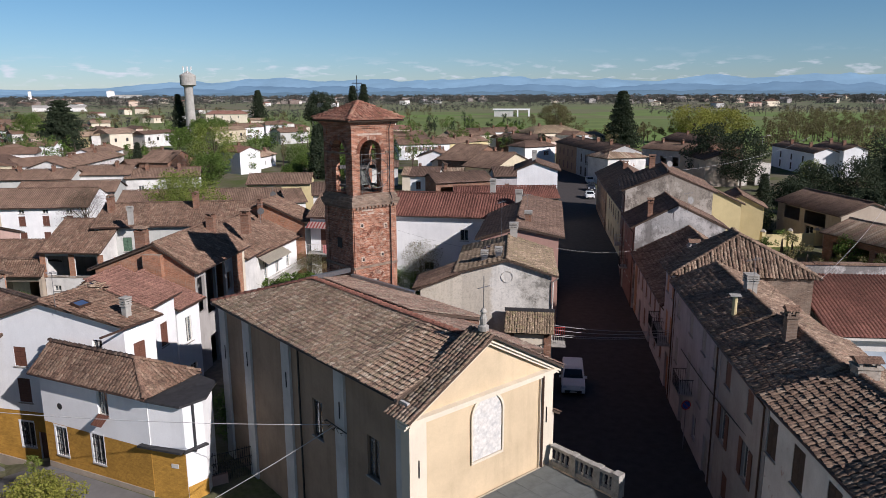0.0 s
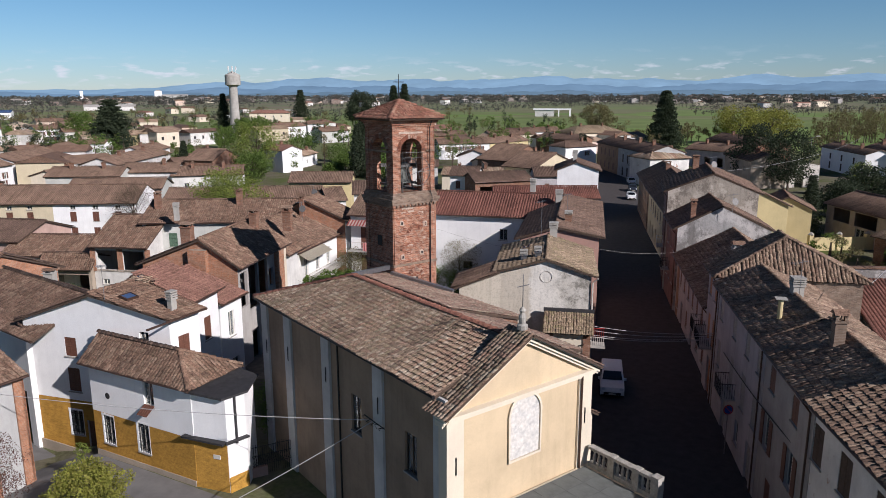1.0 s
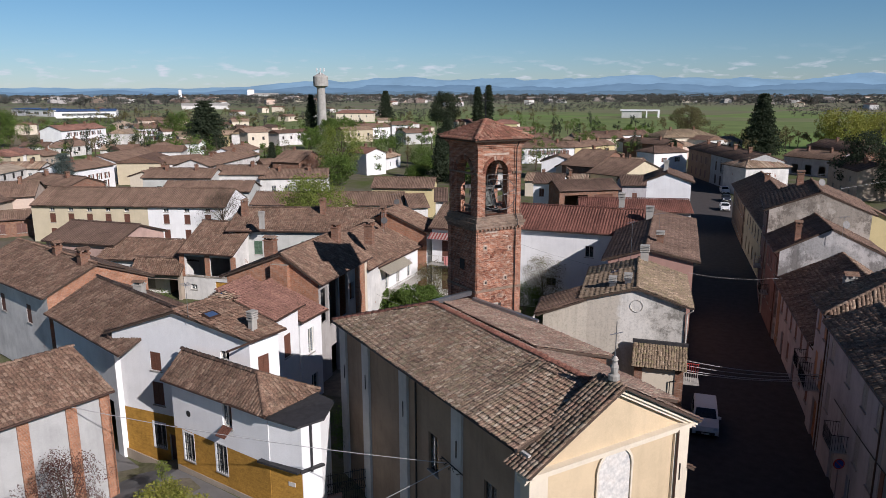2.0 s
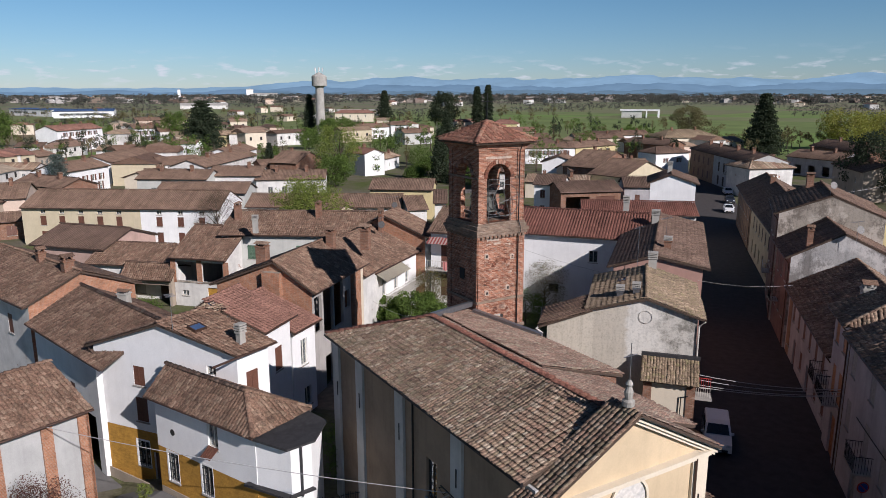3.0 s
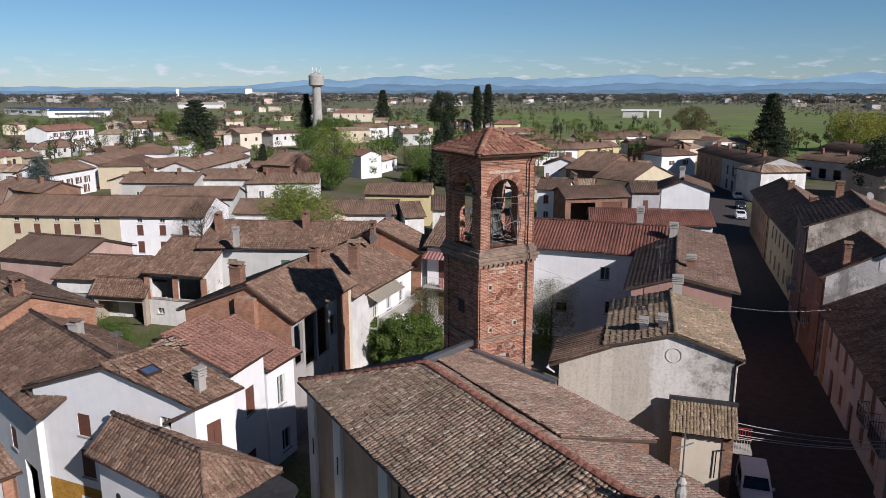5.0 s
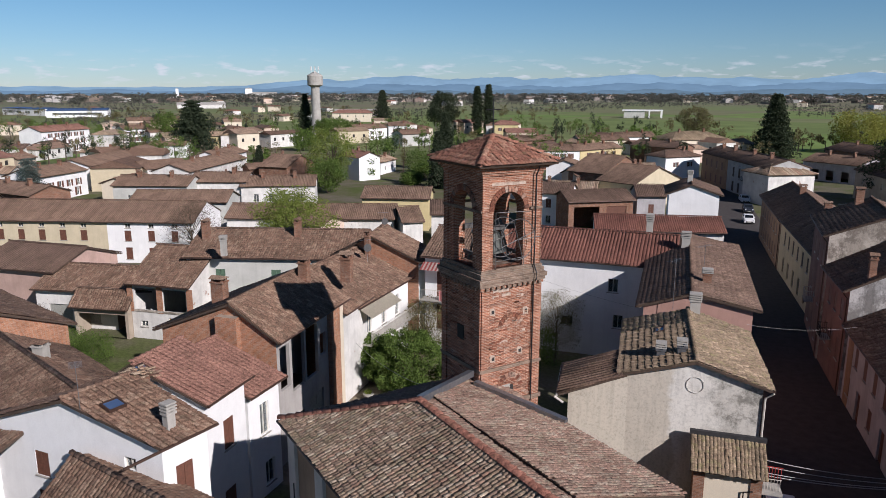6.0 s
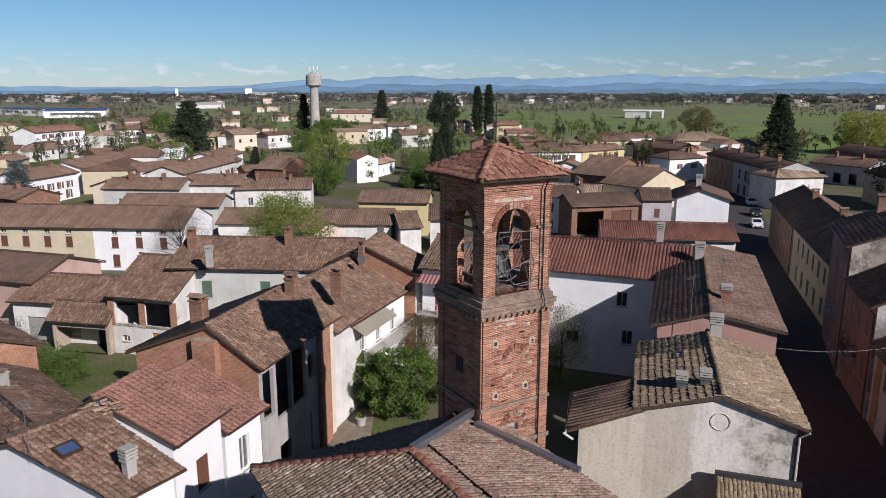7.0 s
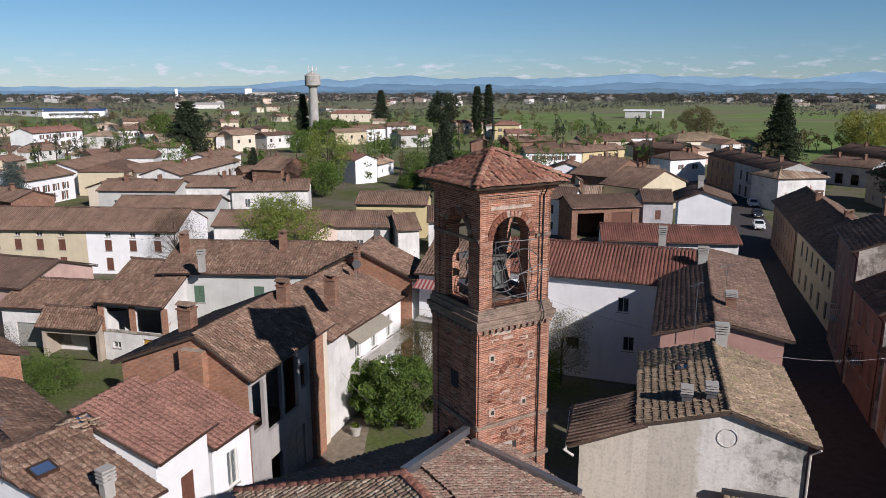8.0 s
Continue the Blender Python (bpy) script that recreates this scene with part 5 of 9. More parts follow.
    for i in range(11):
        a0, a1 = math.pi * (i + 0.08) / 11, math.pi * (i + 0.92) / 11
        for z0_, rr in ((9.75, 0.5), (12.75, 0.5)):
            bm = bmesh.new()
            vs = [bm.verts.new((r * math.cos(a), yy, z0_ + r * math.sin(a))) for yy in (-s - 0.03, -s + 0.03) for r, a in ((rr, a0), (rr + 0.25, a0), (rr + 0.25, a1), (rr, a1))]
            for f in ((0, 1, 2, 3), (7, 6, 5, 4), (0, 4, 5, 1), (1, 5, 6, 2), (2, 6, 7, 3), (3, 7, 4, 0)):
                bm.faces.new([vs[i_] for i_ in f])
            bmesh.ops.recalc_face_normals(bm, faces=bm.faces[:])
            part("arch_brick", bm, M_BRICKPIECE, top)
    # black plate on the wall for the unlit window opening
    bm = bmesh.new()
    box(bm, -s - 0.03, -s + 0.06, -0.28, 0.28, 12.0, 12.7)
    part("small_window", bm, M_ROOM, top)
    # cross
    bm = bmesh.new()
    tube(bm, (0, 0, za), (0, 0, za + 1.7), 0.035, 0.025, 6)
    tube(bm, (-0.4, 0, za + 1.2), (0.4, 0, za + 1.2), 0.025, 0.025, 6)
    tube(bm, (0, -0.3, za + 0.75), (0, 0.3, za + 0.75), 0.02, 0.02, 6)
    part("cross", bm, M_IRON, top, "thin black iron cross")
    # bricks that stand proud of the worn wall
    me = bpy.data.meshes.new("brick")
    bb = bmesh.new()
    box(bb, -0.125, 0.125, -0.02, 0.02, -0.03, 0.03)
    bb.to_mesh(me)
    bb.free()
    me.materials.append(M_BRICKPIECE)
    rb = random.Random(5)
    for i in range(280):
        face = rb.random() < 0.75
        q_ = rb.uniform(-1.25, 1.25)
        z = round(rb.uniform(8.6, 14.6) / 0.075) * 0.075
        o = new("brick", me)
        o.parent = top
        o.matrix_local = pose(q_, -s, z) if face else pose(-s, q_, z, 0, 0, 90)
    return top


M_BRONZE = m_plain("weathered_bronze", (0.09, 0.095, 0.085), 0.55, 0.6, var=0.4)
M_PALESTONE = m_plain("pale_lime_mortar", (0.44, 0.35, 0.28), 0.95, var=0.4, scale=7.0, spec=0.2)
M_BRICKPIECE = m_tile("single_bricks", [(0.28, 0.105, 0.065), (0.21, 0.08, 0.05), (0.34, 0.16, 0.10), (0.42, 0.31, 0.24), (0.15, 0.065, 0.045)], mossy=0.02)


bell_tower()


# ---- houses near the church ----
def bx(parent, name, dims, material, label="", m=None):
    b_ = bmesh.new()
    box(b_, *dims, m)
    return part(name, b_, material, parent, label)


def pipe(parent, pts, r=0.05, material=None, name="drainpipe"):
    b_ = bmesh.new()
    rope(b_, pts, r, 7)
    return part(name, b_, material or M_COPPER, parent)


def railing(parent, pts, h_, material=None, gap=0.13):
    """Iron railing along a line of points: a handrail, and bars that share one mesh."""
    material = material or M_IRON
    b_ = bmesh.new()
    rope(b_, [(p[0], p[1], p[2] + h_) for p in pts], 0.022)
    part("handrail", b_, material, parent, "iron handrail")
    b_ = bmesh.new()
    tube(b_, (0, 0, 0), (0, 0, h_), 0.014, 0.014, 4, False)
    me = mesh_of(b_, "baluster", material)
    for p, q in zip(pts, pts[1:]):
        n = max(1, int(math.dist(p, q) / gap))
        for k in range(n):
            o = new("baluster", me)
            o.parent = parent
            o.location = Vector(p).lerp(Vector(q), (k + 0.5) / n)


# grey stucco house on the street, beside the church
h = house("grey stucco house with a stained gable and a mossy tile roof", -5.54, 54.57, 5.5, 7.4, 9.2, 9.42, 10.47, 0.1, -0.09, M_STUCCO, M_TILE_MOSS, detail=2, over=0.4,
          walls={"E": M_PINKPALE, "W": M_GREY}, wins={"E": wrow(3, 5.6, 0.9, 1.5, "closed") + wrow(3, 1.2, 0.9, 1.6, "closed")}, singles=lambda p: p[1])
# lower bay against its far side, under ribbed tiles
slope(h, [(-6.9, -0.75, 8.12), (-6.7, -5.05, 8.12), (-3.3, -4.62, 9.4), (-3.6, -0.95, 9.4)], M_TILE_RIBBED, 0.3, 0.0, 0.1, 0.02)
wall_face(h, (-6.2, -4.75), (-3.2, -4.33), 0, (8.2, 9.2), [], M_STUCCO, None, 0.3)
wall_face(h, (-6.2, -1.0), (-6.2, -4.75), 0, 8.15, [], M_GREY, None, 0.3)
wall_face(h, (-3.2, -1.0), (-6.2, -1.0), 0, (9.2, 8.15), [], M_GREY, None, 0.3)
b_ = bmesh.new()
rope(b_, [(0.1 + 0.42 * math.cos(2 * math.pi * i / 28), -4.36, 9.1 + 0.42 * math.sin(2 * math.pi * i / 28)) for i in range(29)], 0.018, 4)
part("plaster_ring", b_, M_STUCCO, h, "round plaster ring under the gable")
pipe(h, [(3.75, -4.6, 9.15), (3.4, -4.42, 8.8), (3.4, -4.42, 0)], 0.055, M_FRAME)
pipe(h, [(-6.9, -5.1, 7.98), (-6.45, -4.9, 7.6)], 0.06, M_FRAME)
pipe(h, [(-6.78, -5.1, 8.0), (-6.98, -0.75, 8.0)], 0.06, M_FRAME, "gutter")
for i in range(12):
    y = -4.85 + i * 0.35
    bx(h, "roof_batten", (0.0, 3.55, -0.05, 0.05, 0.03, 0.15), M_TILE_DARK, "", Matrix.Translation((-6.75, y, 8.14)) @ Matrix.Rotation(-math.atan2(1.28, 3.4), 4, 'Y'))

# tiled annex against the gable
h = tagged(new("annex"), "narrow cream annex with brick corners and a tiled lean-to roof", "annex")
h.matrix_world = pose(-3.25, 49.0, 0, 0, 0, 3.6)
bx(h, "wall", (-1.1, 1.1, -0.72, 0.8, 0, 5.75), M_CREAM_PALE, "cream rendered wall")
for s in (-1, 1):
    bx(h, "brick_corner", (s * 1.3 - 0.26, s * 1.3 + 0.26, -0.78, 0.82, 0, 5.78), M_BRICKHOUSE)
slope(h, [(-1.75, -1.15, 5.75), (1.75, -1.15, 5.75), (1.75, 0.85, 6.75), (-1.75, 0.85, 6.75)], M_TILE_MOSS, 0.17, 0.4, 0.08, 0.0)
bx(h, "flashing", (-1.8, 1.8, 0.72, 0.92, 6.72, 6.95), M_DARKROOF)
pipe(h, [(1.15, -0.85, 4.9), (0.75, -0.82, 4.8), (0.72, -0.82, 3.2)], 0.035, M_IRON)
bf = bx(h, "balcony_floor", (1.6, 2.6, -0.1, 1.0, 4.42, 4.54), M_CONC)
railing(bf, [(1.6, 0.2, 4.54), (2.55, 0.2, 4.54)], 0.6, M_FRAME)
railing(bf, [(1.6, 0.2, 5.2), (2.55, 0.2, 5.2)], 0.6, M_RED)

h = house("pink house with a long red-brown tile roof", -5.88, 73.77, 2.8, 7.88, 21.49, 9.23, 10.41, -0.38, 0.37, M_PINK, M_TILE_DARK, detail=1,
          wins={"E": wrow(6, 5.6, 0.9, 1.6, "closed") + wrow(6, 1.2, 1.0, 1.9, "closed")})
h = house("long white barn with a red ribbed tile roof", -16.1, 80.9, -89, 9.4, 17.2, 8.84, 10.8, wall=M_WHITE, tiles=M_TILE_RED, pitch=0.3, show=0, detail=1,
          wins={"E": [(0.7, 6.1, 0.9, 1.25, "win"), (0.735, 2.8, 0.9, 1.25, "win"), (0.46, 2.6, 1.1, 0.9, "bars")]}, shut=M_WOOD)

# white house and its ochre wing
h = house("white gabled house with brown shutters and an ochre base", -31.89, 37.6, -11.3, 12.15, 4.83, 7.6, 9.85, 0.13, 1.11, M_WHITE, M_TILE_BROWN, detail=2, foot=-1.7, skew=1.85,
          split={"S": (2.35, M_OCHRE), "W": (2.35, M_OCHRE)}, wins={"S": [(0.325, 5.4, 0.9, 1.3, "closed"), (0.325, 2.95, 0.95, 1.65, "closed"), (0.31, -0.15, 1.0, 1.75, "bars"), (0.42, -1.5, 0.9, 2.5, "door"), (0.83, 7.0, 0.7, 0.9, "win")],
                                                            "E": [(0.45, 5.6, 0.9, 1.7, "closed")]}, singles=lambda p: -p[0])
bx(h, "plinth", (-5.66, 5.66, -2.2, -2.12, -1.7, -0.75), M_BEIGE, "dark stone plinth")
pipe(h, [(-5.9, -2.3, 7.4), (-5.5, -2.25, 7.0), (-5.5, -2.25, -1.5)], 0.05)
h = house("white and ochre wing with a hipped tile roof", -26.49, 35.09, -103.2, 4.21, 9.30, 6.18, 7.58, 0.5, hip=(0, 2.22), wall=M_WHITE, tiles=M_TILE_BROWN, detail=2, foot=-0.8,
          split={"E": (2.95, M_OCHRE), "N": (2.95, M_OCHRE), "S": (2.95, M_OCHRE)},
          wins={"E": [(0.6, 4.25, 0.85, 1.5, "win"), (0.16, 0.95, 0.95, 1.85, "bars"), (0.517, 1.1, 0.95, 1.85, "bars")]}, singles=lambda p: p[1])
# lower end with a black sheet roof
def prism(parent, name, pts, z0, z1, material, label=""):
    """An upright block over an outline."""
    b_ = bmesh.new()
    lo, hi = ([b_.verts.new((x, y, z)) for x, y in pts] for z in (z0, z1))
    fs = [b_.faces.new(lo[::-1]), b_.faces.new(hi)]
    for i in range(len(pts)):
        j = (i + 1) % len(pts)
        fs.append(b_.faces.new((lo[i], lo[j], hi[j], hi[i])))
    bmesh.ops.recalc_face_normals(b_, faces=fs)
    return part(name, b_, material, parent, label)


prism(h, "end_wall", [(-1.62, 4.2), (1.63, 4.2), (1.28, 6.45), (0.1, 6.75), (-1.62, 5.85)], -0.8, 5.78, M_WHITE, "white rendered end wall")
prism(h, "end_base", [(1.0, 4.22), (1.645, 4.22), (1.3, 6.41), (1.0, 6.41)], -0.8, 2.95, M_OCHRE, "ochre base")
prism(h, "end_foot", [(1.26, 6.3), (1.29, 6.475), (0.1, 6.78), (0.1, 6.5)], -0.8, 0.95, M_OCHRE, "low ochre strip")
bx(h, "front_base", (1.655, 1.69, -4.3, 4.2, -0.8, 0.35), M_BEIGE, "brown brick plinth")
b_ = bmesh.new()
v = [b_.verts.new((x, y, z + dz)) for dz in (0.0, -0.12) for x, y, z in ((-1.9, 3.6, 6.22), (2.0, 4.2, 6.0), (1.6, 6.55, 5.86), (0.05, 7.0, 5.86), (-1.9, 6.0, 5.92))]
for f in ((0, 1, 2, 3, 4), (9, 8, 7, 6, 5), (0, 5, 6, 1), (1, 6, 7, 2), (2, 7, 8, 3), (3, 8, 9, 4), (4, 9, 5, 0)):
    b_.faces.new([v[i] for i in f])
bmesh.ops.recalc_face_normals(b_, faces=b_.faces[:])
part("sheet_roof", b_, M_DARKROOF, h, "black bitumen sheet roof")
prism(h, "sheet_hood", [(1.5, 3.6), (2.0, 3.6), (1.68, 6.45), (1.28, 6.45)], 3.05, 3.17, M_DARKROOF, "dark sheet hood")
prism(h, "sheet_hood", [(1.3, 6.38), (1.55, 6.6), (0.1, 7.0), (0.1, 6.7)], 3.05, 3.17, M_DARKROOF)
pipe(h, [(0.75, 6.66, 5.72), (0.75, 6.66, 2.9)], 0.07, M_DARKROOF)
prism(h, "wall_plate", [(1.45, 5.5), (1.48, 5.5), (1.41, 5.95), (1.38, 5.95)], 2.0, 2.25, M_FRAME, "small pale wall plate")
b_ = bmesh.new()
lathe(b_, [(0.2, 0), (0.2, 0.03)], 14)
bmesh.ops.transform(b_, matrix=Matrix.Translation((1.64, -2.85, 4.15)) @ Matrix.Rotation(math.pi / 2, 4, 'Y'), verts=b_.verts)
part("round_hole", b_, M_ROOM, h)
b_ = bmesh.new()
for k in range(5):
    box(b_, 0.0, 0.75, -0.42 + k * 0.17, -0.28 + k * 0.17, 0, 0.03, Matrix.Translation((1.66, 0.85, 4.32)) @ Matrix.Rotation(radians(35), 4, 'Y'))
part("propped_shutter", b_, M_WOOD, h, "brown slatted shutter propped outwards")
# iron gate and low wall in the passage
gate = tagged(new("iron_gate"), "black wrought iron gate beside the church", "gate")
gate.matrix_world = pose(-20.4, 34.0, 0, 0, 0, 42)
bx(gate, "low_wall", (-0.1, 1.2, -0.12, 0.12, 0, 0.6), M_PINK, "low reddish wall")
b_ = bmesh.new()
tube(b_, (0, 0, 0), (0, 0, 1), 0.015, 0.015, 5)
bar_mesh = mesh_of(b_, "bar", M_IRON)
for k in range(26):
    x = 0.05 + 0.13 * k
    z0 = 0.6 if x < 1.2 else 0.1
    o = new("bar", bar_mesh)
    o.parent = gate
    o.matrix_local = Matrix.Translation((x, 0, z0)) @ Matrix.Diagonal((1, 1, 1.9 + 0.12 * math.sin(k * 0.5) - z0, 1))
for z in (0.7, 1.3, 1.85):
    b_ = bmesh.new()
    tube(b_, (0, 0, z), (3.4, 0, z), 0.02, 0.02, 5)
    part("rail", b_, M_IRON, gate)
b_ = bmesh.new()
for k in range(24):
    x = 0.1 + 0.14 * k
    tube(b_, (x, 0.02, 0.75), (x + 0.14, 0.02, 1.3), 0.012, 0.012, 4, False)
    tube(b_, (x + 0.14, 0.02, 0.75), (x, 0.02, 1.3), 0.012, 0.012, 4, False)
part("lattice", b_, M_IRON, gate)

house("white house with a salmon tile roof", -31.11, 42.5, 3.6, 6.84, 4.16, 8.36, 10.04, -1.03, 0, M_WHITE, M_TILE_SALMON, detail=2, pitch=0.3, show=0.34, rough=0.4,
      wins={"E": [(0.55, 4.9, 0.9, 1.7, "closed"), (0.5, 1.0, 1.0, 1.6, "closed")]})
house("low white house with a salmon tile roof and a brick end", -31.8, 46.52, -0.4, 7.56, 3.57, 6.96, 8.78, -1.22, 0, M_WHITE, M_TILE_SALMON, detail=2, pitch=0.3, show=0.34, rough=0.4,
      walls={"N": M_BRICKHOUSE}, wins={"E": [(0.5, 3.9, 0.85, 2.0, "win"), (0.6, 0.6, 0.9, 1.5, "win")]})
h = house("old house with a brick gable and a worn tile roof", -33.95, 53.98, 4.0, 9.21, 10.28, 8.55, 10.77, 1.11, 0, M_BRICKORANGE, M_TILE_BROWN, detail=2,
          walls={"E": M_DUN}, wins={"E": [(0.1, 5.0, 1.2, 2.9, "hole"), (0.28, 4.4, 1.7, 3.7, "hole"), (0.48, 4.4, 1.7, 3.7, "hole"), (0.27, 0.0, 1.3, 2.6, "hole"), (0.52, 0.0, 2.2, 3.0, "door"), (0.65, 5.4, 0.9, 1.6, "hole")]}, shut=M_GREY_SH)
bx(h, "brick_pier", (4.16, 4.5, 2.2, 3.6, 0, 8.3), M_BRICKORANGE, "brick pier with flaking render")
bx(h, "render_patch", (4.17, 4.24, 3.62, 4.7, 0, 8.2), M_CREAM_PALE, "cream rendered end of the front")
bx(h, "loft_floor", (1.0, 4.0, -4.6, 2.2, 3.1, 3.3), M_WOOD_DK, "dark loft floor")
bx(h, "loft_back", (0.8, 1.0, -4.6, 4.6, 0.02, 8.6), M_DUN, "dull inner wall of the loft")
bx(h, "gable_buttress", (0.2, 1.7, -5.35, -4.86, 0, 9.9), M_BRICKORANGE, "brick chimney breast up the gable")
strip("pavement", [(-29.6, 47.5), (-26.2, 47.8), (-27.2, 58.5), (-29.0, 63.0), (-30.4, 62.8), (-30.3, 58.5)], "trodden pale earth along the courtyard house", M_EARTH, 0.008, "yard")
h = house("white house with a balcony and a worn tile roof", -34.13, 67.29, -0.6, 7.76, 10.56, 6.9, 9.29, -1.71, 0, M_WHITE, M_TILE_BROWN, detail=1, wins={"E": wrow(3, 4.0, 0.9, 1.9, "win") + wrow(3, 0.6, 0.9, 1.9, "win")})
bf = bx(h, "balcony_floor", (3.4, 4.6, -4.6, 4.8, 3.55, 3.7), M_CONC)
railing(bf, [(4.55, -4.6, 3.7), (4.55, 4.8, 3.7)], 0.95, M_FRAME, 0.16)
b_ = bmesh.new()
v = [b_.verts.new(p) for p in ((3.6, -5.0, 6.85), (3.6, 0.5, 6.85), (4.9, 0.5, 6.1), (4.9, -5.0, 6.1))]
f = b_.faces.new(v)
bmesh.ops.solidify(b_, geom=[f], thickness=0.05)
part("canopy", b_, M_SHEET, h, "pale mossy canopy sheet over the balcony")
house("low house with worn tiles between two taller ones", -33.9, 61.2, 3, 8.0, 5.0, 7.4, 9.9, 0.4, 0, M_WHITE2, M_TILE_BROWN, detail=2)
h = house("small house with a brick gable and a brown tile roof", -37.5, 82.3, 11.6, 7.2, 6.4, 5.4, 9.2, -0.85, 0, M_WHITE, M_TILE_BROWN, walls={"S": M_BRICKHOUSE})
h = house("white house with a brick gable at the end of the courtyard", -33.9, 74.4, 2.0, 9.2, 4.6, 8.4, 10.6, -0.6, 0, M_WHITE, M_TILE_BROWN, detail=2, walls={"S": M_BRICKORANGE}, wins={"E": [(0.5, 4.2, 0.8, 2.2, "closed")]}, shut=M_GREY_SH)
hw = house("white house with a striped awning and laundry balcony", -26.3, 77.0, -88, 10.0, 6.2, 9.1, 11.0, 0, 0, M_WHITE, M_TILE_RIBBED, pitch=0.24, show=0.42, detail=1, wins={"E": [(0.3, 5.3, 1.1, 2.4, "closed"), (0.7, 5.3, 1.1, 2.4, "closed"), (0.3, 2.2, 1.1, 2.4, "closed"), (0.7, 2.2, 1.1, 2.4, "closed")]})
h = tagged(new("balcony_front"), "small balcony with a railing under a striped awning", "balcony")
h.matrix_world = pose(-26.9, 74.95, 2.05, 0, 0, 2)
b_ = bmesh.new()
v = [b_.verts.new(p) for p in ((-2.2, -2.75, 6.5), (3.2, -2.75, 6.5), (3.2, -3.9, 6.0), (-2.2, -3.9, 6.0))]
f = b_.faces.new(v)
bmesh.ops.solidify(b_, geom=[f], thickness=0.04)
part("awning", b_, M_AWNING, h, "red and white striped awning")
bf = bx(h, "balcony_floor", (-2.2, 3.2, -3.7, -2.7, 3.1, 3.25), M_CONC)
railing(bf, [(-2.2, -3.65, 3.25), (3.2, -3.65, 3.25)], 0.9, M_FRAME, 0.18)
for k, (x, mt) in enumerate(((0.2, M_CLOTH_W), (0.9, M_CLOTH_Y), (1.5, M_CLOTH_W), (-0.4, M_CLOTH_R))):
    cl = tagged(new("towel"), "washed towel hung over the balcony rail to dry", "laundry", "laundry on the balcony")
    b_ = bmesh.new()
    n = 6
    g0 = [[b_.verts.new((x + 0.09 * i, -3.7 - 0.03 * math.sin(i * 1.7 + k), 4.17 - 0.25 * j)) for i in range(n)] for j in range(5)]
    for r0, r1 in zip(g0, g0[1:]):
        for i in range(n - 1):
            b_.faces.new((r0[i], r0[i + 1], r1[i + 1], r1[i]))
    cl.matrix_world = h.matrix_world
    part("cloth", b_, mt, cl)

house("grey house with green shutters and a long tile roof", -46.4, 75.99, -72, 10.66, 17.36, 7.77, 9.62, 0, 0, M_GREY, M_TILE_BROWN, pitch=0.25, show=0.4,
      wins={"E": [(0.2, 4.9, 0.95, 1.6, "closed"), (0.53, 4.9, 0.95, 1.6, "closed"), (0.22, 2.0, 0.95, 1.5, "closed"), (0.8, 4.9, 0.95, 1.6, "closed")]}, shut=M_GREEN, detail=2)
h = house("hayloft with open brick bays above a white wall", -54.2, 70.5, -84, 10.6, 7.1, 5.6, 8.3, 0, 0, M_WHITE2, M_TILE_BROWN, pitch=0.25, show=0.4,
          wins={"E": [(0.26, 2.9, 2.6, 2.2, "hole"), (0.74, 2.9, 2.6, 2.2, "hole"), (0.78, 0.0, 2.0, 2.3, "door"), (0.2, 1.2, 0.8, 0.6, "win")]}, shut=M_OCHRE)
for y_ in (-3.3, 0.0, 3.3):
    bx(h, "brick_post", (4.87, 4.92, y_ - 0.32, y_ + 0.32, 2.7, 5.3), M_BRICKORANGE, "orange brick post between the bays")
bx(h, "wall_cap", (4.88, 4.93, -2.9, 2.9, 2.75, 2.95), M_PEELSTONE, "ragged lime edge under the bays")
house("low lean-to with a dark open front", -60.3, 67.2, -80, 7.0, 6.4, 3.1, 4.6, 2.0, wall=M_BEIGE, tiles=M_TILE_BROWN, pitch=0.25, wins={"E": [(0.5, 0.0, 5.2, 2.4, "hole")]})
house("low white garage with a brown tile roof", -65.2, 69.3, -78.4, 8.5, 9.5, 4.0, 5.7, 0, 0, M_WHITE2, M_TILE_BROWN, pitch=0.25, walls={"N": M_PINKPALE}, wins={"E": [(0.3, 0.0, 2.6, 2.4, "door"), (0.7, 0.6, 1.6, 1.5, "closed")]}, shut=M_GREY_SH)
house("house with a dark ribbed metal roof", -74, 71, -86, 10, 11, 5.2, 6.9, 0, 0, M_PINKPALE, M_TILE_DARK, pitch=0.35, show=0)
house("old house with a brick and lime gable", -55.36, 47.74, 72.0, 9.35, 16.0, 7.58, 9.55, -0.18, 0, M_WHITE2, M_TILE_BROWN, walls={"S": M_BRICKORANGE}, detail=2, wins={"W": [(0.75, 4.6, 0.9, 1.6, "closed"), (0.4, 4.6, 0.9, 1.6, "closed")]})
house("white house with a broad brown tile roof", -40.37, 41.42, -111.7, 8.34, 13.23, 6.77, 8.86, 0, 0, M_WHITE, M_TILE_BROWN, detail=2, foot=-1.7, cut=1.7, wins={"E": [(0.25, 2.6, 0.9, 1.4, "closed"), (0.6, 2.6, 0.9, 1.4, "closed"), (0.83, -1.7, 2.0, 4.2, "hole")]}, singles=lambda p: -p[0])
h = house("grey-white house with orange brick pilasters and a brown tile roof", -38.2, 29.3, -15.9, 9.0, 7.6, 6.2, 7.9, 0, 0, M_GREYWALL, M_TILE_BROWN, detail=2, foot=-1.7, singles=lambda p: -p[0])
for y in (-1.2, 1.4, 3.35):
    bx(h, "pilaster", (4.04, 4.16, y - 0.3, y + 0.3, -1.7, 6.0), M_BRICKORANGE, "brick pilaster")
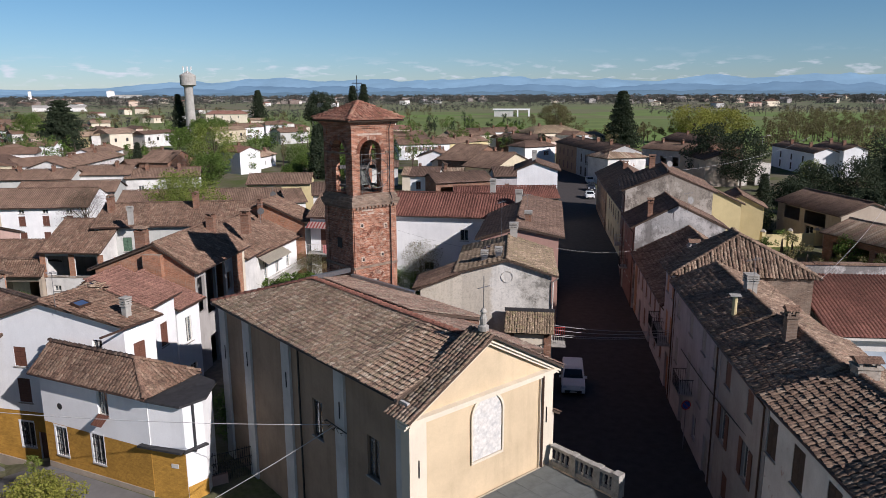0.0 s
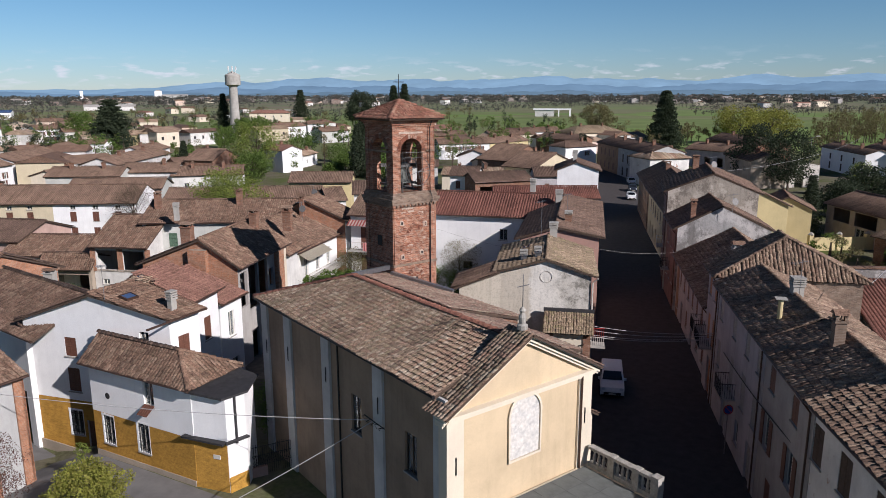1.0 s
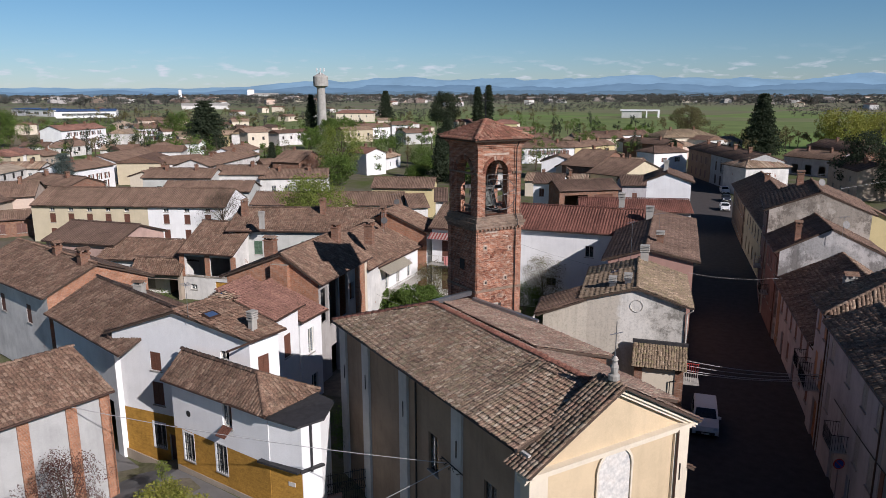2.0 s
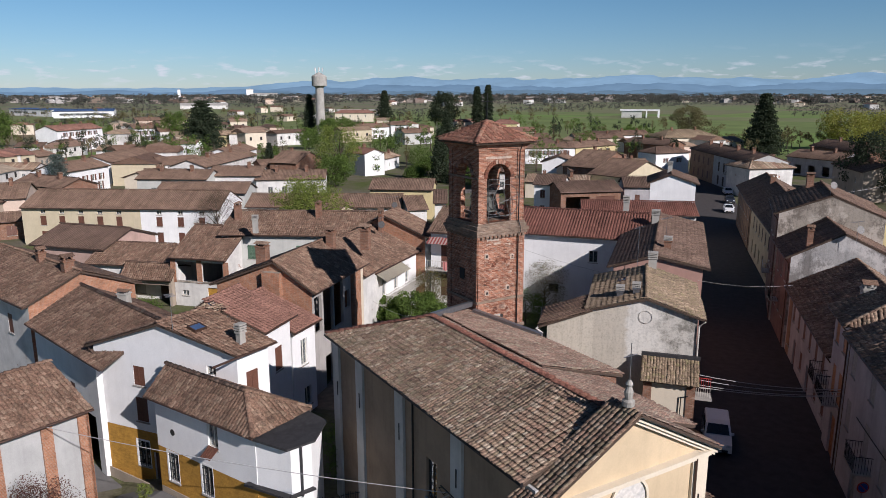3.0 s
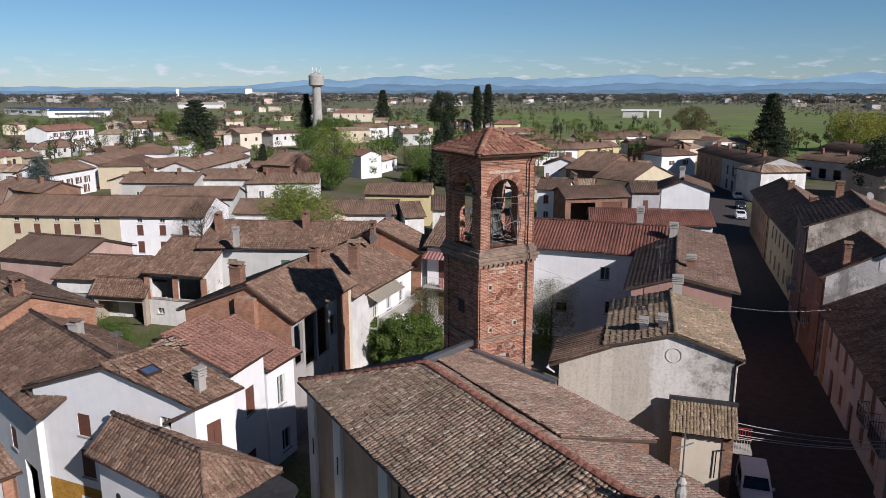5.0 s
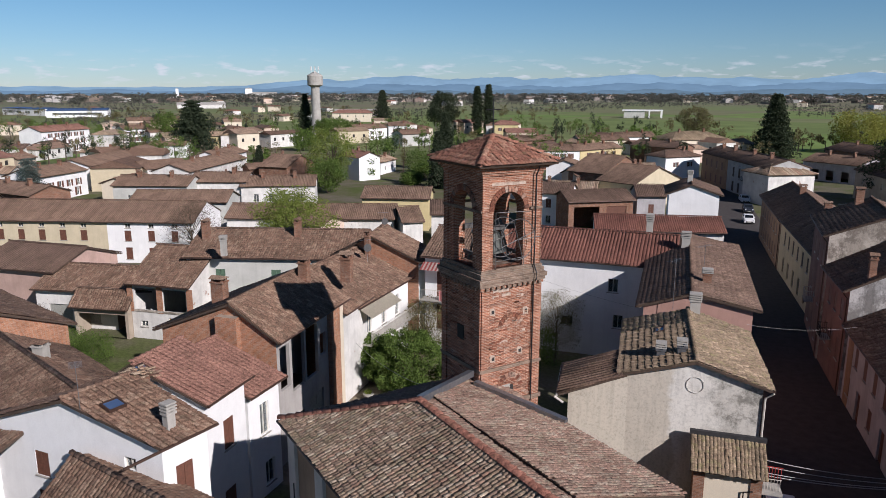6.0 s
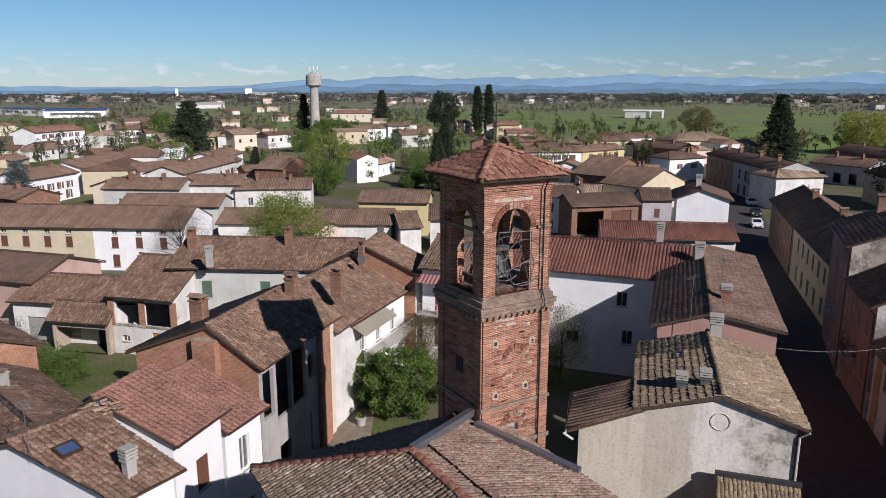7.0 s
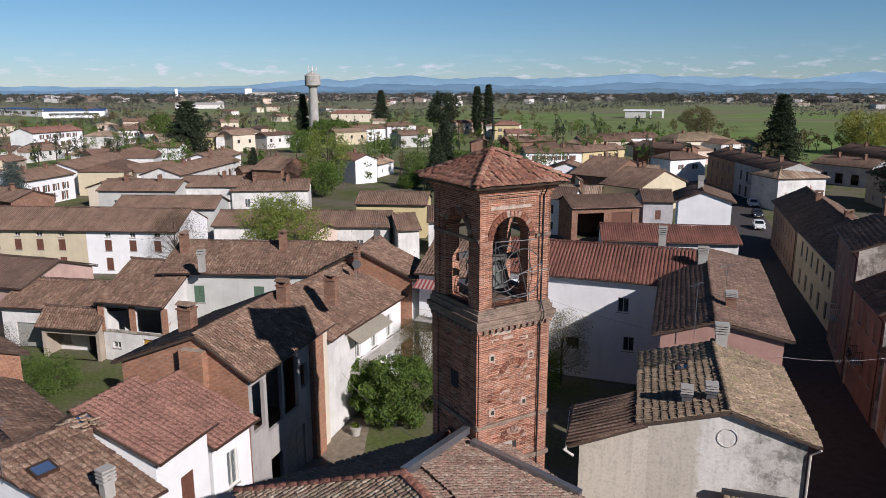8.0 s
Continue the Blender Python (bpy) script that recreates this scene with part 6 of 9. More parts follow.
bx(h, "pilaster", (3.2, 4.16, 3.5, 3.62, -1.7, 6.0), M_BRICKORANGE, "brick pilaster")
# long house, buff and white halves under one roof line
for off, l_, wl_, lab in ((-6.3, 19.0, M_BUFF, "long buff house with brown shutters"), (9.5, 12.6, M_WHITE, "white house with brown shutters in a long row")):
    c_, s_ = math.cos(radians(-72.8)), math.sin(radians(-72.8))
    house(lab, -88.05 - s_ * off, 92.1 + c_ * off, -72.8, 10.4, l_, 5.9, 8.1, 0, 0, wl_, M_TILE_BROWN, pitch=0.28, show=0, detail=1, verge=0.0,
          wins={"E": wrow(5 if l_ > 15 else 3, 3.1, 0.95, 1.5, "closed") + wrow(5 if l_ > 15 else 3, 4.95, 0.8, 0.6, "win") + wrow(5 if l_ > 15 else 3, 0.5, 0.95, 1.7, "closed")})
house("white gabled house at the street corner", -7.89, 121.2, 5, 7.45, 8.9, 9.8, 11.2, -0.29, 0, M_WHITE, M_TILE_DARK, pitch=0.3, show=0)

# ---- row of houses along the other side of the street ----
def row(label, p0, p1, he, hr, half, wall, wins, tiles=None, back=3.4, walls=None, detail=2, **kw):
    """A house of the row, from the near end p0 of its street eave to the far end p1; half is the width of its street slope."""
    dx, dy = p1[0] - p0[0], p1[1] - p0[1]
    l_ = math.hypot(dx, dy)
    w_ = half + back
    cx, cy = (p0[0] + p1[0]) / 2 + dy / l_ * w_ / 2, (p0[1] + p1[1]) / 2 - dx / l_ * w_ / 2
    top = house(label, cx, cy, math.degrees(math.atan2(-dx, dy)), w_, l_, he, hr, half - w_ / 2, 0, wall, tiles or M_TILE_ROW, walls=walls, detail=detail, verge=0.03,
                 wins={"W": wins}, group="street row", rough=1.5, **kw)
    xg, yg = -w_ / 2, -l_ / 2 + 0.35
    pipe(top, [(xg - 0.05, yg, he - 0.1), (xg + 0.36, yg, he - 0.65), (xg + 0.36, yg, 0.1)], 0.05, M_COPPER)
    return top


row("white row house with an old tile roof", (10.5, 16.5), (8.14, 31.3), 9.28, 10.6, 3.6, M_WHITE2, [(0.03, 6.6, 1.0, 1.75, "closed"), (0.2, 6.6, 1.0, 1.75, "closed"), (0.39, 6.6, 1.0, 1.75, "closed"), (0.6, 6.6, 1.0, 1.75, "closed"), (0.15, 3.0, 1.0, 1.8, "closed"), (0.5, 3.0, 1.0, 1.8, "closed")], singles=lambda p: -p[1], shut=M_WOOD_DK)
hB = row("beige row house with brown shutters", (8.13, 31.35), (7.45, 39.05), 9.2, 10.6, 3.4, M_DUN, [(0.2, 7.0, 0.9, 1.35, "closed"), (0.68, 7.0, 0.9, 1.35, "closed"), (0.17, 3.7, 1.0, 1.9, "half"), (0.68, 3.7, 1.0, 1.9, "half"), (0.84, 0.0, 2.1, 2.9, "door"), (0.3, 0.9, 0.9, 1.5, "closed")], shut=M_WOOD)
hC = row("lilac-white row house with a balcony", (7.45, 39.1), (6.45, 51.1), 9.2, 10.55, 3.0, M_LILAC, [(0.1, 6.9, 0.9, 1.5, "closed"), (0.42, 6.9, 0.9, 1.5, "closed"), (0.7, 6.9, 0.9, 1.5, "closed"), (0.92, 6.9, 0.8, 1.4, "closed"), (0.1, 3.6, 0.9, 1.8, "closed"), (0.42, 3.6, 0.9, 2.0, "closed"), (0.68, 3.5, 0.9, 2.2, "closed"), (0.9, 3.6, 0.9, 1.9, "closed"), (0.3, 0.0, 1.1, 2.4, "door"), (0.62, 0.9, 0.9, 1.5, "win"), (0.86, 0.0, 1.1, 2.4, "door")], shut=M_GREY_SH)
h2 = row("lilac-white row house with a raised tile roof", (6.45, 51.15), (6.2, 55.7), 9.6, 12.1, 5.0, M_LILAC, [(0.25, 7.4, 0.9, 1.5, "closed"), (0.75, 7.4, 0.9, 1.5, "closed"), (0.3, 3.9, 0.9, 2.1, "closed"), (0.72, 3.9, 0.9, 2.1, "closed"), (0.55, 0.0, 1.5, 2.9, "door")], back=5.0, hip=(2.4, 0), walls={"S": M_CORNICE, "E": M_BRICKHOUSE}, shut=M_WOOD_OR)
h3 = row("lilac-white row house with a mossy roof and a faded orange end", (6.45, 55.75), (5.2, 74.5), 6.0, 8.85, 5.5, M_LILAC, wrow(6, 3.6, 0.85, 1.55, "closed") + [(0.09, 0.9, 0.9, 1.5, "closed"), (0.25, 0.0, 1.1, 2.3, "door"), (0.42, 0.9, 0.9, 1.5, "closed"), (0.58, 0.0, 1.1, 2.3, "door"), (0.75, 0.9, 0.9, 1.5, "closed"), (0.9, 0.9, 0.9, 1.5, "closed")], back=4.6, shut=M_WOOD)


bx(h3, "end_wall", (-4.63, -4.605, 7.35, 8.75, 0, 6.2), M_ORANGEWALL, "faded orange rendered end of the wall")


def balcony(parent, x, y, z, l_, d_=0.9, material=None):
    bal = bx(parent, "balcony", (x - d_, x, y - l_ / 2, y + l_ / 2, z, z + 0.12), M_CONC)
    railing(bal, [(x, y - l_ / 2, z + 0.12), (x - d_ + 0.03, y - l_ / 2, z + 0.12), (x - d_ + 0.03, y + l_ / 2, z + 0.12), (x, y + l_ / 2, z + 0.12)], 0.95, material)


balcony(hC, -2.75, 0.4, 3.35, 2.0)
balcony(h2, -4.56, 0.4, 3.75, 2.6)
balcony(h3, -4.62, -7.2, 3.45, 1.8)
h4 = row("grey stucco row house with a stained gable", (5.0, 74.6), (4.45, 83.0), 8.6, 11.1, 4.6, M_GABLEGREY, wrow(3, 5.9, 0.9, 1.6, "closed") + wrow(3, 2.4, 0.9, 1.8, "closed"), M_TILE_DARK, back=5.2, walls={"W": M_REDWALL}, pitch=0.27, show=0.42)
h5 = row("tall row house with a rough stone gable", (4.3, 83.1), (4.5, 95.0), 11.3, 13.4, 5.1, M_PEELSTONE, wrow(3, 8.0, 0.9, 1.6, "closed") + wrow(3, 4.4, 0.9, 1.8, "closed") + wrow(3, 1.0, 0.9, 1.8, "closed"), M_TILE_DARK, back=5.2, walls={"W": M_REDWALL}, pitch=0.27, show=0.42)
balcony(h4, -4.55, 0.5, 3.3, 1.6, 0.8, M_IRON)
balcony(h5, -4.7, 1.0, 3.6, 2.0, 0.8, M_FRAME)
row("cream row house with dark shutters", (5.0, 95.1), (3.3, 118.0), 7.05, 9.5, 4.3, M_CREAM, wrow(6, 4.2, 0.95, 1.7, "closed") + wrow(5, 0.6, 1.1, 2.0, "door"), M_TILE_DARK, back=4.5, pitch=0.3, show=0.45, detail=1, shut=M_WOOD_DK)
row("orange row house with brown shutters", (3.25, 118.05), (1.95, 141.0), 7.05, 9.4, 4.6, M_ORANGEWALL, wrow(7, 4.2, 0.9, 1.6, "closed") + wrow(7, 0.9, 0.9, 1.8, "closed"), M_TILE_DARK, back=4.6, pitch=0.3, show=0.45, detail=1)
h = tagged(new("outbuilding"), "low building with a red ribbed roof against a grey wall", "outbuilding")
h.matrix_world = pose(14.9, 57.2, 0, 0, 0, 6)
slope(h, [(0.9, -8.0, 6.3), (17.0, -8.0, 6.3), (17.0, 0.0, 8.6), (0.9, 0.0, 8.6)], M_TILE_RED, 0.26, 0, 0.1, 0.0)
bx(h, "back_wall", (0.9, 17.3, 0.02, 0.4, 0, 9.3), M_GABLEGREY, "stained grey back wall")
for k in range(9):
    bx(h, "coping_tile", (0.9 + k * 1.82, 2.68 + k * 1.82, -0.08, 0.5, 9.3, 9.4 + 0.03 * (k % 3)), M_TILE_BROWN)
bx(h, "front_wall", (1.1, 16.8, -7.6, -7.3, 0, 6.2), M_WHITE2, "worn white front wall")
bx(h, "gutter", (0.9, 17.0, -8.16, -8.03, 6.1, 6.24), M_FRAME, "pale gutter")
cn = tagged(new("canopy"), "pale glazed canopy in the yard behind the row", "canopy")
cn.matrix_world = h.matrix_world @ pose(0, 0, 0)
for k in range(5):
    x0 = 2.0 + 2.3 * k
    b_ = bmesh.new()
    box(b_, x0 + 0.05, x0 + 2.22, 0, 3.4, 0, 0.03, Matrix.Translation((0, -11.7, 4.9)) @ Matrix.Rotation(radians(9), 4, 'X'))
    part("glass_panel", b_, M_CANOPY, cn)
for k in range(6):
    x0 = 2.0 + 2.3 * k
    b_ = bmesh.new()
    box(b_, x0 - 0.05, x0 + 0.05, 0, 3.4, -0.04, 0.06, Matrix.Translation((0, -11.7, 4.9)) @ Matrix.Rotation(radians(9), 4, 'X'))
    part("rafter", b_, M_FRAME, cn)
    bx(cn, "post", (x0 - 0.05, x0 + 0.05, -11.6, -11.5, 0, 4.88), M_FRAME)
house("yellow house with a ribbed tile roof", 16.5, 109, 6, 9.0, 14, 7.2, 9.4, 0, 0, M_YELLOW, M_TILE_BROWN, pitch=0.35, show=0, wins={"E": wrow(2, 4.0, 0.9, 1.4, "win")})
house("small yellow gabled house", 24.0, 119, -5, 7.5, 9, 5.0, 6.9, 0, 0, M_YELLOW, M_TILE_BROWN, pitch=0.35, show=0)

# ---- houses further off ----
house("white farmhouse with a red tile roof and shuttered windows", -248.83, 224.28, 7.4, 11.00, 26.06, 8.4, 10.38, wall=M_WHITE, tiles=M_TILE_SALMON, pitch=0.36, show=0, detail=0, wins={"E": wrow(6, 6.0, 1.1, 1.6) + wrow(6, 3.2, 1.1, 1.6) + wrow(5, 0.3, 1.2, 2.1)})
house("white villa with a balcony and brown roof", -263.14, 280.24, -23.1, 10.00, 14.36, 6.0, 7.80, wall=M_WHITE, tiles=M_TILE_BROWN, pitch=0.36, show=0, detail=0, wins={"E": wrow(4, 3.3, 1.1, 1.6) + wrow(5, 0.4, 1.2, 2.0)})
house("long pinkish house with a brown tile roof", -329.23, 363.43, -35.3, 10.00, 30.70, 6.0, 7.80, wall=M_PEACH, tiles=M_TILE_BROWN, pitch=0.36, show=0, detail=0, wins={"E": wrow(8, 3.4, 1.0, 1.4)})
house("white factory hall with bands of windows", -632.98, 538.41, -102.9, 30.00, 81.75, 6.5, 7.40, wall=M_WHITE, tiles=M_SOLAR, pitch=0.36, show=0, detail=0, wins={"E": wrow(4, 2.2, 9.0, 2.2, 'win')}, category='factory', name='factory_hall')
house("white factory hall with solar panels on the roof", -556.10, 517.48, -48.1, 40.00, 50.38, 6.0, 7.80, wall=M_WHITE, tiles=M_SOLAR, pitch=0.36, show=0, detail=0, wins={"E": wrow(5, 2.2, 8.0, 2.0, 'win')}, category='factory', name='factory_hall')
house("long white house with shuttered windows and brown roof", -160.60, 166.32, 22.5, 9.50, 50.19, 5.6, 7.31, wall=M_WHITE, tiles=M_TILE_BROWN, pitch=0.36, show=0, detail=0, wins={"E": wrow(8, 2.9, 0.9, 1.3) + wrow(6, 0.5, 0.9, 1.4)})
house("white house with a porch and brown tile roof", -144.63, 131.05, 11.1, 9.50, 15.68, 5.6, 7.31, wall=M_WHITE, tiles=M_TILE_BROWN, pitch=0.29, show=0, detail=0, wins={"E": wrow(4, 2.6, 1.0, 1.5) + wrow(3, 0.3, 1.0, 1.9)})
house("small white gabled outbuilding with a brown roof", -130.30, 160.79, 4.2, 9.79, 10.00, 4.6, 6.36, wall=M_WHITE, tiles=M_TILE_BROWN, pitch=0.36, show=0, detail=0)
house("brown roofed house with white and brown walls", -129.51, 164.96, 15.5, 10.00, 37.00, 5.0, 6.80, wall=M_WHITE2, tiles=M_TILE_BROWN, pitch=0.36, show=0, detail=0, wins={"E": wrow(4, 1.2, 1.4, 2.2, 'closed')})
house("low grey walled barn with an old tile roof", -108.59, 126.10, -72.6, 9.00, 15.39, 5.6, 7.22, wall=M_GREY, tiles=M_TILE_BROWN, pitch=0.29, show=0, detail=0, wins={"E": wrow(3, 2.6, 1.2, 1.2, 'win')})
house("old barn with a brown tile roof", -91.06, 113.27, -69.1, 8.50, 16.96, 5.2, 6.73, wall=M_GREY, tiles=M_TILE_BROWN, pitch=0.29, show=0, detail=1)
house("pale barn with an old tile roof", -99.34, 134.43, -69.2, 9.00, 11.71, 5.8, 7.42, wall=M_WHITE2, tiles=M_TILE_BROWN, pitch=0.29, show=0, detail=0)
house("brown roofed farm shed", -121.97, 92.77, 16.3, 8.00, 12.48, 4.6, 6.04, wall=M_BEIGE, tiles=M_TILE_DARK, pitch=0.29, show=0, detail=1)
house("brown roofed farm shed with a brick end", -130.55, 113.88, -98.3, 9.00, 17.03, 4.6, 6.22, wall=M_BRICKHOUSE, tiles=M_TILE_BROWN, pitch=0.29, show=0, detail=0)
house("yellow house with a grey tile roof", -198.47, 261.24, -68.4, 9.00, 13.18, 5.4, 7.02, wall=M_YELLOW, tiles=M_TILE_OLD, pitch=0.36, show=0, detail=0, wins={"E": wrow(2, 3.0, 1.0, 1.2)})
house("yellow gabled house with a balcony", -201.61, 274.94, 74.3, 9.93, 11.00, 5.4, 7.19, wall=M_YELLOW, tiles=M_TILE_OLD, pitch=0.36, show=0, detail=0, wins={"S": wrow(2, 2.9, 1.0, 1.2) + [(0.5, 0.0, 2.4, 2.2, 'door')]})
house("red and white house with a brown roof", -141.55, 187.43, 16.3, 9.00, 21.67, 5.4, 7.02, wall=M_WHITE, tiles=M_TILE_BROWN, pitch=0.36, show=0, detail=0, wins={"E": wrow(3, 2.6, 1.2, 2.2, 'closed')})
house("small brick barn with a gable", -112.06, 177.22, 90.8, 14.75, 9.00, 4.4, 7.06, wall=M_BRICKHOUSE, tiles=M_TILE_BROWN, pitch=0.36, show=0, detail=0)
house("brick shed with a low tiled roof", -120.17, 175.80, -36.5, 7.00, 7.45, 3.4, 4.66, wall=M_BRICKHOUSE, tiles=M_TILE_BROWN, pitch=0.36, show=0, detail=0)
house("long white house with an even brown tile roof", -88.66, 138.71, -62.6, 9.00, 15.09, 5.0, 6.62, wall=M_WHITE2, tiles=M_TILE_BROWN, pitch=0.29, show=0, detail=0, wins={"E": wrow(4, 1.8, 1.0, 1.6, 'win')})
house("long low white barn with an old tile roof", -63.71, 110.87, -70.7, 9.00, 26.23, 4.6, 6.22, wall=M_WHITE2, tiles=M_TILE_BROWN, pitch=0.29, show=0, detail=1, wins={"E": wrow(6, 1.2, 1.0, 1.4, 'win')})
house("yellow walled house with a brown tile roof", -57.22, 128.44, -74.4, 8.50, 12.15, 5.6, 7.13, wall=M_YELLOW, tiles=M_TILE_BROWN, pitch=0.29, show=0, detail=1, wins={"E": wrow(3, 2.8, 1.0, 1.3, 'win')})
house("tall white gabled house with a red roof", -96.44, 189.09, 60.0, 7.55, 10.00, 6.2, 7.56, wall=M_WHITE, tiles=M_TILE_SALMON, pitch=0.36, show=0, detail=0)
house("small white house with a grey roof", -98.17, 204.20, 2.6, 7.00, 12.09, 3.6, 4.86, wall=M_WHITE, tiles=M_TILE_OLD, pitch=0.36, show=0, detail=0, wins={"E": wrow(2, 1.0, 0.9, 1.2, 'win')})
house("peach gabled cottage with a brown roof", -61.50, 106.20, 77.0, 6.00, 9.00, 4.4, 5.48, wall=M_PEACH, tiles=M_TILE_BROWN, pitch=0.25, show=0, detail=1)
house("low house with a ribbed tile roof", -48.95, 113.68, -55.2, 9.00, 3.60, 4.6, 6.22, wall=M_WHITE2, tiles=M_TILE_BROWN, pitch=0.25, show=0, detail=1)
house("low house with a dark tile roof", -45.74, 118.25, -68.8, 9.00, 2.47, 5.2, 6.82, wall=M_WHITE2, tiles=M_TILE_DARK, pitch=0.25, show=0, detail=1)
house("cream house with an orange hipped roof", -275.29, 519.95, -67.7, 14.00, 31.16, 6.6, 9.12, wall=M_CREAM_PALE, tiles=M_TILE_SALMON, pitch=0.36, show=0, detail=0, hip=(5, 5), wins={"E": wrow(4, 3.5, 1.0, 1.5, 'win')})
house("white house with a brown roof and solar panels", -167.66, 331.78, -20.1, 10.00, 20.75, 5.8, 7.60, wall=M_WHITE, tiles=M_TILE_BROWN, pitch=0.36, show=0, detail=0, wins={"E": wrow(3, 3.0, 1.1, 1.4) + wrow(3, 0.4, 1.1, 1.6)})
house("blue-white house with a brown roof", -161.25, 357.69, -68.2, 9.00, 11.48, 6.0, 7.62, wall=M_WHITE, tiles=M_TILE_BROWN, pitch=0.36, show=0, detail=0, wins={"E": wrow(2, 3.0, 1.0, 1.4)})
house("grey walled house with a brown roof", -132.42, 306.94, -35.6, 10.00, 14.77, 5.2, 7.00, wall=M_GREY, tiles=M_TILE_BROWN, pitch=0.36, show=0, detail=0)
house("long white row house with a brown roof", -55.56, 240.85, -62.1, 9.00, 18.18, 5.2, 6.82, wall=M_WHITE, tiles=M_TILE_BROWN, pitch=0.36, show=0, detail=0, wins={"E": wrow(6, 2.8, 1.0, 1.5)})
house("yellow row house with a brown roof", -43.93, 252.55, -30.4, 9.00, 21.20, 5.2, 6.82, wall=M_YELLOW, tiles=M_TILE_BROWN, pitch=0.36, show=0, detail=0, wins={"E": wrow(4, 2.8, 1.0, 1.5)})
house("pale house with a wide brown roof", -49.20, 303.73, -59.9, 10.00, 20.98, 4.8, 6.60, wall=M_CREAM_PALE, tiles=M_TILE_BROWN, pitch=0.36, show=0, detail=0)
house("pale house with a brown tile roof", -38.63, 322.71, -56.1, 10.00, 16.45, 5.2, 7.00, wall=M_WHITE, tiles=M_TILE_BROWN, pitch=0.36, show=0, detail=0)
house("brick barn with a brown roof", -76.72, 294.11, -50.6, 10.00, 20.34, 4.6, 6.40, wall=M_BRICKHOUSE, tiles=M_TILE_BROWN, pitch=0.36, show=0, detail=0)
house("small orange brick shed with a gable", -92.83, 286.16, 21.6, 9.57, 8.00, 4.0, 5.72, wall=M_BRICKHOUSE, tiles=M_TILE_SALMON, pitch=0.36, show=0, detail=0)
house("yellow villa with an orange hipped roof", -106.39, 366.24, -68.2, 11.00, 12.77, 7.2, 9.18, wall=M_YELLOW, tiles=M_TILE_SALMON, pitch=0.36, show=0, detail=0, hip=(4, 4), wins={"E": wrow(3, 4.0, 1.0, 1.6) + wrow(3, 0.6, 1.0, 1.8)})
house("large pale house with a wide hipped tile roof", -15.37, 296.27, -54.3, 15.00, 23.75, 6.4, 9.10, wall=M_CREAM_PALE, tiles=M_TILE_MOSS, pitch=0.36, show=0, detail=0, hip=(6, 6), wins={"E": wrow(3, 3.4, 1.1, 1.5, 'win')})
house("dark brick building with a low brown roof", -22.97, 265.54, -125.5, 10.00, 19.43, 5.6, 7.40, wall=M_BRICKHOUSE, tiles=M_TILE_DARK, pitch=0.36, show=0, detail=0)
house("white house with a hipped dark roof", -16.65, 224.69, -46.3, 9.00, 12.79, 6.0, 7.62, wall=M_WHITE, tiles=M_TILE_DARK, pitch=0.36, show=0, detail=0, hip=(3.5, 3.5), wins={"E": wrow(2, 3.2, 0.9, 1.3)})
house("faded red street house with brown shutters", -1.45, 211.84, -160.5, 10.00, 18.9, 7.6, 9.40, wall=M_ORANGEWALL, tiles=M_TILE_DARK, pitch=0.36, show=0, detail=0, verge=0.02, wins={"E": wrow(4, 4.4, 1.1, 1.9, "closed") + wrow(4, 0.8, 1.1, 2.0, "closed")})
sh = house("white street house with dark shutters and a balcony", 5.47, 192.33, -160.5, 10.00, 22.4, 7.6, 9.40, wall=M_GREYWALL, tiles=M_TILE_DARK, pitch=0.36, show=0, detail=0, verge=0.02, wins={"E": wrow(5, 3.7, 1.1, 2.3, "closed") + wrow(5, 6.3, 0.6, 0.5, "win") + wrow(5, 0.3, 1.2, 2.3, "closed")}, shut=M_WOOD_DK)
bb = bx(sh, "balcony", (4.56, 5.4, -1.6, 1.6, 3.45, 3.6), M_CONC)
railing(bb, [(5.37, -1.6, 3.6), (5.37, 1.6, 3.6)], 1.0, M_IRON, 0.2)
house("pale house with a hipped tile roof beside the street", 7.51, 182.99, -59.3, 10.00, 11.61, 6.6, 8.40, wall=M_WHITE2, tiles=M_TILE_OLD, pitch=0.29, show=0, detail=0, hip=(4, 4))
house("peach gabled house with a brown roof", -20.33, 171.44, 60.2, 16.85, 10.00, 5.2, 8.23, wall=M_BUFF, tiles=M_TILE_BROWN, pitch=0.29, show=0, detail=0)
house("brick gabled barn with a brown roof", -29.39, 187.21, 66.3, 19.13, 10.00, 5.4, 8.84, wall=M_BRICKHOUSE, tiles=M_TILE_BROWN, pitch=0.29, show=0, detail=0)
house("white gabled house with a dark roof edge", -41.22, 196.49, 6.4, 9.80, 10.00, 5.0, 6.76, wall=M_WHITE, tiles=M_TILE_BROWN, pitch=0.36, show=0, detail=0)
house("pink house with a flat brown roof", -35.10, 183.57, -49.9, 8.00, 6.53, 4.4, 5.84, wall=M_PEACH, tiles=M_TILE_BROWN, pitch=0.29, show=0, detail=0)
house("white house with brown shutters behind the barn", -31.15, 140.23, -87.5, 8.00, 5.98, 6.2, 7.64, wall=M_WHITE, tiles=M_TILE_DARK, pitch=0.29, show=0, detail=1, wins={"E": wrow(2, 3.6, 0.9, 1.5, 'closed') + wrow(2, 0.8, 0.9, 1.4, 'win')})
house("open fronted brick barn with a ribbed tile roof", -24.50, 137.72, -57.9, 8.00, 12.13, 5.6, 7.04, wall=M_BRICKHOUSE, tiles=M_TILE_DARK, pitch=0.29, show=0, detail=1, wins={"E": [(0.28, 0.6, 4.5, 4.0, 'hole'), (0.74, 0.6, 3.6, 4.0, 'door')]})
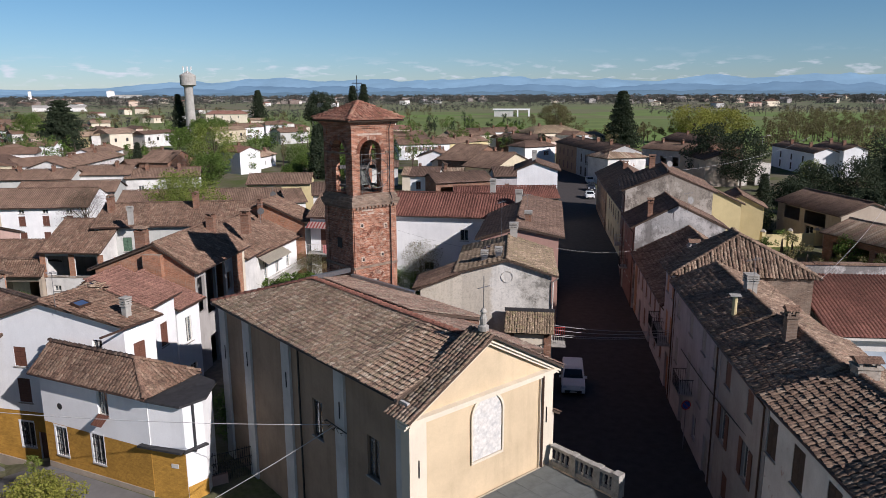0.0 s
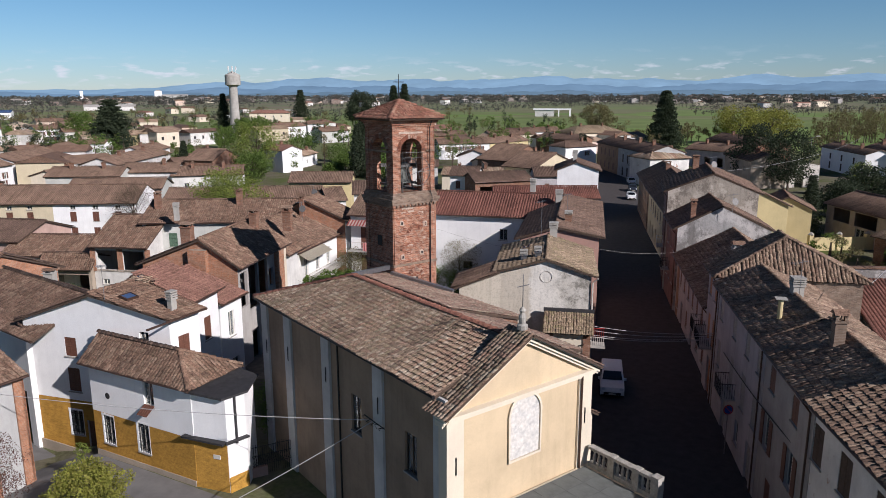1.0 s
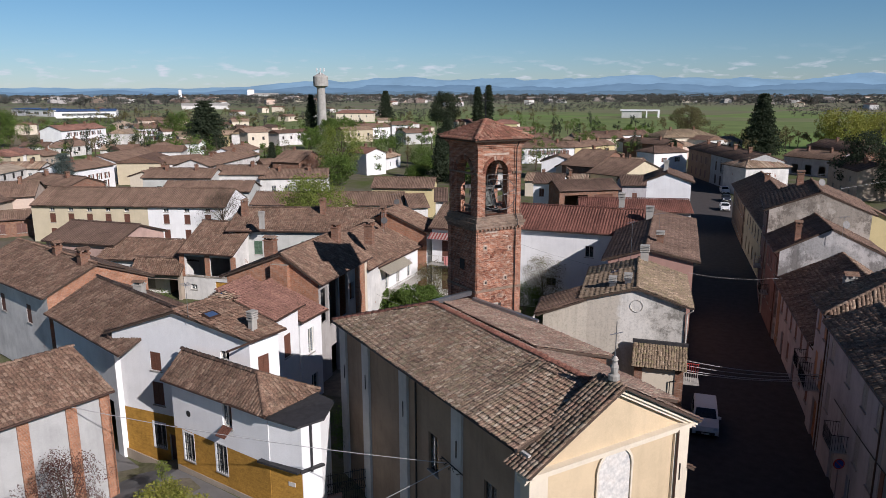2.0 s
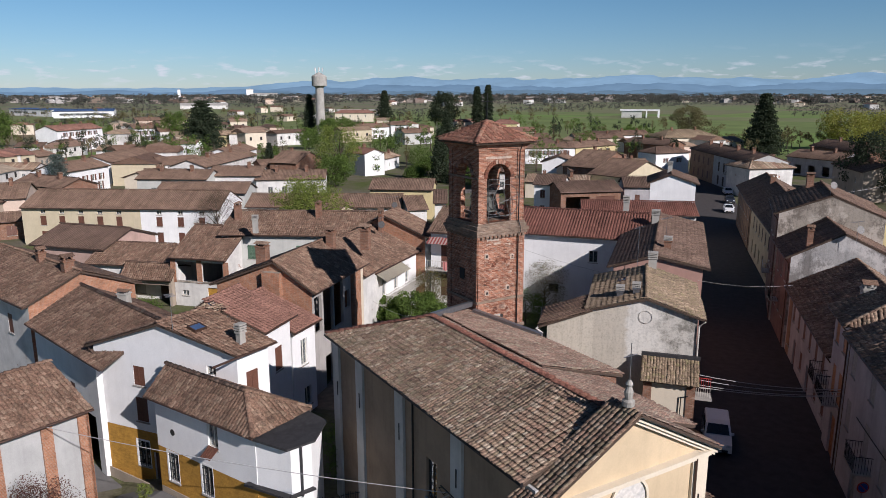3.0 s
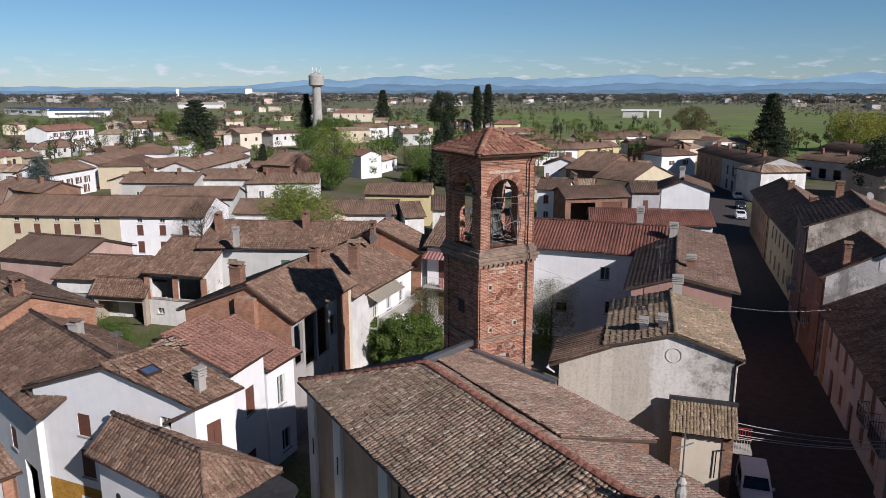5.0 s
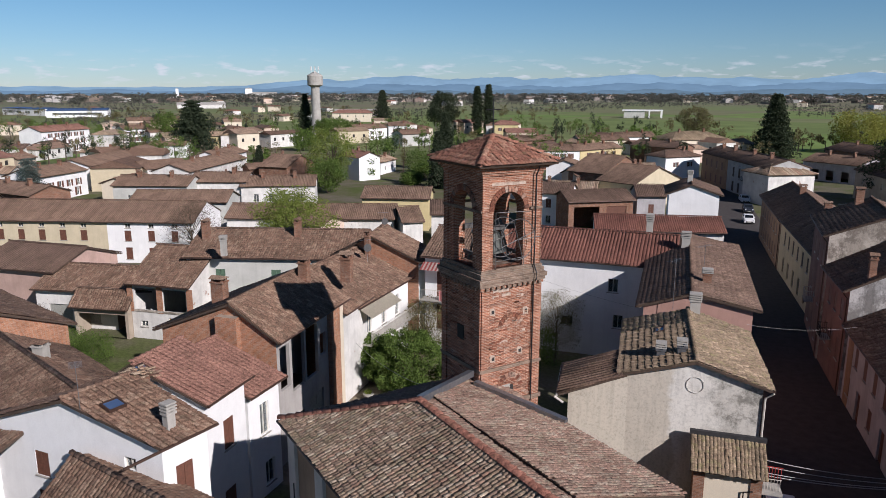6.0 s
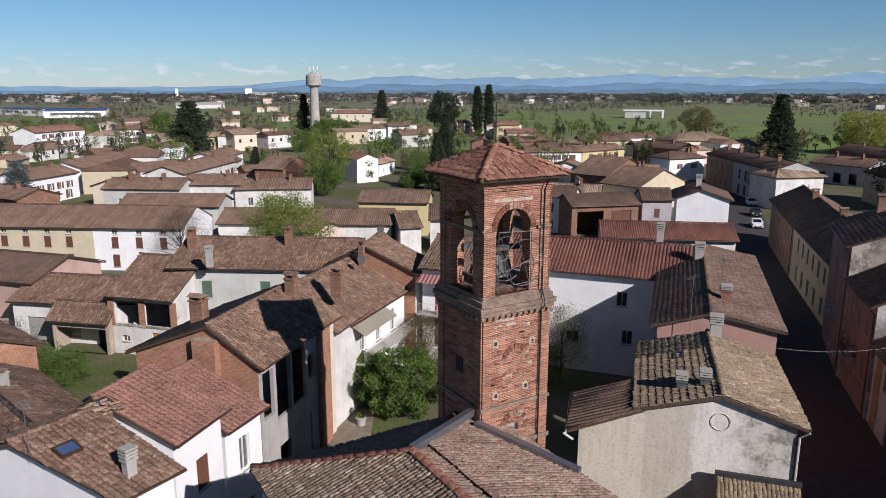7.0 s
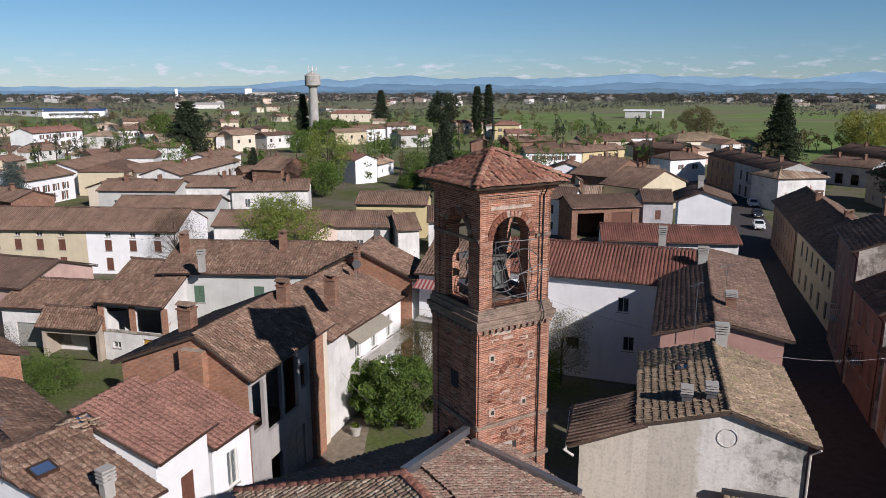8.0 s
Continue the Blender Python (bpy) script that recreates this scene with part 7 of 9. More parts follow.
house("pale blue house with a dark tile roof", -15.82, 143.05, -75.3, 8.00, 5.31, 6.2, 7.64, wall=M_LILAC, tiles=M_TILE_DARK, pitch=0.29, show=0, detail=1, wins={"E": [(0.5, 3.2, 0.9, 1.5, 'closed')]})
house("low building with a red ribbed tile roof", -11.29, 103.12, -76.9, 7.00, 15.09, 7.6, 8.86, wall=M_WHITE2, tiles=M_TILE_RED, pitch=0.25, show=0, detail=1)
house("dark shed with a long grey-brown roof", 38.29, 260.03, -158.2, 12.00, 33.49, 5.6, 7.76, wall=M_BRICKHOUSE, tiles=M_TILE_DARK, pitch=0.36, show=0, detail=0)
house("house with a brown roof and white pillars", 26.58, 231.45, -133.8, 11.00, 17.17, 5.0, 6.98, wall=M_LILAC, tiles=M_TILE_BROWN, pitch=0.36, show=0, detail=0, wins={"E": wrow(3, 0.4, 2.2, 2.6, 'hole')})
house("grey stone house with small windows", 30.12, 189.11, -169.5, 9.00, 19.85, 6.4, 8.02, wall=M_BEIGE, tiles=M_TILE_DARK, pitch=0.29, show=0, detail=0, wins={"E": wrow(3, 3.6, 0.9, 1.3, 'win') + wrow(3, 0.8, 0.9, 1.3, 'win')})
house("white villa with dark shutters and a brown roof", 60.68, 220.55, -173.0, 7.50, 30.12, 6.2, 7.55, wall=M_WHITE, tiles=M_TILE_BROWN, pitch=0.36, show=0, detail=0, wins={"E": wrow(3, 3.2, 1.1, 1.7, "closed") + wrow(3, 0.5, 1.1, 2.0, "closed")}, shut=M_WOOD_DK)
house("white villa wing with a red-brown roof", 67.65, 212.71, -171.7, 7.00, 17.56, 7.2, 8.46, wall=M_WHITE, tiles=M_TILE_BROWN, pitch=0.36, show=0, detail=0, wins={"E": wrow(3, 4.2, 1.1, 1.7, "closed") + wrow(2, 1.0, 1.1, 2.0, "closed")}, shut=M_WOOD_DK)
house("open barn with a broad brown tile roof", 37.73, 117.26, -161.7, 10.00, 15.98, 5.0, 6.80, wall=M_BEIGE, tiles=M_TILE_BROWN, pitch=0.25, show=0, detail=1, wins={"E": [(0.25, 2.6, 4.0, 2.0, 'hole'), (0.62, 2.6, 5.0, 2.0, 'hole'), (0.55, 0.8, 2.0, 1.5, 'win')]})
house("brick barn with lattice openings and an old roof", 37.48, 96.21, -153.3, 9.00, 12.72, 4.2, 5.82, wall=M_BRICKHOUSE, tiles=M_TILE_OLD, pitch=0.25, show=0, detail=1, wins={"E": wrow(3, 1.0, 2.4, 2.2, 'hole')})
house("house with a broad red-brown tile roof", -122.94, 95.64, -49.8, 12.00, 10.71, 5.0, 7.16, wall=M_PEACH, tiles=M_TILE_BROWN, pitch=0.29, show=0, detail=0)
house("low brick outbuilding with a tiled roof", -109.13, 86.77, -42.0, 6.00, 11.90, 3.0, 4.08, wall=M_BRICKHOUSE, tiles=M_TILE_BROWN, pitch=0.29, show=0, detail=1, wins={"E": wrow(3, 0.6, 1.4, 1.6, 'closed')})
house("low worn white house with a tile roof", -231.3, 192.2, -68, 7.4, 10.3, 4.3, 5.64, wall=M_WHITE2, tiles=M_TILE_DARK, pitch=0.34, show=0, detail=0, wins={"E": wrow(3, 1.0, 1.0, 1.4, "win")})
house("low cream house with a tile roof", -27.2, 209.9, -75, 8.8, 14.1, 3.4, 4.98, wall=M_CREAM_PALE, tiles=M_TILE_OLD, pitch=0.34, show=0, detail=0, wins={"E": wrow(3, 1.0, 1.0, 1.4, "win")})
house("low worn white house with a tile roof", -175.4, 141.4, -68, 8.1, 12.2, 3.5, 4.94, wall=M_WHITE2, tiles=M_TILE_OLD, pitch=0.34, show=0, detail=0, wins={"E": wrow(3, 1.0, 1.0, 1.4, "win")})
house("low worn white house with a tile roof", -198.8, 199.3, -68, 8.0, 13.3, 3.5, 4.99, wall=M_WHITE2, tiles=M_TILE_OLD, pitch=0.34, show=0, detail=0, wins={"E": wrow(3, 1.0, 1.0, 1.4, "win")})
house("low cream house with a tile roof", -54.9, 269.2, -68, 8.0, 14.7, 4.0, 5.43, wall=M_CREAM_PALE, tiles=M_TILE_DARK, pitch=0.34, show=0, detail=0, wins={"E": wrow(3, 1.0, 1.0, 1.4, "win")})
house("low white house with a tile roof", -191.8, 223.2, -75, 7.1, 14.6, 4.3, 5.60, wall=M_WHITE, tiles=M_TILE_BROWN, pitch=0.34, show=0, detail=0, wins={"E": wrow(3, 1.0, 1.0, 1.4, "win")})
house("low cream house with a tile roof", -217.1, 159.3, -85, 7.6, 9.7, 3.8, 5.15, wall=M_CREAM_PALE, tiles=M_TILE_OLD, pitch=0.34, show=0, detail=0, wins={"E": wrow(3, 1.0, 1.0, 1.4, "win")})
house("low beige shed with a tile roof", -204.4, 170.7, 15, 8.4, 9.2, 3.5, 5.05, wall=M_BEIGE, tiles=M_TILE_BROWN, pitch=0.34, show=0, detail=0, wins={"E": wrow(3, 1.0, 1.0, 1.4, "win")})
house("low cream house with a tile roof", -254.9, 180.0, -68, 8.7, 9.6, 3.7, 5.25, wall=M_CREAM_PALE, tiles=M_TILE_OLD, pitch=0.34, show=0, detail=0, wins={"E": wrow(3, 1.0, 1.0, 1.4, "win")})
house("low worn white house with a tile roof", -50.0, 170.6, -75, 7.2, 9.7, 4.5, 5.81, wall=M_WHITE2, tiles=M_TILE_DARK, pitch=0.34, show=0, detail=0, wins={"E": wrow(3, 1.0, 1.0, 1.4, "win")})
house("low cream house with a tile roof", -126.1, 136.1, 15, 7.3, 11.7, 4.2, 5.46, wall=M_CREAM_PALE, tiles=M_TILE_BROWN, pitch=0.34, show=0, detail=0, wins={"E": wrow(3, 1.0, 1.0, 1.4, "win")})
house("low worn white house with a tile roof", -235.8, 209.6, 22, 8.9, 13.3, 3.9, 5.49, wall=M_WHITE2, tiles=M_TILE_DARK, pitch=0.34, show=0, detail=0, wins={"E": wrow(3, 1.0, 1.0, 1.4, "win")})
house("low cream house with a tile roof", -34.9, 164.1, -85, 8.2, 14.3, 3.6, 5.04, wall=M_CREAM_PALE, tiles=M_TILE_OLD, pitch=0.34, show=0, detail=0, wins={"E": wrow(3, 1.0, 1.0, 1.4, "win")})

# ---- trees and plants ----
tree("round yellow-green tree in fresh leaf behind the grey house", -56.1, 93.1, 10.6, 4.5, 7500, 0.20, M_LEAF_SPRING, 3, 0.2, 0.2, 34, 0.4)
tree("tall tree in thin spring leaf between the houses", -93.5, 170.0, 14.0, 6.0, 3000, 0.30, M_LEAF_SPRING, 4, 0.35, 0.15, 40, 0.34)
for x, y, h_, r_, sd in ((-80, 196, 4.5, 3.5, 71), (-73, 190, 5.5, 3.5, 72), (-86, 206, 6.5, 4.0, 73), (-66, 184, 5.0, 3.5, 74), (-78, 182, 3.0, 3.0, 75), (-70, 205, 7.0, 3.5, 76), (-60, 176, 6.0, 3.5, 77)):
    tree("green garden shrub near the white gabled house", x, y, h_, r_, 2200, 0.26, M_LEAF_GREEN, sd, 0.12, 0.04, 24, 0.42, "bush", "bush")
tree("dark spruce in the garden by the white gabled house", -69.3, 178.5, 14.0, 4.0, 4200, 0.36, M_LEAF_DARK, 78, 0.25, 0.05, 22, 0.4, "conifer", "conifer", "cone")
tree("dark bushy tree under the spring tree", -90.5, 161.0, 7.5, 4.5, 3000, 0.3, M_LEAF_GREEN, 42, 0.3, 0.1, 30, 0.4)
tree("large dark spruce beyond the end of the street", 13.5, 300.0, 22.5, 8.5, 9000, 0.62, M_LEAF_DARK, 5, 0.5, 0.06, 30, 0.4, "conifer", "conifer", "cone")
tree("broad dark cedar beside the yellow house", -205.0, 252.0, 20.0, 12.5, 9000, 0.62, M_LEAF_DARK, 6, 0.6, 0.08, 16, 0.4, "conifer", "conifer", "cone")
for x, y, h_, sd in ((-128, 386, 26, 7), (-124, 393, 27, 8)):
    tree("tall dark cypress behind the houses", x, y, h_, 3.4, 5000, 0.55, M_LEAF_DARK, sd, 0.3, 0.04, 34, 0.6, "cypress", "cypress", "column")
tree("dark spruce between the roofs", -80.0, 212.0, 17.5, 4.6, 5200, 0.42, M_LEAF_DARK, 9, 0.3, 0.05, 24, 0.4, "conifer", "conifer", "cone")
tree("dark spreading pine near the cypresses", -150.0, 392.0, 22.0, 9.0, 4200, 0.6, M_LEAF_DARK, 10, 0.4, 0.2, 26, 0.36, "conifer", "conifer")
tree("dark spruce beside the water tower", -214.0, 352.0, 22.0, 6.0, 4200, 0.55, M_LEAF_DARK, 11, 0.4, 0.05, 22, 0.4, "conifer", "conifer", "cone")
tree("dark pine behind the houses", -196.0, 410.0, 24.0, 7.5, 4200, 0.6, M_LEAF_DARK, 12, 0.4, 0.15, 22, 0.4, "conifer", "conifer", "cone")
tree("pale blue-green cedar by the white houses", -139.0, 122.0, 10.0, 4.0, 3600, 0.22, M_LEAF_BLUE, 13, 0.2, 0.1, 16, 0.42, "conifer", "conifer", "cedar")
tree("green leafy tree by the farmhouse", -270.0, 200.0, 14.0, 7.5, 3600, 0.5, M_LEAF_GREEN, 14, 0.4, 0.15, 34, 0.38)
tree("green leafy tree by the farmhouse", -290.0, 222.0, 15.0, 8.5, 3600, 0.5, M_LEAF_GREEN, 15, 0.4, 0.15, 34, 0.38)
tree("green garden tree by the villa", -240.0, 276.0, 13.0, 6.0, 3000, 0.45, M_LEAF_GREEN, 16, 0.3, 0.15, 30, 0.4)
tree("green garden tree near the water tower", -175.0, 318.0, 10.0, 6.0, 2600, 0.45, M_LEAF_GREEN, 17, 0.3, 0.15, 28, 0.4)
tree("green garden tree near the water tower", -190.0, 330.0, 9.0, 5.0, 2600, 0.45, M_LEAF_GREEN, 18, 0.3, 0.15, 28, 0.4)
tree("small green garden tree by the yellow house", -160.0, 262.0, 8.0, 5.0, 2200, 0.4, M_LEAF_GREEN, 19, 0.3, 0.1, 26, 0.4)
tree("small dark conifer in a garden", -127.0, 186.0, 8.5, 3.0, 2200, 0.3, M_LEAF_DARK, 20, 0.2, 0.05, 18, 0.4, "conifer", "conifer", "cone")
tree("small dark bush in a garden", -112.0, 182.0, 6.0, 4.0, 2000, 0.32, M_LEAF_GREEN, 21, 0.2, 0.05, 20, 0.45)
tree("budding tree at the field's edge", -18.0, 400.0, 15.0, 8.0, 2800, 0.5, M_LEAF_BUD, 22, 0.4, 0.2, 34, 0.34)
tree("pale green tree beyond the long house", 45.0, 330.0, 15.0, 10.0, 3600, 0.5, M_LEAF_YELLOW, 23, 0.4, 0.15, 36, 0.34)
tree("pale green tree beyond the long house", 60.0, 340.0, 14.0, 9.0, 3200, 0.5, M_LEAF_YELLOW, 24, 0.4, 0.15, 36, 0.34)
tree("dark leafy tree beside the ruined wall", 36.0, 178.0, 13.0, 5.5, 3600, 0.36, M_LEAF_DARK, 25, 0.3, 0.1, 30, 0.4)
tree("dark leafy tree beside the ruined wall", 30.0, 190.0, 14.0, 5.0, 3200, 0.36, M_LEAF_DARK, 26, 0.3, 0.1, 30, 0.4)
tree("small dark conifer by the yellow house", 28.1, 121.0, 9.5, 2.8, 3000, 0.22, M_LEAF_DARK, 27, 0.2, 0.03, 22, 0.45, "conifer", "conifer", "cone")
tree("bright young tree in the villa garden", 51.0, 178.0, 6.5, 2.8, 1800, 0.2, M_LEAF_SPRING, 28, 0.12, 0.2, 22, 0.4)
tree("large dark conifer before the villa", 62.5, 160.0, 17.0, 6.5, 6000, 0.4, M_LEAF_DARK, 29, 0.4, 0.05, 26, 0.4, "conifer", "conifer", "cone")
for x, y, h_, r_, sd in ((44, 150, 8, 4, 61), (52, 152, 9, 4.5, 62), (38, 141, 6, 3.5, 63), (57, 140, 10, 4, 64), (48, 135, 5, 3.2, 65), (66, 175, 12, 5, 66)):
    tree("dark evergreen shrub tree in the gardens", x, y, h_, r_, 3200, 0.3, M_LEAF_DARK, sd, 0.2, 0.04, 28, 0.42)
tree("bush by the garden wall", 33.0, 96.0, 4.2, 2.0, 1500, 0.16, M_LEAF_GREEN, 30, 0.08, 0.05, 18, 0.45, "bush", "bush")
tree("bush by the garden wall", 36.5, 97.0, 3.6, 1.7, 1200, 0.16, M_LEAF_SPRING, 31, 0.08, 0.05, 18, 0.45, "bush", "bush")
tree("leafy green bush in the courtyard", -26.4, 63.0, 4.9, 2.9, 9000, 0.15, M_LEAF_GREEN, 32, 0.12, 0.04, 60, 0.24, "bush", "bush")
tree("leafy green bush in the courtyard", -30.0, 63.6, 4.0, 1.9, 5000, 0.15, M_LEAF_GREEN, 33, 0.1, 0.04, 44, 0.27, "bush", "bush")
tree("grey-green bush by the white house", -28.3, 71.0, 5.2, 2.2, 4200, 0.09, M_LEAF_BUD, 34, 0.1, 0.05, 34, 0.42, "bush", "bush")
tree("thin flowering tree in the barn yard", -17.2, 74.6, 6.0, 2.3, 2600, 0.09, M_LEAF_BUD, 35, 0.1, 0.15, 26, 0.4)
tree("dark bush in the barn yard", -18.6, 72.5, 3.2, 2.0, 2600, 0.11, M_LEAF_GREEN, 36, 0.08, 0.05, 20, 0.45, "bush", "bush")
tree("yellow-green bush at the lane's edge", -25.6, 27.2, 3.6, 2.1, 9000, 0.10, M_LEAF_YELLOW, 37, 0.1, 0.02, 54, 0.28, "bush", "bush")
tree("reddish tree with thin young leaves", -30.2, 25.6, 5.6, 2.0, 4200, 0.07, M_LEAF_RED, 38, 0.1, 0.05, 40, 0.36)
tree("bare budding shrub in the farmyard", -66.0, 61.5, 3.0, 2.4, 1500, 0.08, M_LEAF_BROWN, 39, 0.08, 0.1, 26, 0.4, "bush", "bush")
tree("green bush in the farmyard", -55.0, 58.5, 2.4, 1.9, 2600, 0.1, M_LEAF_GREEN, 40, 0.06, 0.02, 20, 0.5, "bush", "bush")
tree("green bush in the farmyard", -58.6, 59.6, 2.0, 1.8, 2200, 0.1, M_LEAF_GREEN, 43, 0.06, 0.02, 20, 0.5, "bush", "bush")
tree("bare twiggy tree behind the grey house", -72.0, 92.0, 8.5, 3.6, 3200, 0.1, M_LEAF_BROWN, 44, 0.18, 0.15, 44, 0.4)
tree("dark climbing bush beside the church", -21.0, 38.8, 4.0, 1.1, 2200, 0.09, M_LEAF_GREEN, 45, 0.06, 0.02, 24, 0.5, "bush", "bush")
tree("rose bush by the ochre house door", -29.3, 31.2, 2.6, 0.5, 700, 0.07, M_LEAF_SPRING, 46, 0.04, 0.1, 16, 0.5, "bush", "bush")
pot = tagged(new("plant_pot"), "pale round plant pot in the courtyard", "pot")
pot.matrix_world = pose(-28.86, 60.44, 0)
b_ = bmesh.new()
lathe(b_, [(0.3, 0), (0.36, 0.5), (0.42, 0.52), (0.42, 0.6), (0.34, 0.6)], 14)
part("bowl", b_, M_CONC, pot)
V_, F_ = quad_leaves(160, [(0, 0, 0.75)], (0.3, 0.3, 0.2), 0.09, 5)
raw("leaves", V_.tolist(), F_.tolist(), M_LEAF_SPRING, pot)


def scatter(name, label, category, pts, h_, r_, n_, size, material, seed):
    """Distant trees in bulk, each with a stem and a loose crown of leaves."""
    rr = np.random.default_rng(seed)
    Vs, Fs, k_ = [], [], 0
    bt = bmesh.new()
    for i, (x, y) in enumerate(pts):
        hh = h_ * rr.uniform(0.6, 1.3)
        r1 = r_ * rr.uniform(0.7, 1.3)
        tube(bt, (x, y, 0), (x, y, hh * 0.6), 0.25, 0.1, 4, False)
        c = [(x + rr.normal(0, r1 * 0.45), y + rr.normal(0, r1 * 0.45), hh * rr.uniform(0.3, 0.95)) for _ in range(7)]
        V, Fc = quad_leaves(n_ * 4, c, (r1 * 0.38, r1 * 0.38, hh * 0.15), size * 0.55, seed * 1000 + i)
        Vs.append(V)
        Fs.append(Fc + k_)
        k_ += len(V)
    ob = raw(name, np.concatenate(Vs).tolist(), np.concatenate(Fs).tolist(), material)
    tagged(ob, label, category, kind="stuff")
    st = part("stems", bt, M_BARK, ob)
    return ob


rs = random.Random(21)


def line_pts(x0, y0, x1, y1, n, j=6.0):
    return [(x0 + (x1 - x0) * k / n + rs.uniform(-j, j), y0 + (y1 - y0) * k / n + rs.uniform(-j, j)) for k in range(n)]


def polar(a0, a1, d0, d1, n):
    out = []
    for _ in range(n):
        a, d = radians(rs.uniform(a0, a1)), rs.uniform(d0, d1)
        out.append((-6 - math.sin(a) * d, 17 + math.cos(a) * d))
    return out


def off_lawn(pts):
    """Leaves out the open meadow between the cedar and the water tower."""
    return [p for p in pts if math.dist(p, (-168, 268)) > 32 and math.dist(p, (-190, 300)) > 24]


scatter("hedgerow_trees", "rows of budding trees along the fields", "trees", line_pts(-20, 330, 240, 372, 70, 7) + line_pts(60, 250, 210, 280, 40, 12), 10, 3.4, 90, 0.6, M_LEAF_BUD, 51)
scatter("village_trees", "green garden trees among the far houses", "trees", off_lawn(polar(4, 62, 190, 460, 190)), 8, 3.0, 110, 0.45, M_LEAF_GREEN, 52)
scatter("village_conifers", "dark evergreen trees among the far houses", "trees", off_lawn(polar(2, 62, 210, 520, 90)), 9, 2.2, 130, 0.42, M_LEAF_DARK, 60)
scatter("village_bushes", "budding garden trees among the far houses", "trees", off_lawn(polar(-4, 62, 190, 460, 150)), 6, 2.4, 90, 0.36, M_LEAF_BUD, 53)
def belt(a0, a1, d0, d1, n, j=4.0):
    """Places along a row of trees across the plain."""
    out = []
    for k in range(n):
        a, d = radians(a0 + (a1 - a0) * (k + rs.random()) / n), d0 + (d1 - d0) * k / n + rs.uniform(-j, j)
        out.append((-6 - math.sin(a) * d, 17 + math.cos(a) * d))
    return out


belts = []
for d_ in (430, 520, 610, 720, 840, 960, 1100, 1250):
    a_ = -24.0
    while a_ < 60:
        w_ = rs.uniform(4, 14)
        if rs.random() < 0.62 and (d_ > 650 or a_ > 20):
            belts += belt(a_, a_ + w_, d_ + rs.uniform(-40, 40), d_ + rs.uniform(-40, 40), int(w_ * d_ / 300))
        a_ += w_ + rs.uniform(1, 5)
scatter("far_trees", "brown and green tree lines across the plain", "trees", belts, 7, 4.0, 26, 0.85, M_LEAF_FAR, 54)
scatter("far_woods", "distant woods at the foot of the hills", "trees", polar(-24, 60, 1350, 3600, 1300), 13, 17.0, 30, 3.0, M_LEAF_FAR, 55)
scatter("river_woods", "brown leafless woods beyond the fields", "trees", polar(-30, -15, 330, 640, 170), 10, 4.0, 90, 0.55, M_LEAF_BUD, 56)
garden = polar(-38, -18, 75, 190, 110)
scatter("garden_bushes", "mixed bushes and young trees in the gardens behind the row", "bushes", [p for p in garden if p[0] > 24 and math.dist(p, (30, 118)) > 6 and math.dist(p, (40, 108)) > 12], 3.2, 1.5, 120, 0.2, M_LEAF_BUD, 57)
scatter("garden_shrubs", "green shrubs in the gardens behind the row", "bushes", [p for p in polar(-38, -19, 80, 190, 110) if p[0] > 24 and math.dist(p, (30, 118)) > 6 and math.dist(p, (40, 108)) > 12], 2.8, 1.6, 130, 0.2, M_LEAF_GREEN, 58)
scatter("near_woods", "brown and green trees between the village and the fields", "trees", polar(12, 62, 460, 800, 80), 9, 4.2, 70, 0.7, M_LEAF_BUD, 59)

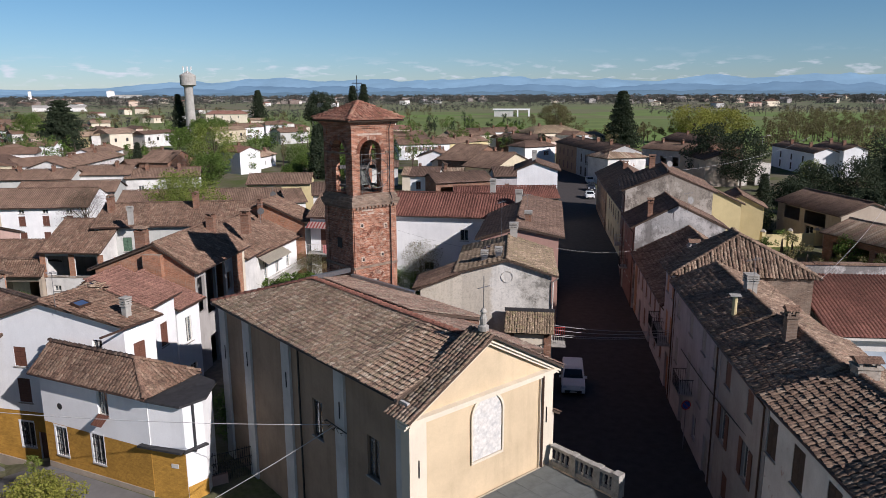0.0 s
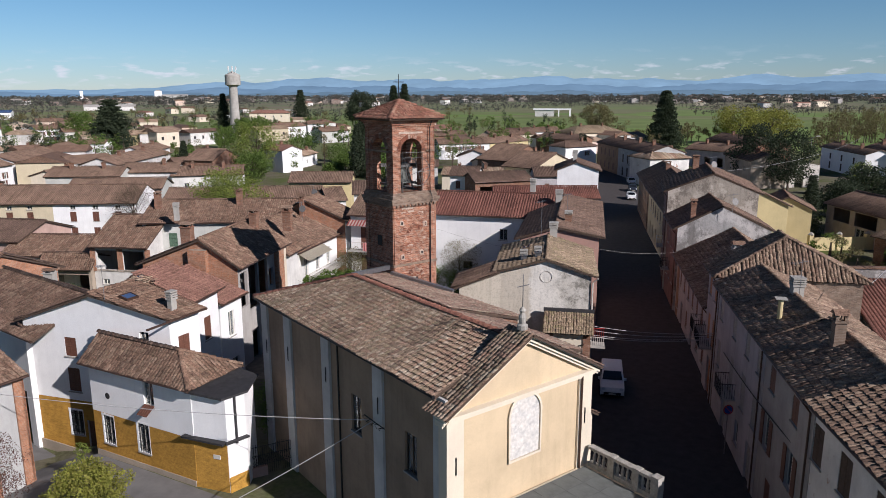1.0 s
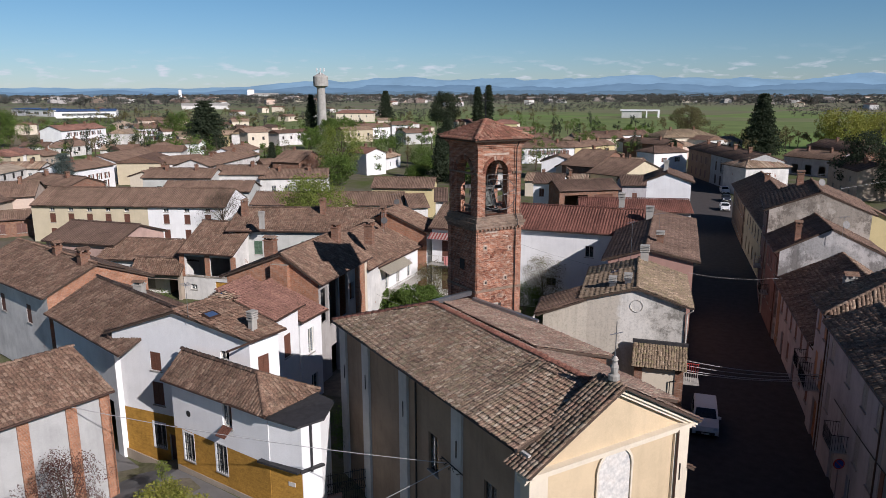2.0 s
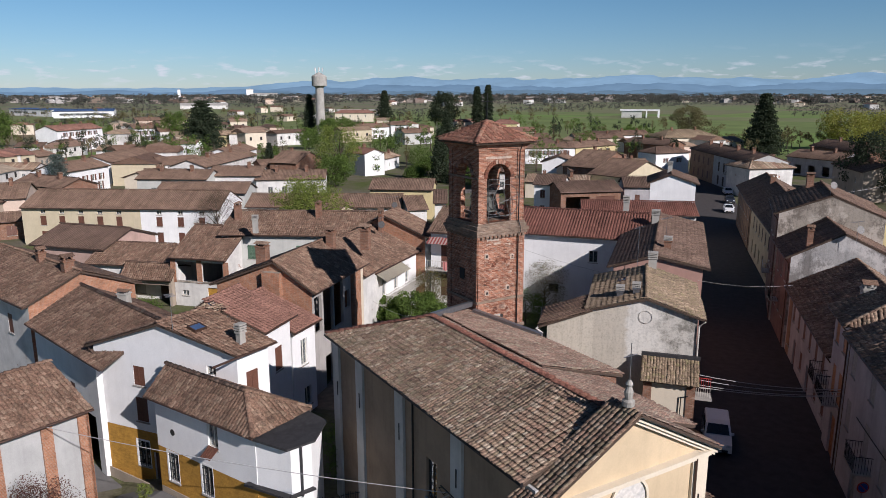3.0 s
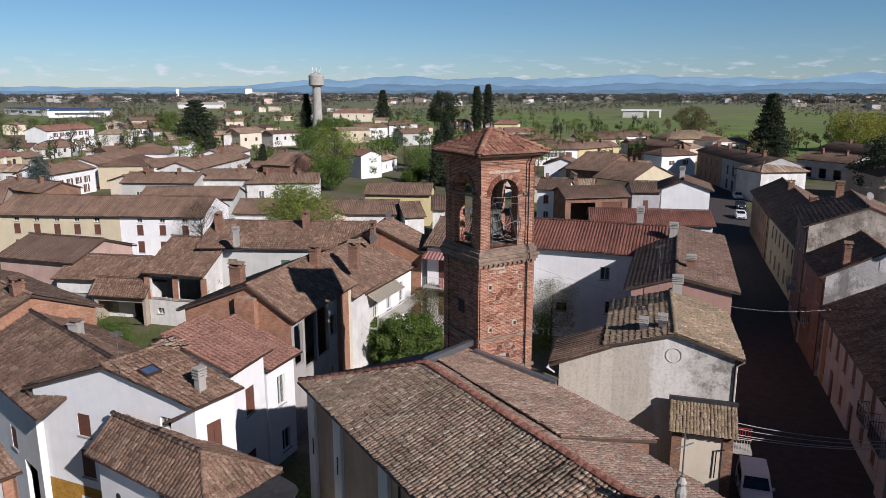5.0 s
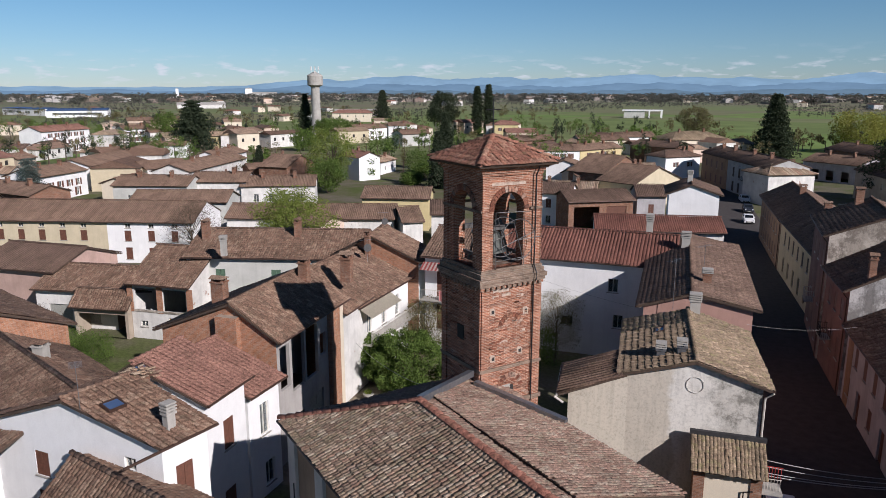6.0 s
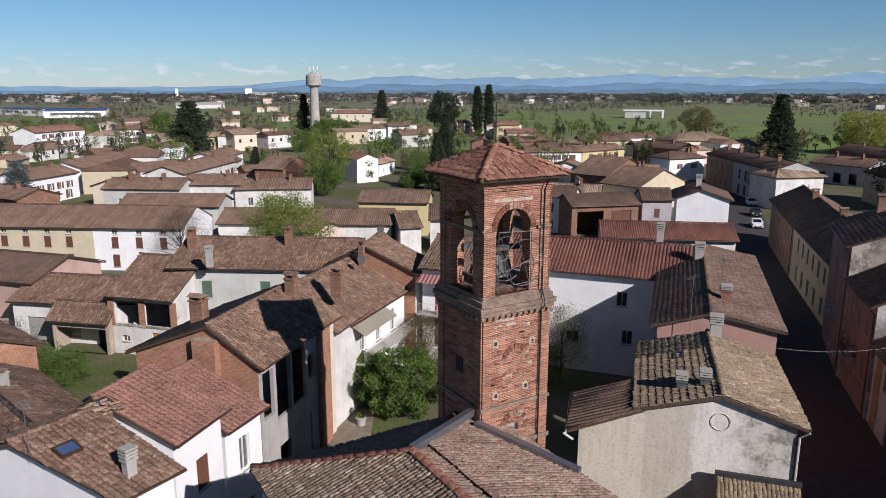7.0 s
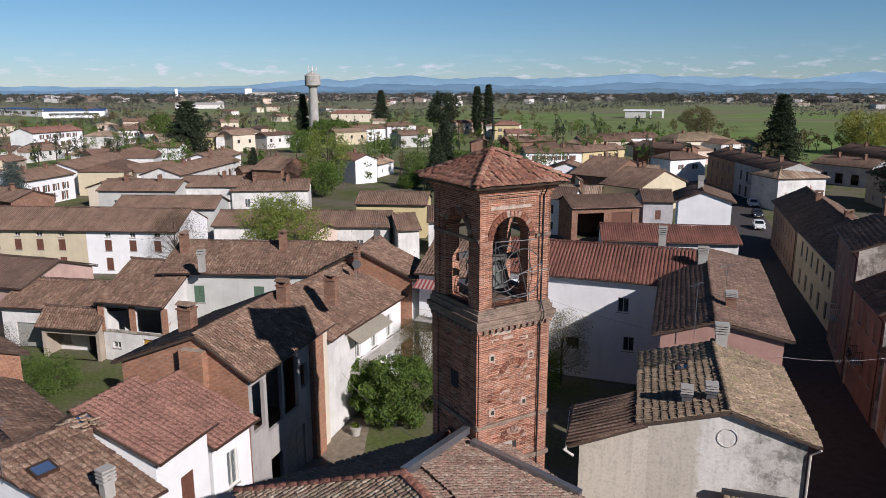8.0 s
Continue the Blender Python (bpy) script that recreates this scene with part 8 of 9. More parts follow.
# ---- vehicles ----
def car(label, x, y, yaw, l_, w_, h_, paint, van=False, category="car", name="car"):
    """A car that heads along local -y: body from a side outline, glass, lamps, wheels with rims."""
    top = tagged(new(name), label, category, "parked cars" if name == "car" else "")
    top.matrix_world = pose(x, y, 0.01, 0, 0, yaw)
    f, r = -l_ / 2, l_ / 2
    if van:
        prof = [(f, 0.32), (f - 0.0, 0.62), (f + 0.08, 0.86), (f + 0.85, 1.08), (f + 1.5, h_ * 0.95), (f + 1.9, h_), (r - 0.25, h_), (r - 0.04, h_ * 0.9), (r, 0.6), (r, 0.32)]
    else:
        prof = [(f, 0.3), (f + 0.02, 0.6), (f + 0.15, 0.78), (f + 1.05, 0.95), (f + 1.8, h_ * 0.97), (f + 2.5, h_), (r - 0.7, h_ * 0.95), (r - 0.12, 0.98), (r, 0.7), (r, 0.3)]
    bm = bmesh.new()
    rings = []
    for xs, zs in ((-1.0, 0.0), (-0.93, 1.0), (0.93, 1.0), (1.0, 0.0)):
        rings.append((xs, zs))
    lines = []
    for k in (-1.0, -0.9, 0.9, 1.0):
        lines.append([bm.verts.new((k * w_ / 2 * (0.88 if z > 1.1 and abs(k) == 1.0 else (0.86 if z > 1.1 else 1.0)), yy, z - (0.03 if abs(k) == 1.0 else 0))) for yy, z in prof])
    n = len(prof)
    for a_, b_ in zip(lines, lines[1:]):
        for i in range(n):
            j = (i + 1) % n
            bm.faces.new((a_[i], a_[j], b_[j], b_[i]))
    bm.faces.new(lines[0][::-1])
    bm.faces.new(lines[-1])
    bmesh.ops.recalc_face_normals(bm, faces=bm.faces[:])
    body = part("body", bm, paint, top)
    # windscreen and side windows, just proud of the body
    a, b = (prof[3], prof[4])
    bm = bmesh.new()
    ww = w_ / 2 * 0.8
    vs = [bm.verts.new(p) for p in ((-ww - 0.04, a[0] + 0.06, a[1] + 0.06), (ww + 0.04, a[0] + 0.06, a[1] + 0.06), (ww - 0.06, b[0] - 0.04, b[1] - 0.02), (-ww + 0.06, b[0] - 0.04, b[1] - 0.02))]
    fc = bm.faces.new(vs)
    fc.normal_update()
    off = fc.normal * (0.012 if fc.normal.z > 0 else -0.012)
    for v in vs:
        v.co += off
    part("windscreen", bm, M_CARGLASS, body)
    for s in (-1, 1):
        bm = bmesh.new()
        xx = s * (w_ / 2 * 0.885 + 0.012)
        y1 = r - (0.5 if van else 0.6)
        bm.faces.new([bm.verts.new(p) for p in ((s * (w_ / 2 * 0.97), a[0] + 0.45, 1.02), (s * (w_ / 2 * 0.97), y1, 1.02), (xx, y1 - 0.1, h_ * 0.9), (xx, b[0] + 0.25, h_ * 0.9))])
        part("side_window", bm, M_CARGLASS, body)
        bm = bmesh.new()
        lathe(bm, [(0.05, 0), (0.13, 0.03), (0.14, 0.05)], 10)
        bmesh.ops.transform(bm, matrix=Matrix.Translation((s * w_ * 0.37, f + 0.07, 0.74)) @ Matrix.Rotation(math.pi / 2, 4, 'X'), verts=bm.verts)
        part("headlight", bm, M_HEADLIGHT, body)
        bm = bmesh.new()
        box(bm, s * w_ / 2 - 0.02 + (0.0 if s > 0 else -0.16), s * w_ / 2 + 0.18 - (0.0 if s > 0 else 0.16), a[0] + 0.4, a[0] + 0.5, 1.0, 1.16)
        part("mirror", bm, paint, body)
        for yy in (f + 0.75, r - 0.75):
            bm = bmesh.new()
            tube(bm, (s * (w_ / 2 - 0.2), yy, 0.3), (s * (w_ / 2 + 0.01), yy, 0.3), 0.3, 0.3, 18)
            wheel = part("wheel", bm, M_TYRE, top)
            bm = bmesh.new()
            tube(bm, (s * (w_ / 2 - 0.01), yy, 0.3), (s * (w_ / 2 + 0.02), yy, 0.3), 0.19, 0.17, 14)
            part("rim", bm, M_METAL, wheel)
    bm = bmesh.new()
    box(bm, -w_ * 0.36, w_ * 0.36, f - 0.03, f + 0.05, 0.34, 0.52)
    part("grille", bm, M_PLASTIC, body)
    bm = bmesh.new()
    box(bm, -0.26, 0.26, f - 0.045, f - 0.02, 0.36, 0.46)
    part("number_plate", bm, M_FRAME, body, "blank pale plate")
    return top


M_HEADLIGHT = m_plain("clear_headlight", (0.6, 0.62, 0.65), 0.15, var=0.05)
car("small white delivery van parked in the shaded street", -0.1, 52.6, 3, 3.95, 1.72, 1.74, M_CARWHITE, True, "van", "van")
car("white hatchback parked in the street", 1.2, 155.0, 5, 4.1, 1.75, 1.5, M_CARWHITE)
car("dark hatchback parked in the street", 1.5, 168.0, 5, 4.1, 1.75, 1.5, M_CARDARK)
car("silver hatchback parked further down the street", 1.2, 182.0, 8, 4.2, 1.78, 1.5, M_CARWHITE)

# ---- chimneys, aerials, roof lights ----
chimney(-26.85, 37.25, 8.3, 10.15, 0.36, 0.42, -11, M_CONC, "slabs", "grey concrete chimney with stacked slabs")
chimney(-52.9, 72.0, 9.3, 11.0, 0.9, 0.6, -72)
chimney(-48.0, 68.4, 8.7, 10.3, 0.5, 0.5, -72, M_CONC, "slabs", "grey concrete chimney with stacked slabs")
chimney(-44.2, 75.4, 9.4, 11.1, 0.8, 0.6, -72)
chimney(-32.2, 57.3, 10.3, 12.0, 0.7, 0.6, 4)
chimney(-30.6, 60.7, 9.8, 11.8, 0.8, 0.6, 4)
chimney(-34.4, 71.7, 8.9, 11.3, 0.45, 0.45, 4)
chimney(-54.2, 46.9, 8.8, 10.7, 0.6, 0.6, 72)
chimney(-49.4, 45.3, 8.8, 10.8, 0.8, 0.7, 72)
chimney(-40.8, 42.4, 8.3, 9.5, 0.7, 0.6, 9, M_CONC)
chimney(-35.6, 52.1, 10.0, 11.5, 0.9, 0.7, 4, M_BRICKHOUSE)
chimney(10.35, 36.0, 10.1, 12.1, 0.5, 0.5, 6, M_CORNICE)
chimney(12.1, 31.2, 9.9, 11.4, 0.9, 0.7, 6, M_PEELSTONE)
chimney(10.2, 44.2, 9.9, 11.6, 0.6, 0.6, 8, M_CONC, "slabs", "grey concrete chimney with stacked slabs")
chimney(9.2, 60.5, 8.2, 10.4, 0.8, 0.8, 7, M_PEEL)
chimney(-10.4, 83.4, 10.2, 12.3, 0.6, 0.6, 3, M_CONC, "slabs", "grey concrete chimney with stacked slabs")
chimney(-6.9, 78.7, 10.1, 11.7, 0.7, 0.6, 3, M_CONC, "slabs", "grey concrete chimney with stacked slabs")
chimney(-6.87, 51.55, 9.3, 10.75, 0.42, 0.42, 4, M_METAL, "slabs", "grey chimney with stacked mossy slabs")
chimney(-5.83, 51.55, 9.6, 11.05, 0.42, 0.42, 4, M_METAL, "slabs", "grey chimney with stacked mossy slabs")
chimney(-5.45, 58.9, 10.0, 11.6, 0.6, 0.55, 4, M_CONC, "slabs", "grey concrete chimney with stacked slabs")
chimney(-4.9, 67.0, 9.9, 11.3, 0.6, 0.6, 3, M_BRICKHOUSE, "slabs", "brown chimney with stacked slabs")
chimney(6.9, 128.0, 9.0, 10.6, 0.8, 0.7, 5)
chimney(8.2, 112.0, 9.1, 10.5, 0.8, 0.7, 4)
chimney(8.3, 93.0, 13.2, 14.6, 0.7, 0.6, 4)
chimney(6.9, 75.6, 9.9, 11.6, 0.5, 0.5, 3)
chimney(-8.3, 120.2, 11.0, 12.8, 0.7, 0.6, 5, M_CONC, "slabs", "grey concrete chimney with stacked slabs")
pp = tagged(new("flue_pipe"), "pale flue pipe with a flat cap on the tile roof", "flue")
pp.matrix_world = pose(8.75, 41.0, 9.75)
b_ = bmesh.new()
tube(b_, (0, 0, -0.2), (0, 0, 1.25), 0.14, 0.14, 10)
part("pipe", b_, M_YELLOW, pp)
bx(pp, "cap", (-0.3, 0.3, -0.25, 0.25, 1.3, 1.36), M_CONC)
# open loft gap of loose tiles on the ridge of the white house
lt = tagged(new("loose_tiles"), "heap of loose roof tiles round an old flue", "tiles")
lt.matrix_world = pose(-31.2, 39.9, 9.35, 0, 0, -11)
rb_ = random.Random(3)
for k in range(34):
    o = tile_mesh([((rb_.uniform(-0.7, 0.7), rb_.uniform(-0.6, 0.6), rb_.uniform(0.1, 0.65)), Vector((rb_.uniform(-0.3, 0.3), 1, rb_.uniform(-0.2, 0.2))), Vector((1, rb_.uniform(-0.3, 0.3), 0)), Vector((0, 0, 1)), 0.42, 0.1, 0.07)], "tile", M_TILE_OLD, lt)
bx(lt, "flue", (-0.5, 0.5, -0.4, 0.4, -0.6, 0.35), M_BRICKHOUSE)


def skylight(x, y, z, yaw, tilt, w_, l_, label):
    top = tagged(new("skylight"), label, "skylight")
    top.matrix_world = pose(x, y, z, 0, 0, yaw) @ Matrix.Rotation(radians(tilt), 4, 'Y')
    b_ = bmesh.new()
    for d in ((-w_ / 2, w_ / 2, -l_ / 2, -l_ / 2 + 0.07), (-w_ / 2, w_ / 2, l_ / 2 - 0.07, l_ / 2), (-w_ / 2, -w_ / 2 + 0.07, -l_ / 2 + 0.07, l_ / 2 - 0.07), (w_ / 2 - 0.07, w_ / 2, -l_ / 2 + 0.07, l_ / 2 - 0.07)):
        box(b_, *d, 0, 0.16)
    part("frame", b_, M_COPPER, top, "brown metal frame")
    bx(top, "pane", (-w_ / 2 + 0.07, w_ / 2 - 0.07, -l_ / 2 + 0.07, l_ / 2 - 0.07, 0.09, 0.11), M_SOLAR, "blue reflecting pane")


skylight(-29.75, 36.97, 9.55, -11, 14, 0.75, 0.9, "small roof light with a blue pane on the tiles")
skylight(-31.4, 40.4, 9.75, -3, 20, 0.7, 0.8, "small roof light with a blue pane on the tiles")
skylight(-7.2, 55.6, 9.98, 3.6, -18, 0.55, 0.9, "small dark roof light on the mossy tiles")


def aerial(x, y, z, h_, yaw, label="thin roof aerial with many short rods", dish=False):
    top = tagged(new("aerial"), label, "aerial", "roof aerials")
    top.matrix_world = pose(x, y, z, 0, 0, yaw)
    b_ = bmesh.new()
    tube(b_, (0, 0, -0.3), (0, 0, h_), 0.02, 0.015, 5)
    mast = part("mast", b_, M_METAL, top)
    b_ = bmesh.new()
    tube(b_, (-0.7, 0, h_ - 0.15), (0.5, 0, h_ - 0.05), 0.012, 0.012, 4)
    for k in range(8):
        xx = -0.65 + k * 0.15
        zz = h_ - 0.145 + k * 0.0125
        tube(b_, (xx, -0.28, zz), (xx, 0.28, zz), 0.008, 0.008, 4, False)
    part("rods", b_, M_METAL, mast)
    if dish:
        b_ = bmesh.new()
        lathe(b_, [(0.02, 0), (0.17, 0.03), (0.3, 0.09), (0.36, 0.14)], 16)
        bmesh.ops.transform(b_, matrix=Matrix.Translation((0.1, -0.1, h_ * 0.55)) @ Matrix.Rotation(radians(70), 4, 'X'), verts=b_.verts)
        part("dish", b_, M_GREYIRON, mast, "grey satellite dish")


aerial(-30.8, 36.1, 9.6, 2.2, -40)
aerial(-6.9, 62.6, 9.6, 3.2, 60)
aerial(-5.2, 69.0, 10.0, 2.6, 40)
aerial(10.1, 43.1, 10.2, 2.6, 30)
aerial(9.2, 83.5, 13.2, 2.0, 30, "roof aerial with a grey satellite dish", True)
aerial(10.4, 74.2, 10.6, 1.8, 30, "roof aerial with a grey satellite dish", True)
aerial(-37.8, 82.3, 8.6, 2.4, 15, "roof aerial with a pale satellite dish", True)
aerial(-33.6, 70.0, 8.9, 1.8, 15, "roof aerial with a grey satellite dish", True)
aerial(8.8, 104.0, 9.2, 2.2, 10)

# ---- street things ----
sg = tagged(new("no_parking_sign"), "round blue and red no parking sign on a pole", "sign")
sg.matrix_world = pose(7.0, 44.0, 0, 0, 0, 20)
b_ = bmesh.new()
tube(b_, (0, 0, 0), (0, 0, 3.2), 0.03, 0.03, 8)
part("pole", b_, M_METAL, sg)
for r_, mt, d_, nm in ((0.32, M_RED, 0.0, "rim"), (0.25, M_BLUE, -0.012, "disc")):
    b_ = bmesh.new()
    lathe(b_, [(r_, 0), (r_, 0.02)], 20)
    bmesh.ops.transform(b_, matrix=Matrix.Translation((0, -0.04 + d_, 3.0)) @ Matrix.Rotation(math.pi / 2, 4, 'X'), verts=b_.verts)
    part(nm, b_, mt, sg)
bx(sg, "slash", (-0.24, 0.24, -0.08, -0.075, -0.025, 0.025), M_RED, "", Matrix.Translation((0, 0, 3.0)) @ Matrix.Rotation(radians(45), 4, 'Y'))


def wire(label, pts, sag=0.4, r=0.018, material=None):
    """A sagging cable between two fixings."""
    top = tagged(new("cable"), label, "cable", "overhead cables")
    b_ = bmesh.new()
    a, b = Vector(pts[0]), Vector(pts[1])
    n = 14
    line = [a.lerp(b, k / n) - Vector((0, 0, sag * 4 * (k / n) * (1 - k / n))) for k in range(n + 1)]
    rope(b_, line, r)
    part("strand", b_, material or M_CABLE, top)


M_CABLE = m_plain("grey_cable", (0.42, 0.41, 0.40), 0.6)
wire("pale cable from the lane to the church wall", [(-38.0, 29.2, 6.15), (-10.9, 29.75, 6.85)], 0.42, 0.02)
wire("pale cable across the lane to the church wall", [(-10.9, 29.7, 6.8), (-19.0, 27.6, 1.8)], 0.12, 0.022)
for dz_, x1 in ((0.0, 9.2), (0.35, 9.1), (0.7, 9.0), (-0.15, 9.3)):
    wire("pale cable bundle across the street", [(-1.9, 50.2, 5.0 + dz_), (x1 - 1.2, 52.0, 5.1 + dz_ * 0.4)], 0.35, 0.02)
wire("pale cable across the street", [(-2.2, 63.2, 8.6), (5.4, 70.0, 7.2)], 0.3, 0.007)
wire("thin cable along the white barn", [(-21.5, 75.9, 7.6), (-9.9, 75.6, 5.2)], 0.25, 0.008, M_GREYIRON)
wire("pale cable over the courtyard", [(-16.6, 44.6, 9.2), (-29.6, 60.0, 4.8)], 0.5, 0.012)
wire("long cable over the gardens", [(14.0, 44.0, 11.5), (60.0, 150.0, 9.5)], 2.0, 0.014)
wire("long cable over the gardens", [(11.0, 85.0, 13.5), (50.0, 178.0, 12.0)], 1.0, 0.014)
wire("dark cable along the row of houses", [(8.6, 32.0, 6.2), (6.9, 47.0, 5.6)], 0.25, 0.03, M_IRON)

# bracket with cable joints on the church wall
br = tagged(new("cable_bracket"), "black cable bracket with insulators on the church wall", "bracket")
br.matrix_world = pose(-10.68, 29.6, 6.86, 0, 0, 51.9)
b_ = bmesh.new()
for k in range(5):
    tube(b_, (-0.05, -0.8 + 0.4 * k, 0), (-0.3, -0.7 + 0.35 * k, 0.12 * math.sin(k * 2)), 0.02, 0.02, 5)
    tube(b_, (-0.3, -0.7 + 0.35 * k, 0.12 * math.sin(k * 2)), (-0.1, -0.5 + 0.3 * k, -0.25), 0.012, 0.012, 4, False)
tube(b_, (-0.1, -0.9, 0), (-0.1, 0.9, 0.05), 0.03, 0.03, 5)
part("arms", b_, M_IRON, br)

# ---- water tower ----
wt = tagged(new("water_tower"), "slim grey concrete water tower with aerials on top", "water tower")
wt.matrix_world = pose(-204.0, 346.5, 0)
b_ = bmesh.new()
lathe(b_, [(2.9, 0), (2.5, 8), (2.25, 18), (2.15, 25.3), (3.1, 26.2)], 24)
part("shaft", b_, M_CONC, wt)
b_ = bmesh.new()
lathe(b_, [(3.2, 26.0), (4.0, 26.4), (4.0, 31.2), (3.7, 31.6), (0.6, 33.2), (0.4, 33.6)], 28)
part("tank", b_, M_CONC, wt)
b_ = bmesh.new()
for k in range(6):
    a_ = k * 1.05
    tube(b_, (2.0 * math.cos(a_), 2.0 * math.sin(a_), 32), (2.2 * math.cos(a_), 2.2 * math.sin(a_), 35.5), 0.12, 0.1, 5)
    box(b_, 2.2 * math.cos(a_) - 0.3, 2.2 * math.cos(a_) + 0.3, 2.2 * math.sin(a_) - 0.2, 2.2 * math.sin(a_) + 0.2, 34, 35.8)
part("aerials", b_, M_CARWHITE, wt, "white aerials")

# ---- far buildings on the plain ----
pv = tagged(new("open_shed"), "white framed open farm shed in the fields", "shed")
pv.matrix_world = pose(-72, 690, 0, 0, 0, 6)
bx(pv, "closed_bay", (-16, 2, -8, 8, 0, 6.0), M_GREY)
bx(pv, "flat_roof", (-17.5, 17.5, -9, 9, 6.0, 7.0), M_WHITE)
for x_ in (6, 16.6):
    for y_ in (-8.5, 8.5):
        bx(pv, "post", (x_ - 0.6, x_ + 0.6, y_ - 0.4, y_ + 0.4, 0, 6.0), M_WHITE)


def block(label, x, y, yaw, w_, l_, h_, material, roof_mat, name="far_building"):
    top = tagged(new(name), label, "building")
    top.matrix_world = pose(x, y, 0, 0, 0, yaw)
    bx(top, "wall", (-w_ / 2, w_ / 2, -l_ / 2, l_ / 2, 0, h_), material)
    b_ = bmesh.new()
    a, b, r = w_ / 2 + 0.4, l_ / 2 + 0.4, h_ + w_ * 0.17
    v = [b_.verts.new(p) for p in ((-a, -b, h_), (a, -b, h_), (a, b, h_), (-a, b, h_), (0, -b, r), (0, b, r))]
    for f in ((0, 4, 5, 3), (1, 2, 5, 4), (0, 1, 4), (2, 3, 5), (3, 2, 1, 0)):
        b_.faces.new([v[i] for i in f])
    part("roof", b_, roof_mat, top)
    # windows are black plates, their unlit depth painted
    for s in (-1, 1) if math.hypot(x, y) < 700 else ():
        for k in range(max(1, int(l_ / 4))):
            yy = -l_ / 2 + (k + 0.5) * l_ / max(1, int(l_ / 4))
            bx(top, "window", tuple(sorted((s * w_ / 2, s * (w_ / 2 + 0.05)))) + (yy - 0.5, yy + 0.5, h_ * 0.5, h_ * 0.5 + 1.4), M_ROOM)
    return top


rv = random.Random(77)
walls_ = [M_WHITE2, M_CREAM_PALE, M_WHITE2, M_PEACH, M_CREAM_PALE, M_BUFF]
roofs_ = [M_TILE_BROWN, M_TILE_SALMON, M_TILE_BROWN, M_TILE_OLD]
for a0, a1, d0, d1, n in ((14, 60, 300, 470, 40), (-4, 14, 230, 320, 8), (42, 62, 190, 300, 12), (20, 60, 470, 900, 14)):
    for k in range(n):
        a_, d_ = radians(rv.uniform(a0, a1)), rv.uniform(d0, d1)
        x_, y_ = -6 - math.sin(a_) * d_, 17 + math.cos(a_) * d_
        block("distant pale house with a tiled roof", x_, y_, rv.uniform(-80, 80), rv.uniform(8, 11), rv.uniform(9, 18), rv.uniform(3.5, 6.5), rv.choice(walls_), rv.choice(roofs_), "far_house")
for k in range(90):
    a_, d_ = radians(rv.uniform(-24, 58)), rv.uniform(1100, 3400)
    x_, y_ = -6 - math.sin(a_) * d_, 17 + math.cos(a_) * d_
    block("distant pale house on the plain", x_, y_, rv.uniform(-80, 80), rv.uniform(10, 16), rv.uniform(14, 34), rv.uniform(5, 9), rv.choice(walls_), rv.choice(roofs_), "far_house")
block("large white plant on the horizon", -1540, 2217, 125, 30, 95, 13, M_GREY, M_CONC)
block("white tower of the plant on the horizon", -1580, 2189, 35, 24, 20, 30, M_WHITE, M_CONC)
block("long white farm shed across the fields", -665, 818, 129, 18, 62, 5, M_WHITE2, M_CONC)
block("white church tower far across the fields", -1308, 1512, 40, 7, 7, 28, M_WHITE, M_CONC)
block("long pale farm shed in the fields", -330, 640, 120, 12, 50, 4.5, M_WHITE2, M_CONC)

# ---- distant towns, too small to pick apart ----
vt, ft = [], []
for k in range(330):
    a_, d_ = radians(rv.uniform(-26, 60)), rv.choice((rv.uniform(1500, 2100), rv.uniform(2400, 3500)))
    if 0.5 + 0.5 * noise.noise(Vector((a_ * 11, d_ / 900, 2.0))) < 0.42:
        continue
    x_, y_ = -6 - math.sin(a_) * d_, 17 + math.cos(a_) * d_
    w_, l_, h_, q_ = rv.uniform(5, 8), rv.uniform(7, 16), rv.uniform(5, 9), rv.uniform(0, 3.1)
    i0 = len(vt)
    m_ = pose(x_, y_, 0, 0, 0, math.degrees(q_))
    for p in ((-w_, -l_, 0), (w_, -l_, 0), (w_, l_, 0), (-w_, l_, 0), (-w_, -l_, h_), (w_, -l_, h_), (w_, l_, h_), (-w_, l_, h_), (0, -l_, h_ * 1.4), (0, l_, h_ * 1.4)):
        vt.append(tuple(m_ @ Vector(p)))
    ft += [tuple(i0 + i for i in f) for f in ((0, 1, 5, 8, 4), (1, 2, 6, 5), (2, 3, 7, 9, 6), (3, 0, 4, 7), (4, 8, 9, 7), (5, 6, 9, 8))]
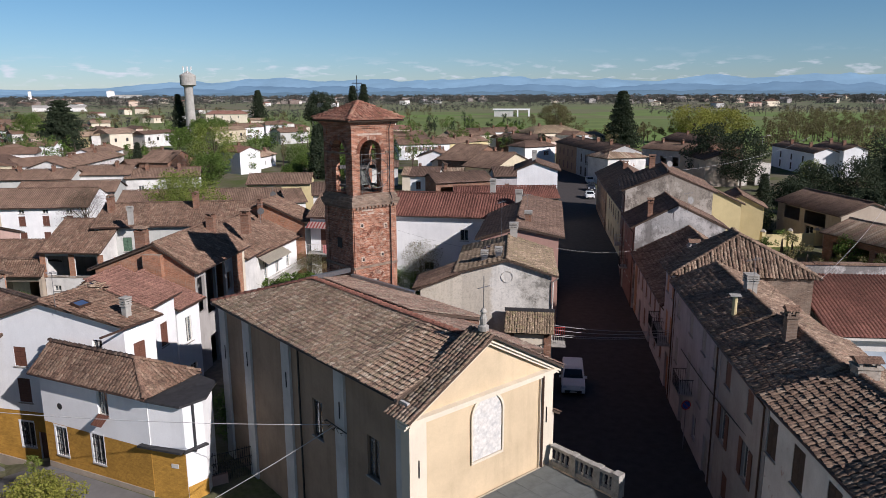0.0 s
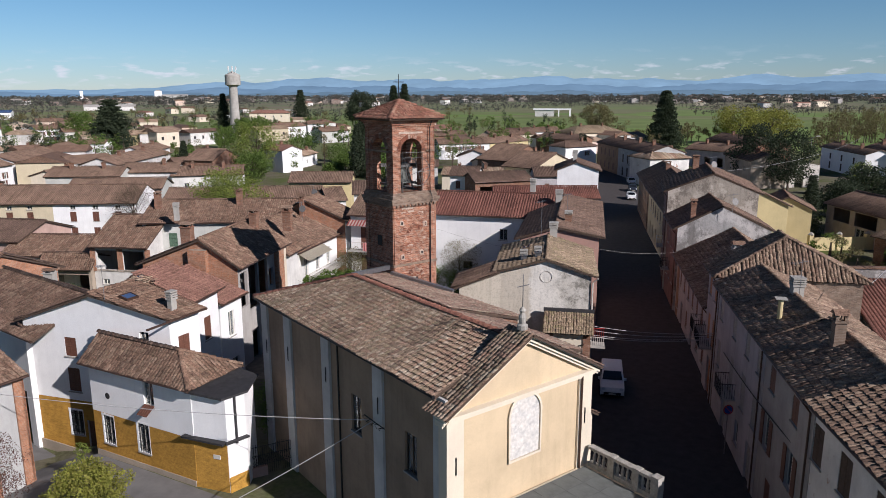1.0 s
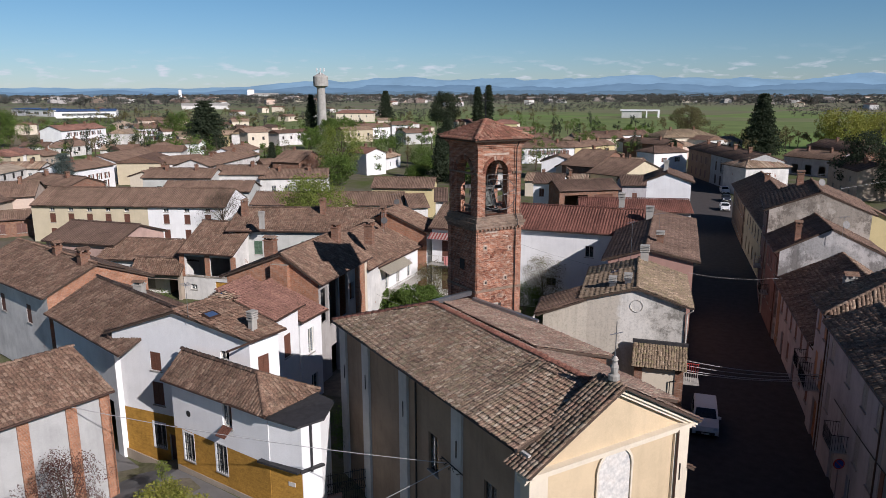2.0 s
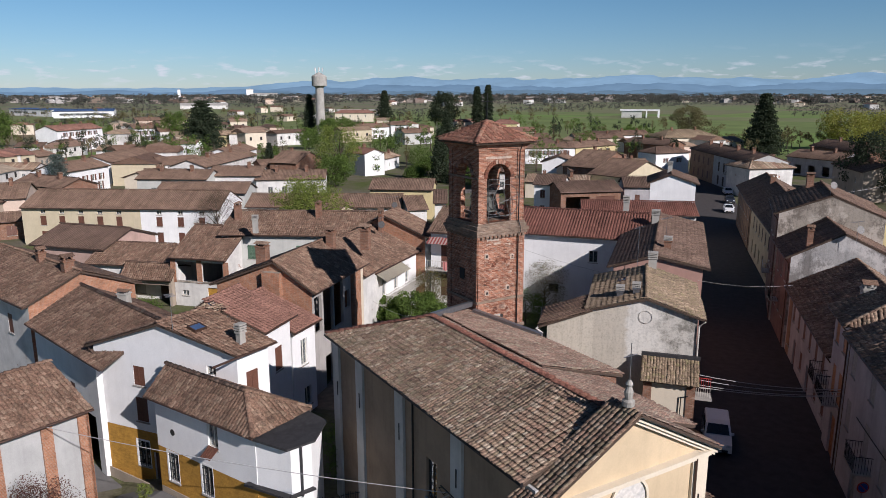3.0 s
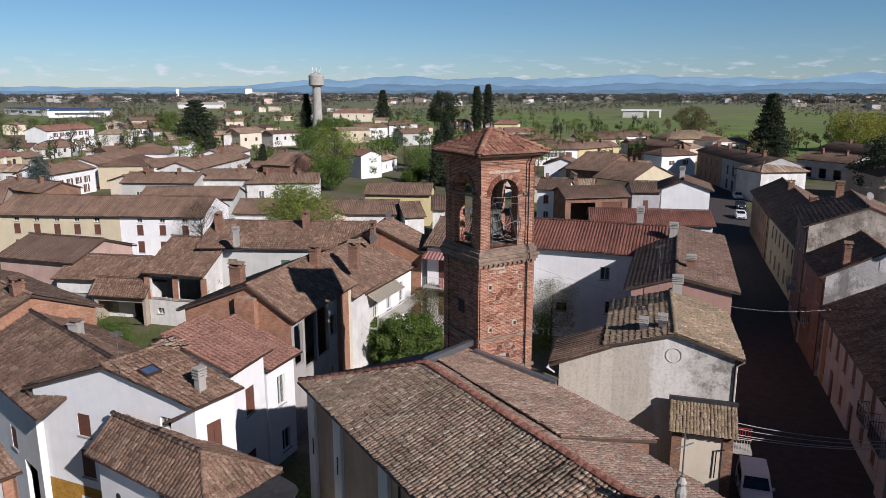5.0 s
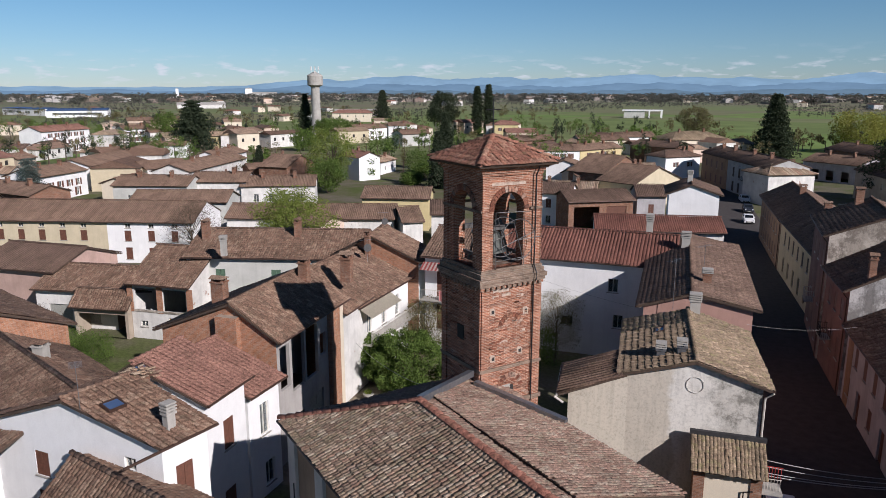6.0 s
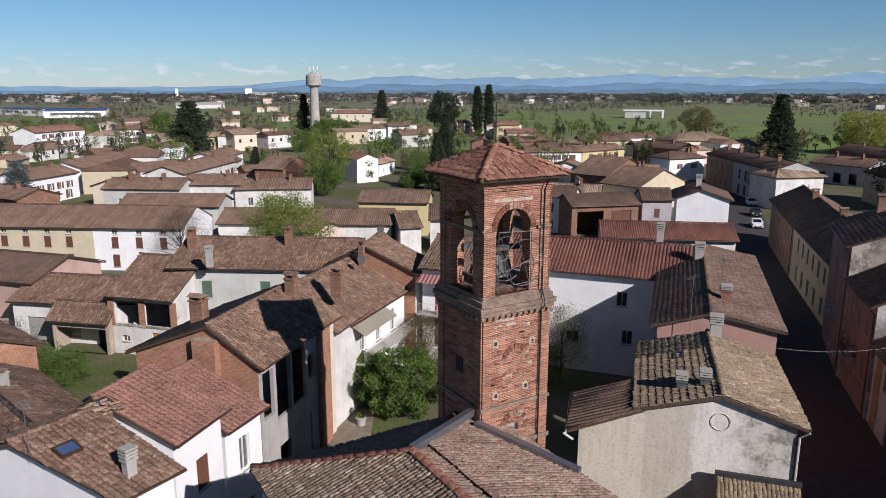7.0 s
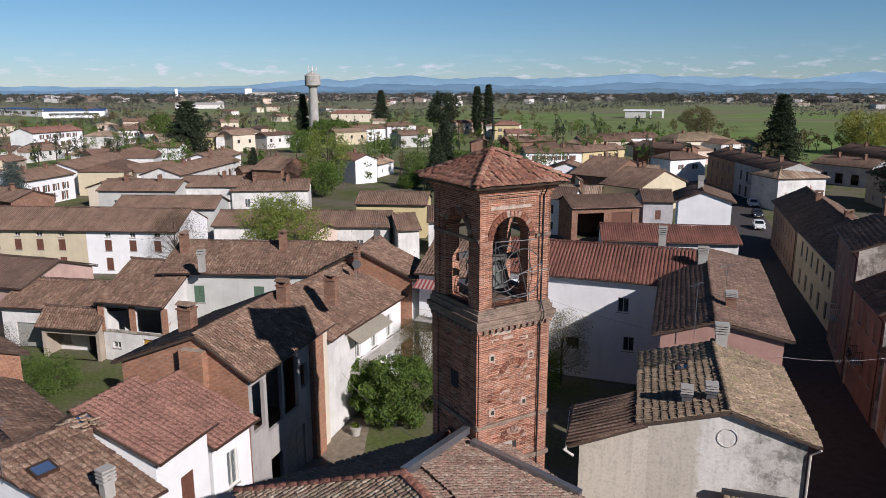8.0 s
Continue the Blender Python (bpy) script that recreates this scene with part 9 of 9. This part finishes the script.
tagged(raw("far_town", vt, ft, m_tile("far_pale_walls", [(0.40, 0.37, 0.33), (0.22, 0.15, 0.115), (0.32, 0.27, 0.22), (0.55, 0.53, 0.5), (0.26, 0.19, 0.15)], mossy=0.0)), "pale houses of distant towns on the plain", "town", kind="stuff")

# ---- gardens behind the row ----
gw = tagged(new("garden_wall"), "yellow rendered garden wall with capped posts", "wall")
gw.matrix_world = pose(25.8, 109.0, 0, 0, 0, 19)
for k in range(4):
    bx(gw, "wall_panel", (k * 4.2 + 0.3, k * 4.2 + 4.2 - 0.3, -0.1, 0.1, 0, 1.9), M_YELLOW)
for k in range(5):
    bx(gw, "post", (k * 4.2 - 0.3, k * 4.2 + 0.3, -0.3, 0.3, 0, 2.3), M_YELLOW)
    b_ = bmesh.new()
    lathe(b_, [(0.48, 2.3), (0.48, 2.42), (0.1, 2.7)], 4, (k * 4.2, 0, 0))
    part("post_cap", b_, M_STONE, gw)
rw = tagged(new("ruined_wall"), "ruined rendered wall with an empty doorway in the gardens", "wall")
rw.matrix_world = pose(31.0, 180.0, 0, 0, 0, 22)
wall_face(rw, (0, 0), (14.0, 0), 0, 5.2, [(4.0, 1.2, 1.4, 2.2), (9.0, 0.0, 2.2, 3.4)], M_STUCCO, (4.5, 6.6), 0.4)
wall_face(rw, (14.0, 0.0), (14.0, 9.0), 0, (5.2, 3.0), [], M_STUCCO, None, 0.4)
wall_face(rw, (14.0, 0.41), (0, 0.41), 0, 5.2, [(10.0, 1.2, 1.4, 2.2), (5.0, 0.0, 2.2, 3.4)], M_STUCCO, (9.5, 6.6), 0.02)
bx(rw, "wall_stub", (-2.0, -0.02, 0.0, 0.4, 0, 3.0), M_STUCCO)
sl = tagged(new("street_lamp"), "tall grey street lamp in the gardens", "street lamp")
sl.matrix_world = pose(42.0, 187.0, 0)
b_ = bmesh.new()
tube(b_, (0, 0, 0), (0, 0, 11.5), 0.11, 0.07, 8)
tube(b_, (0, 0, 11.4), (1.2, 0, 11.8), 0.05, 0.05, 6)
part("pole", b_, M_METAL, sl)
bx(sl, "lamp_head", (0.9, 1.7, -0.15, 0.15, 11.75, 11.95), M_FRAME)
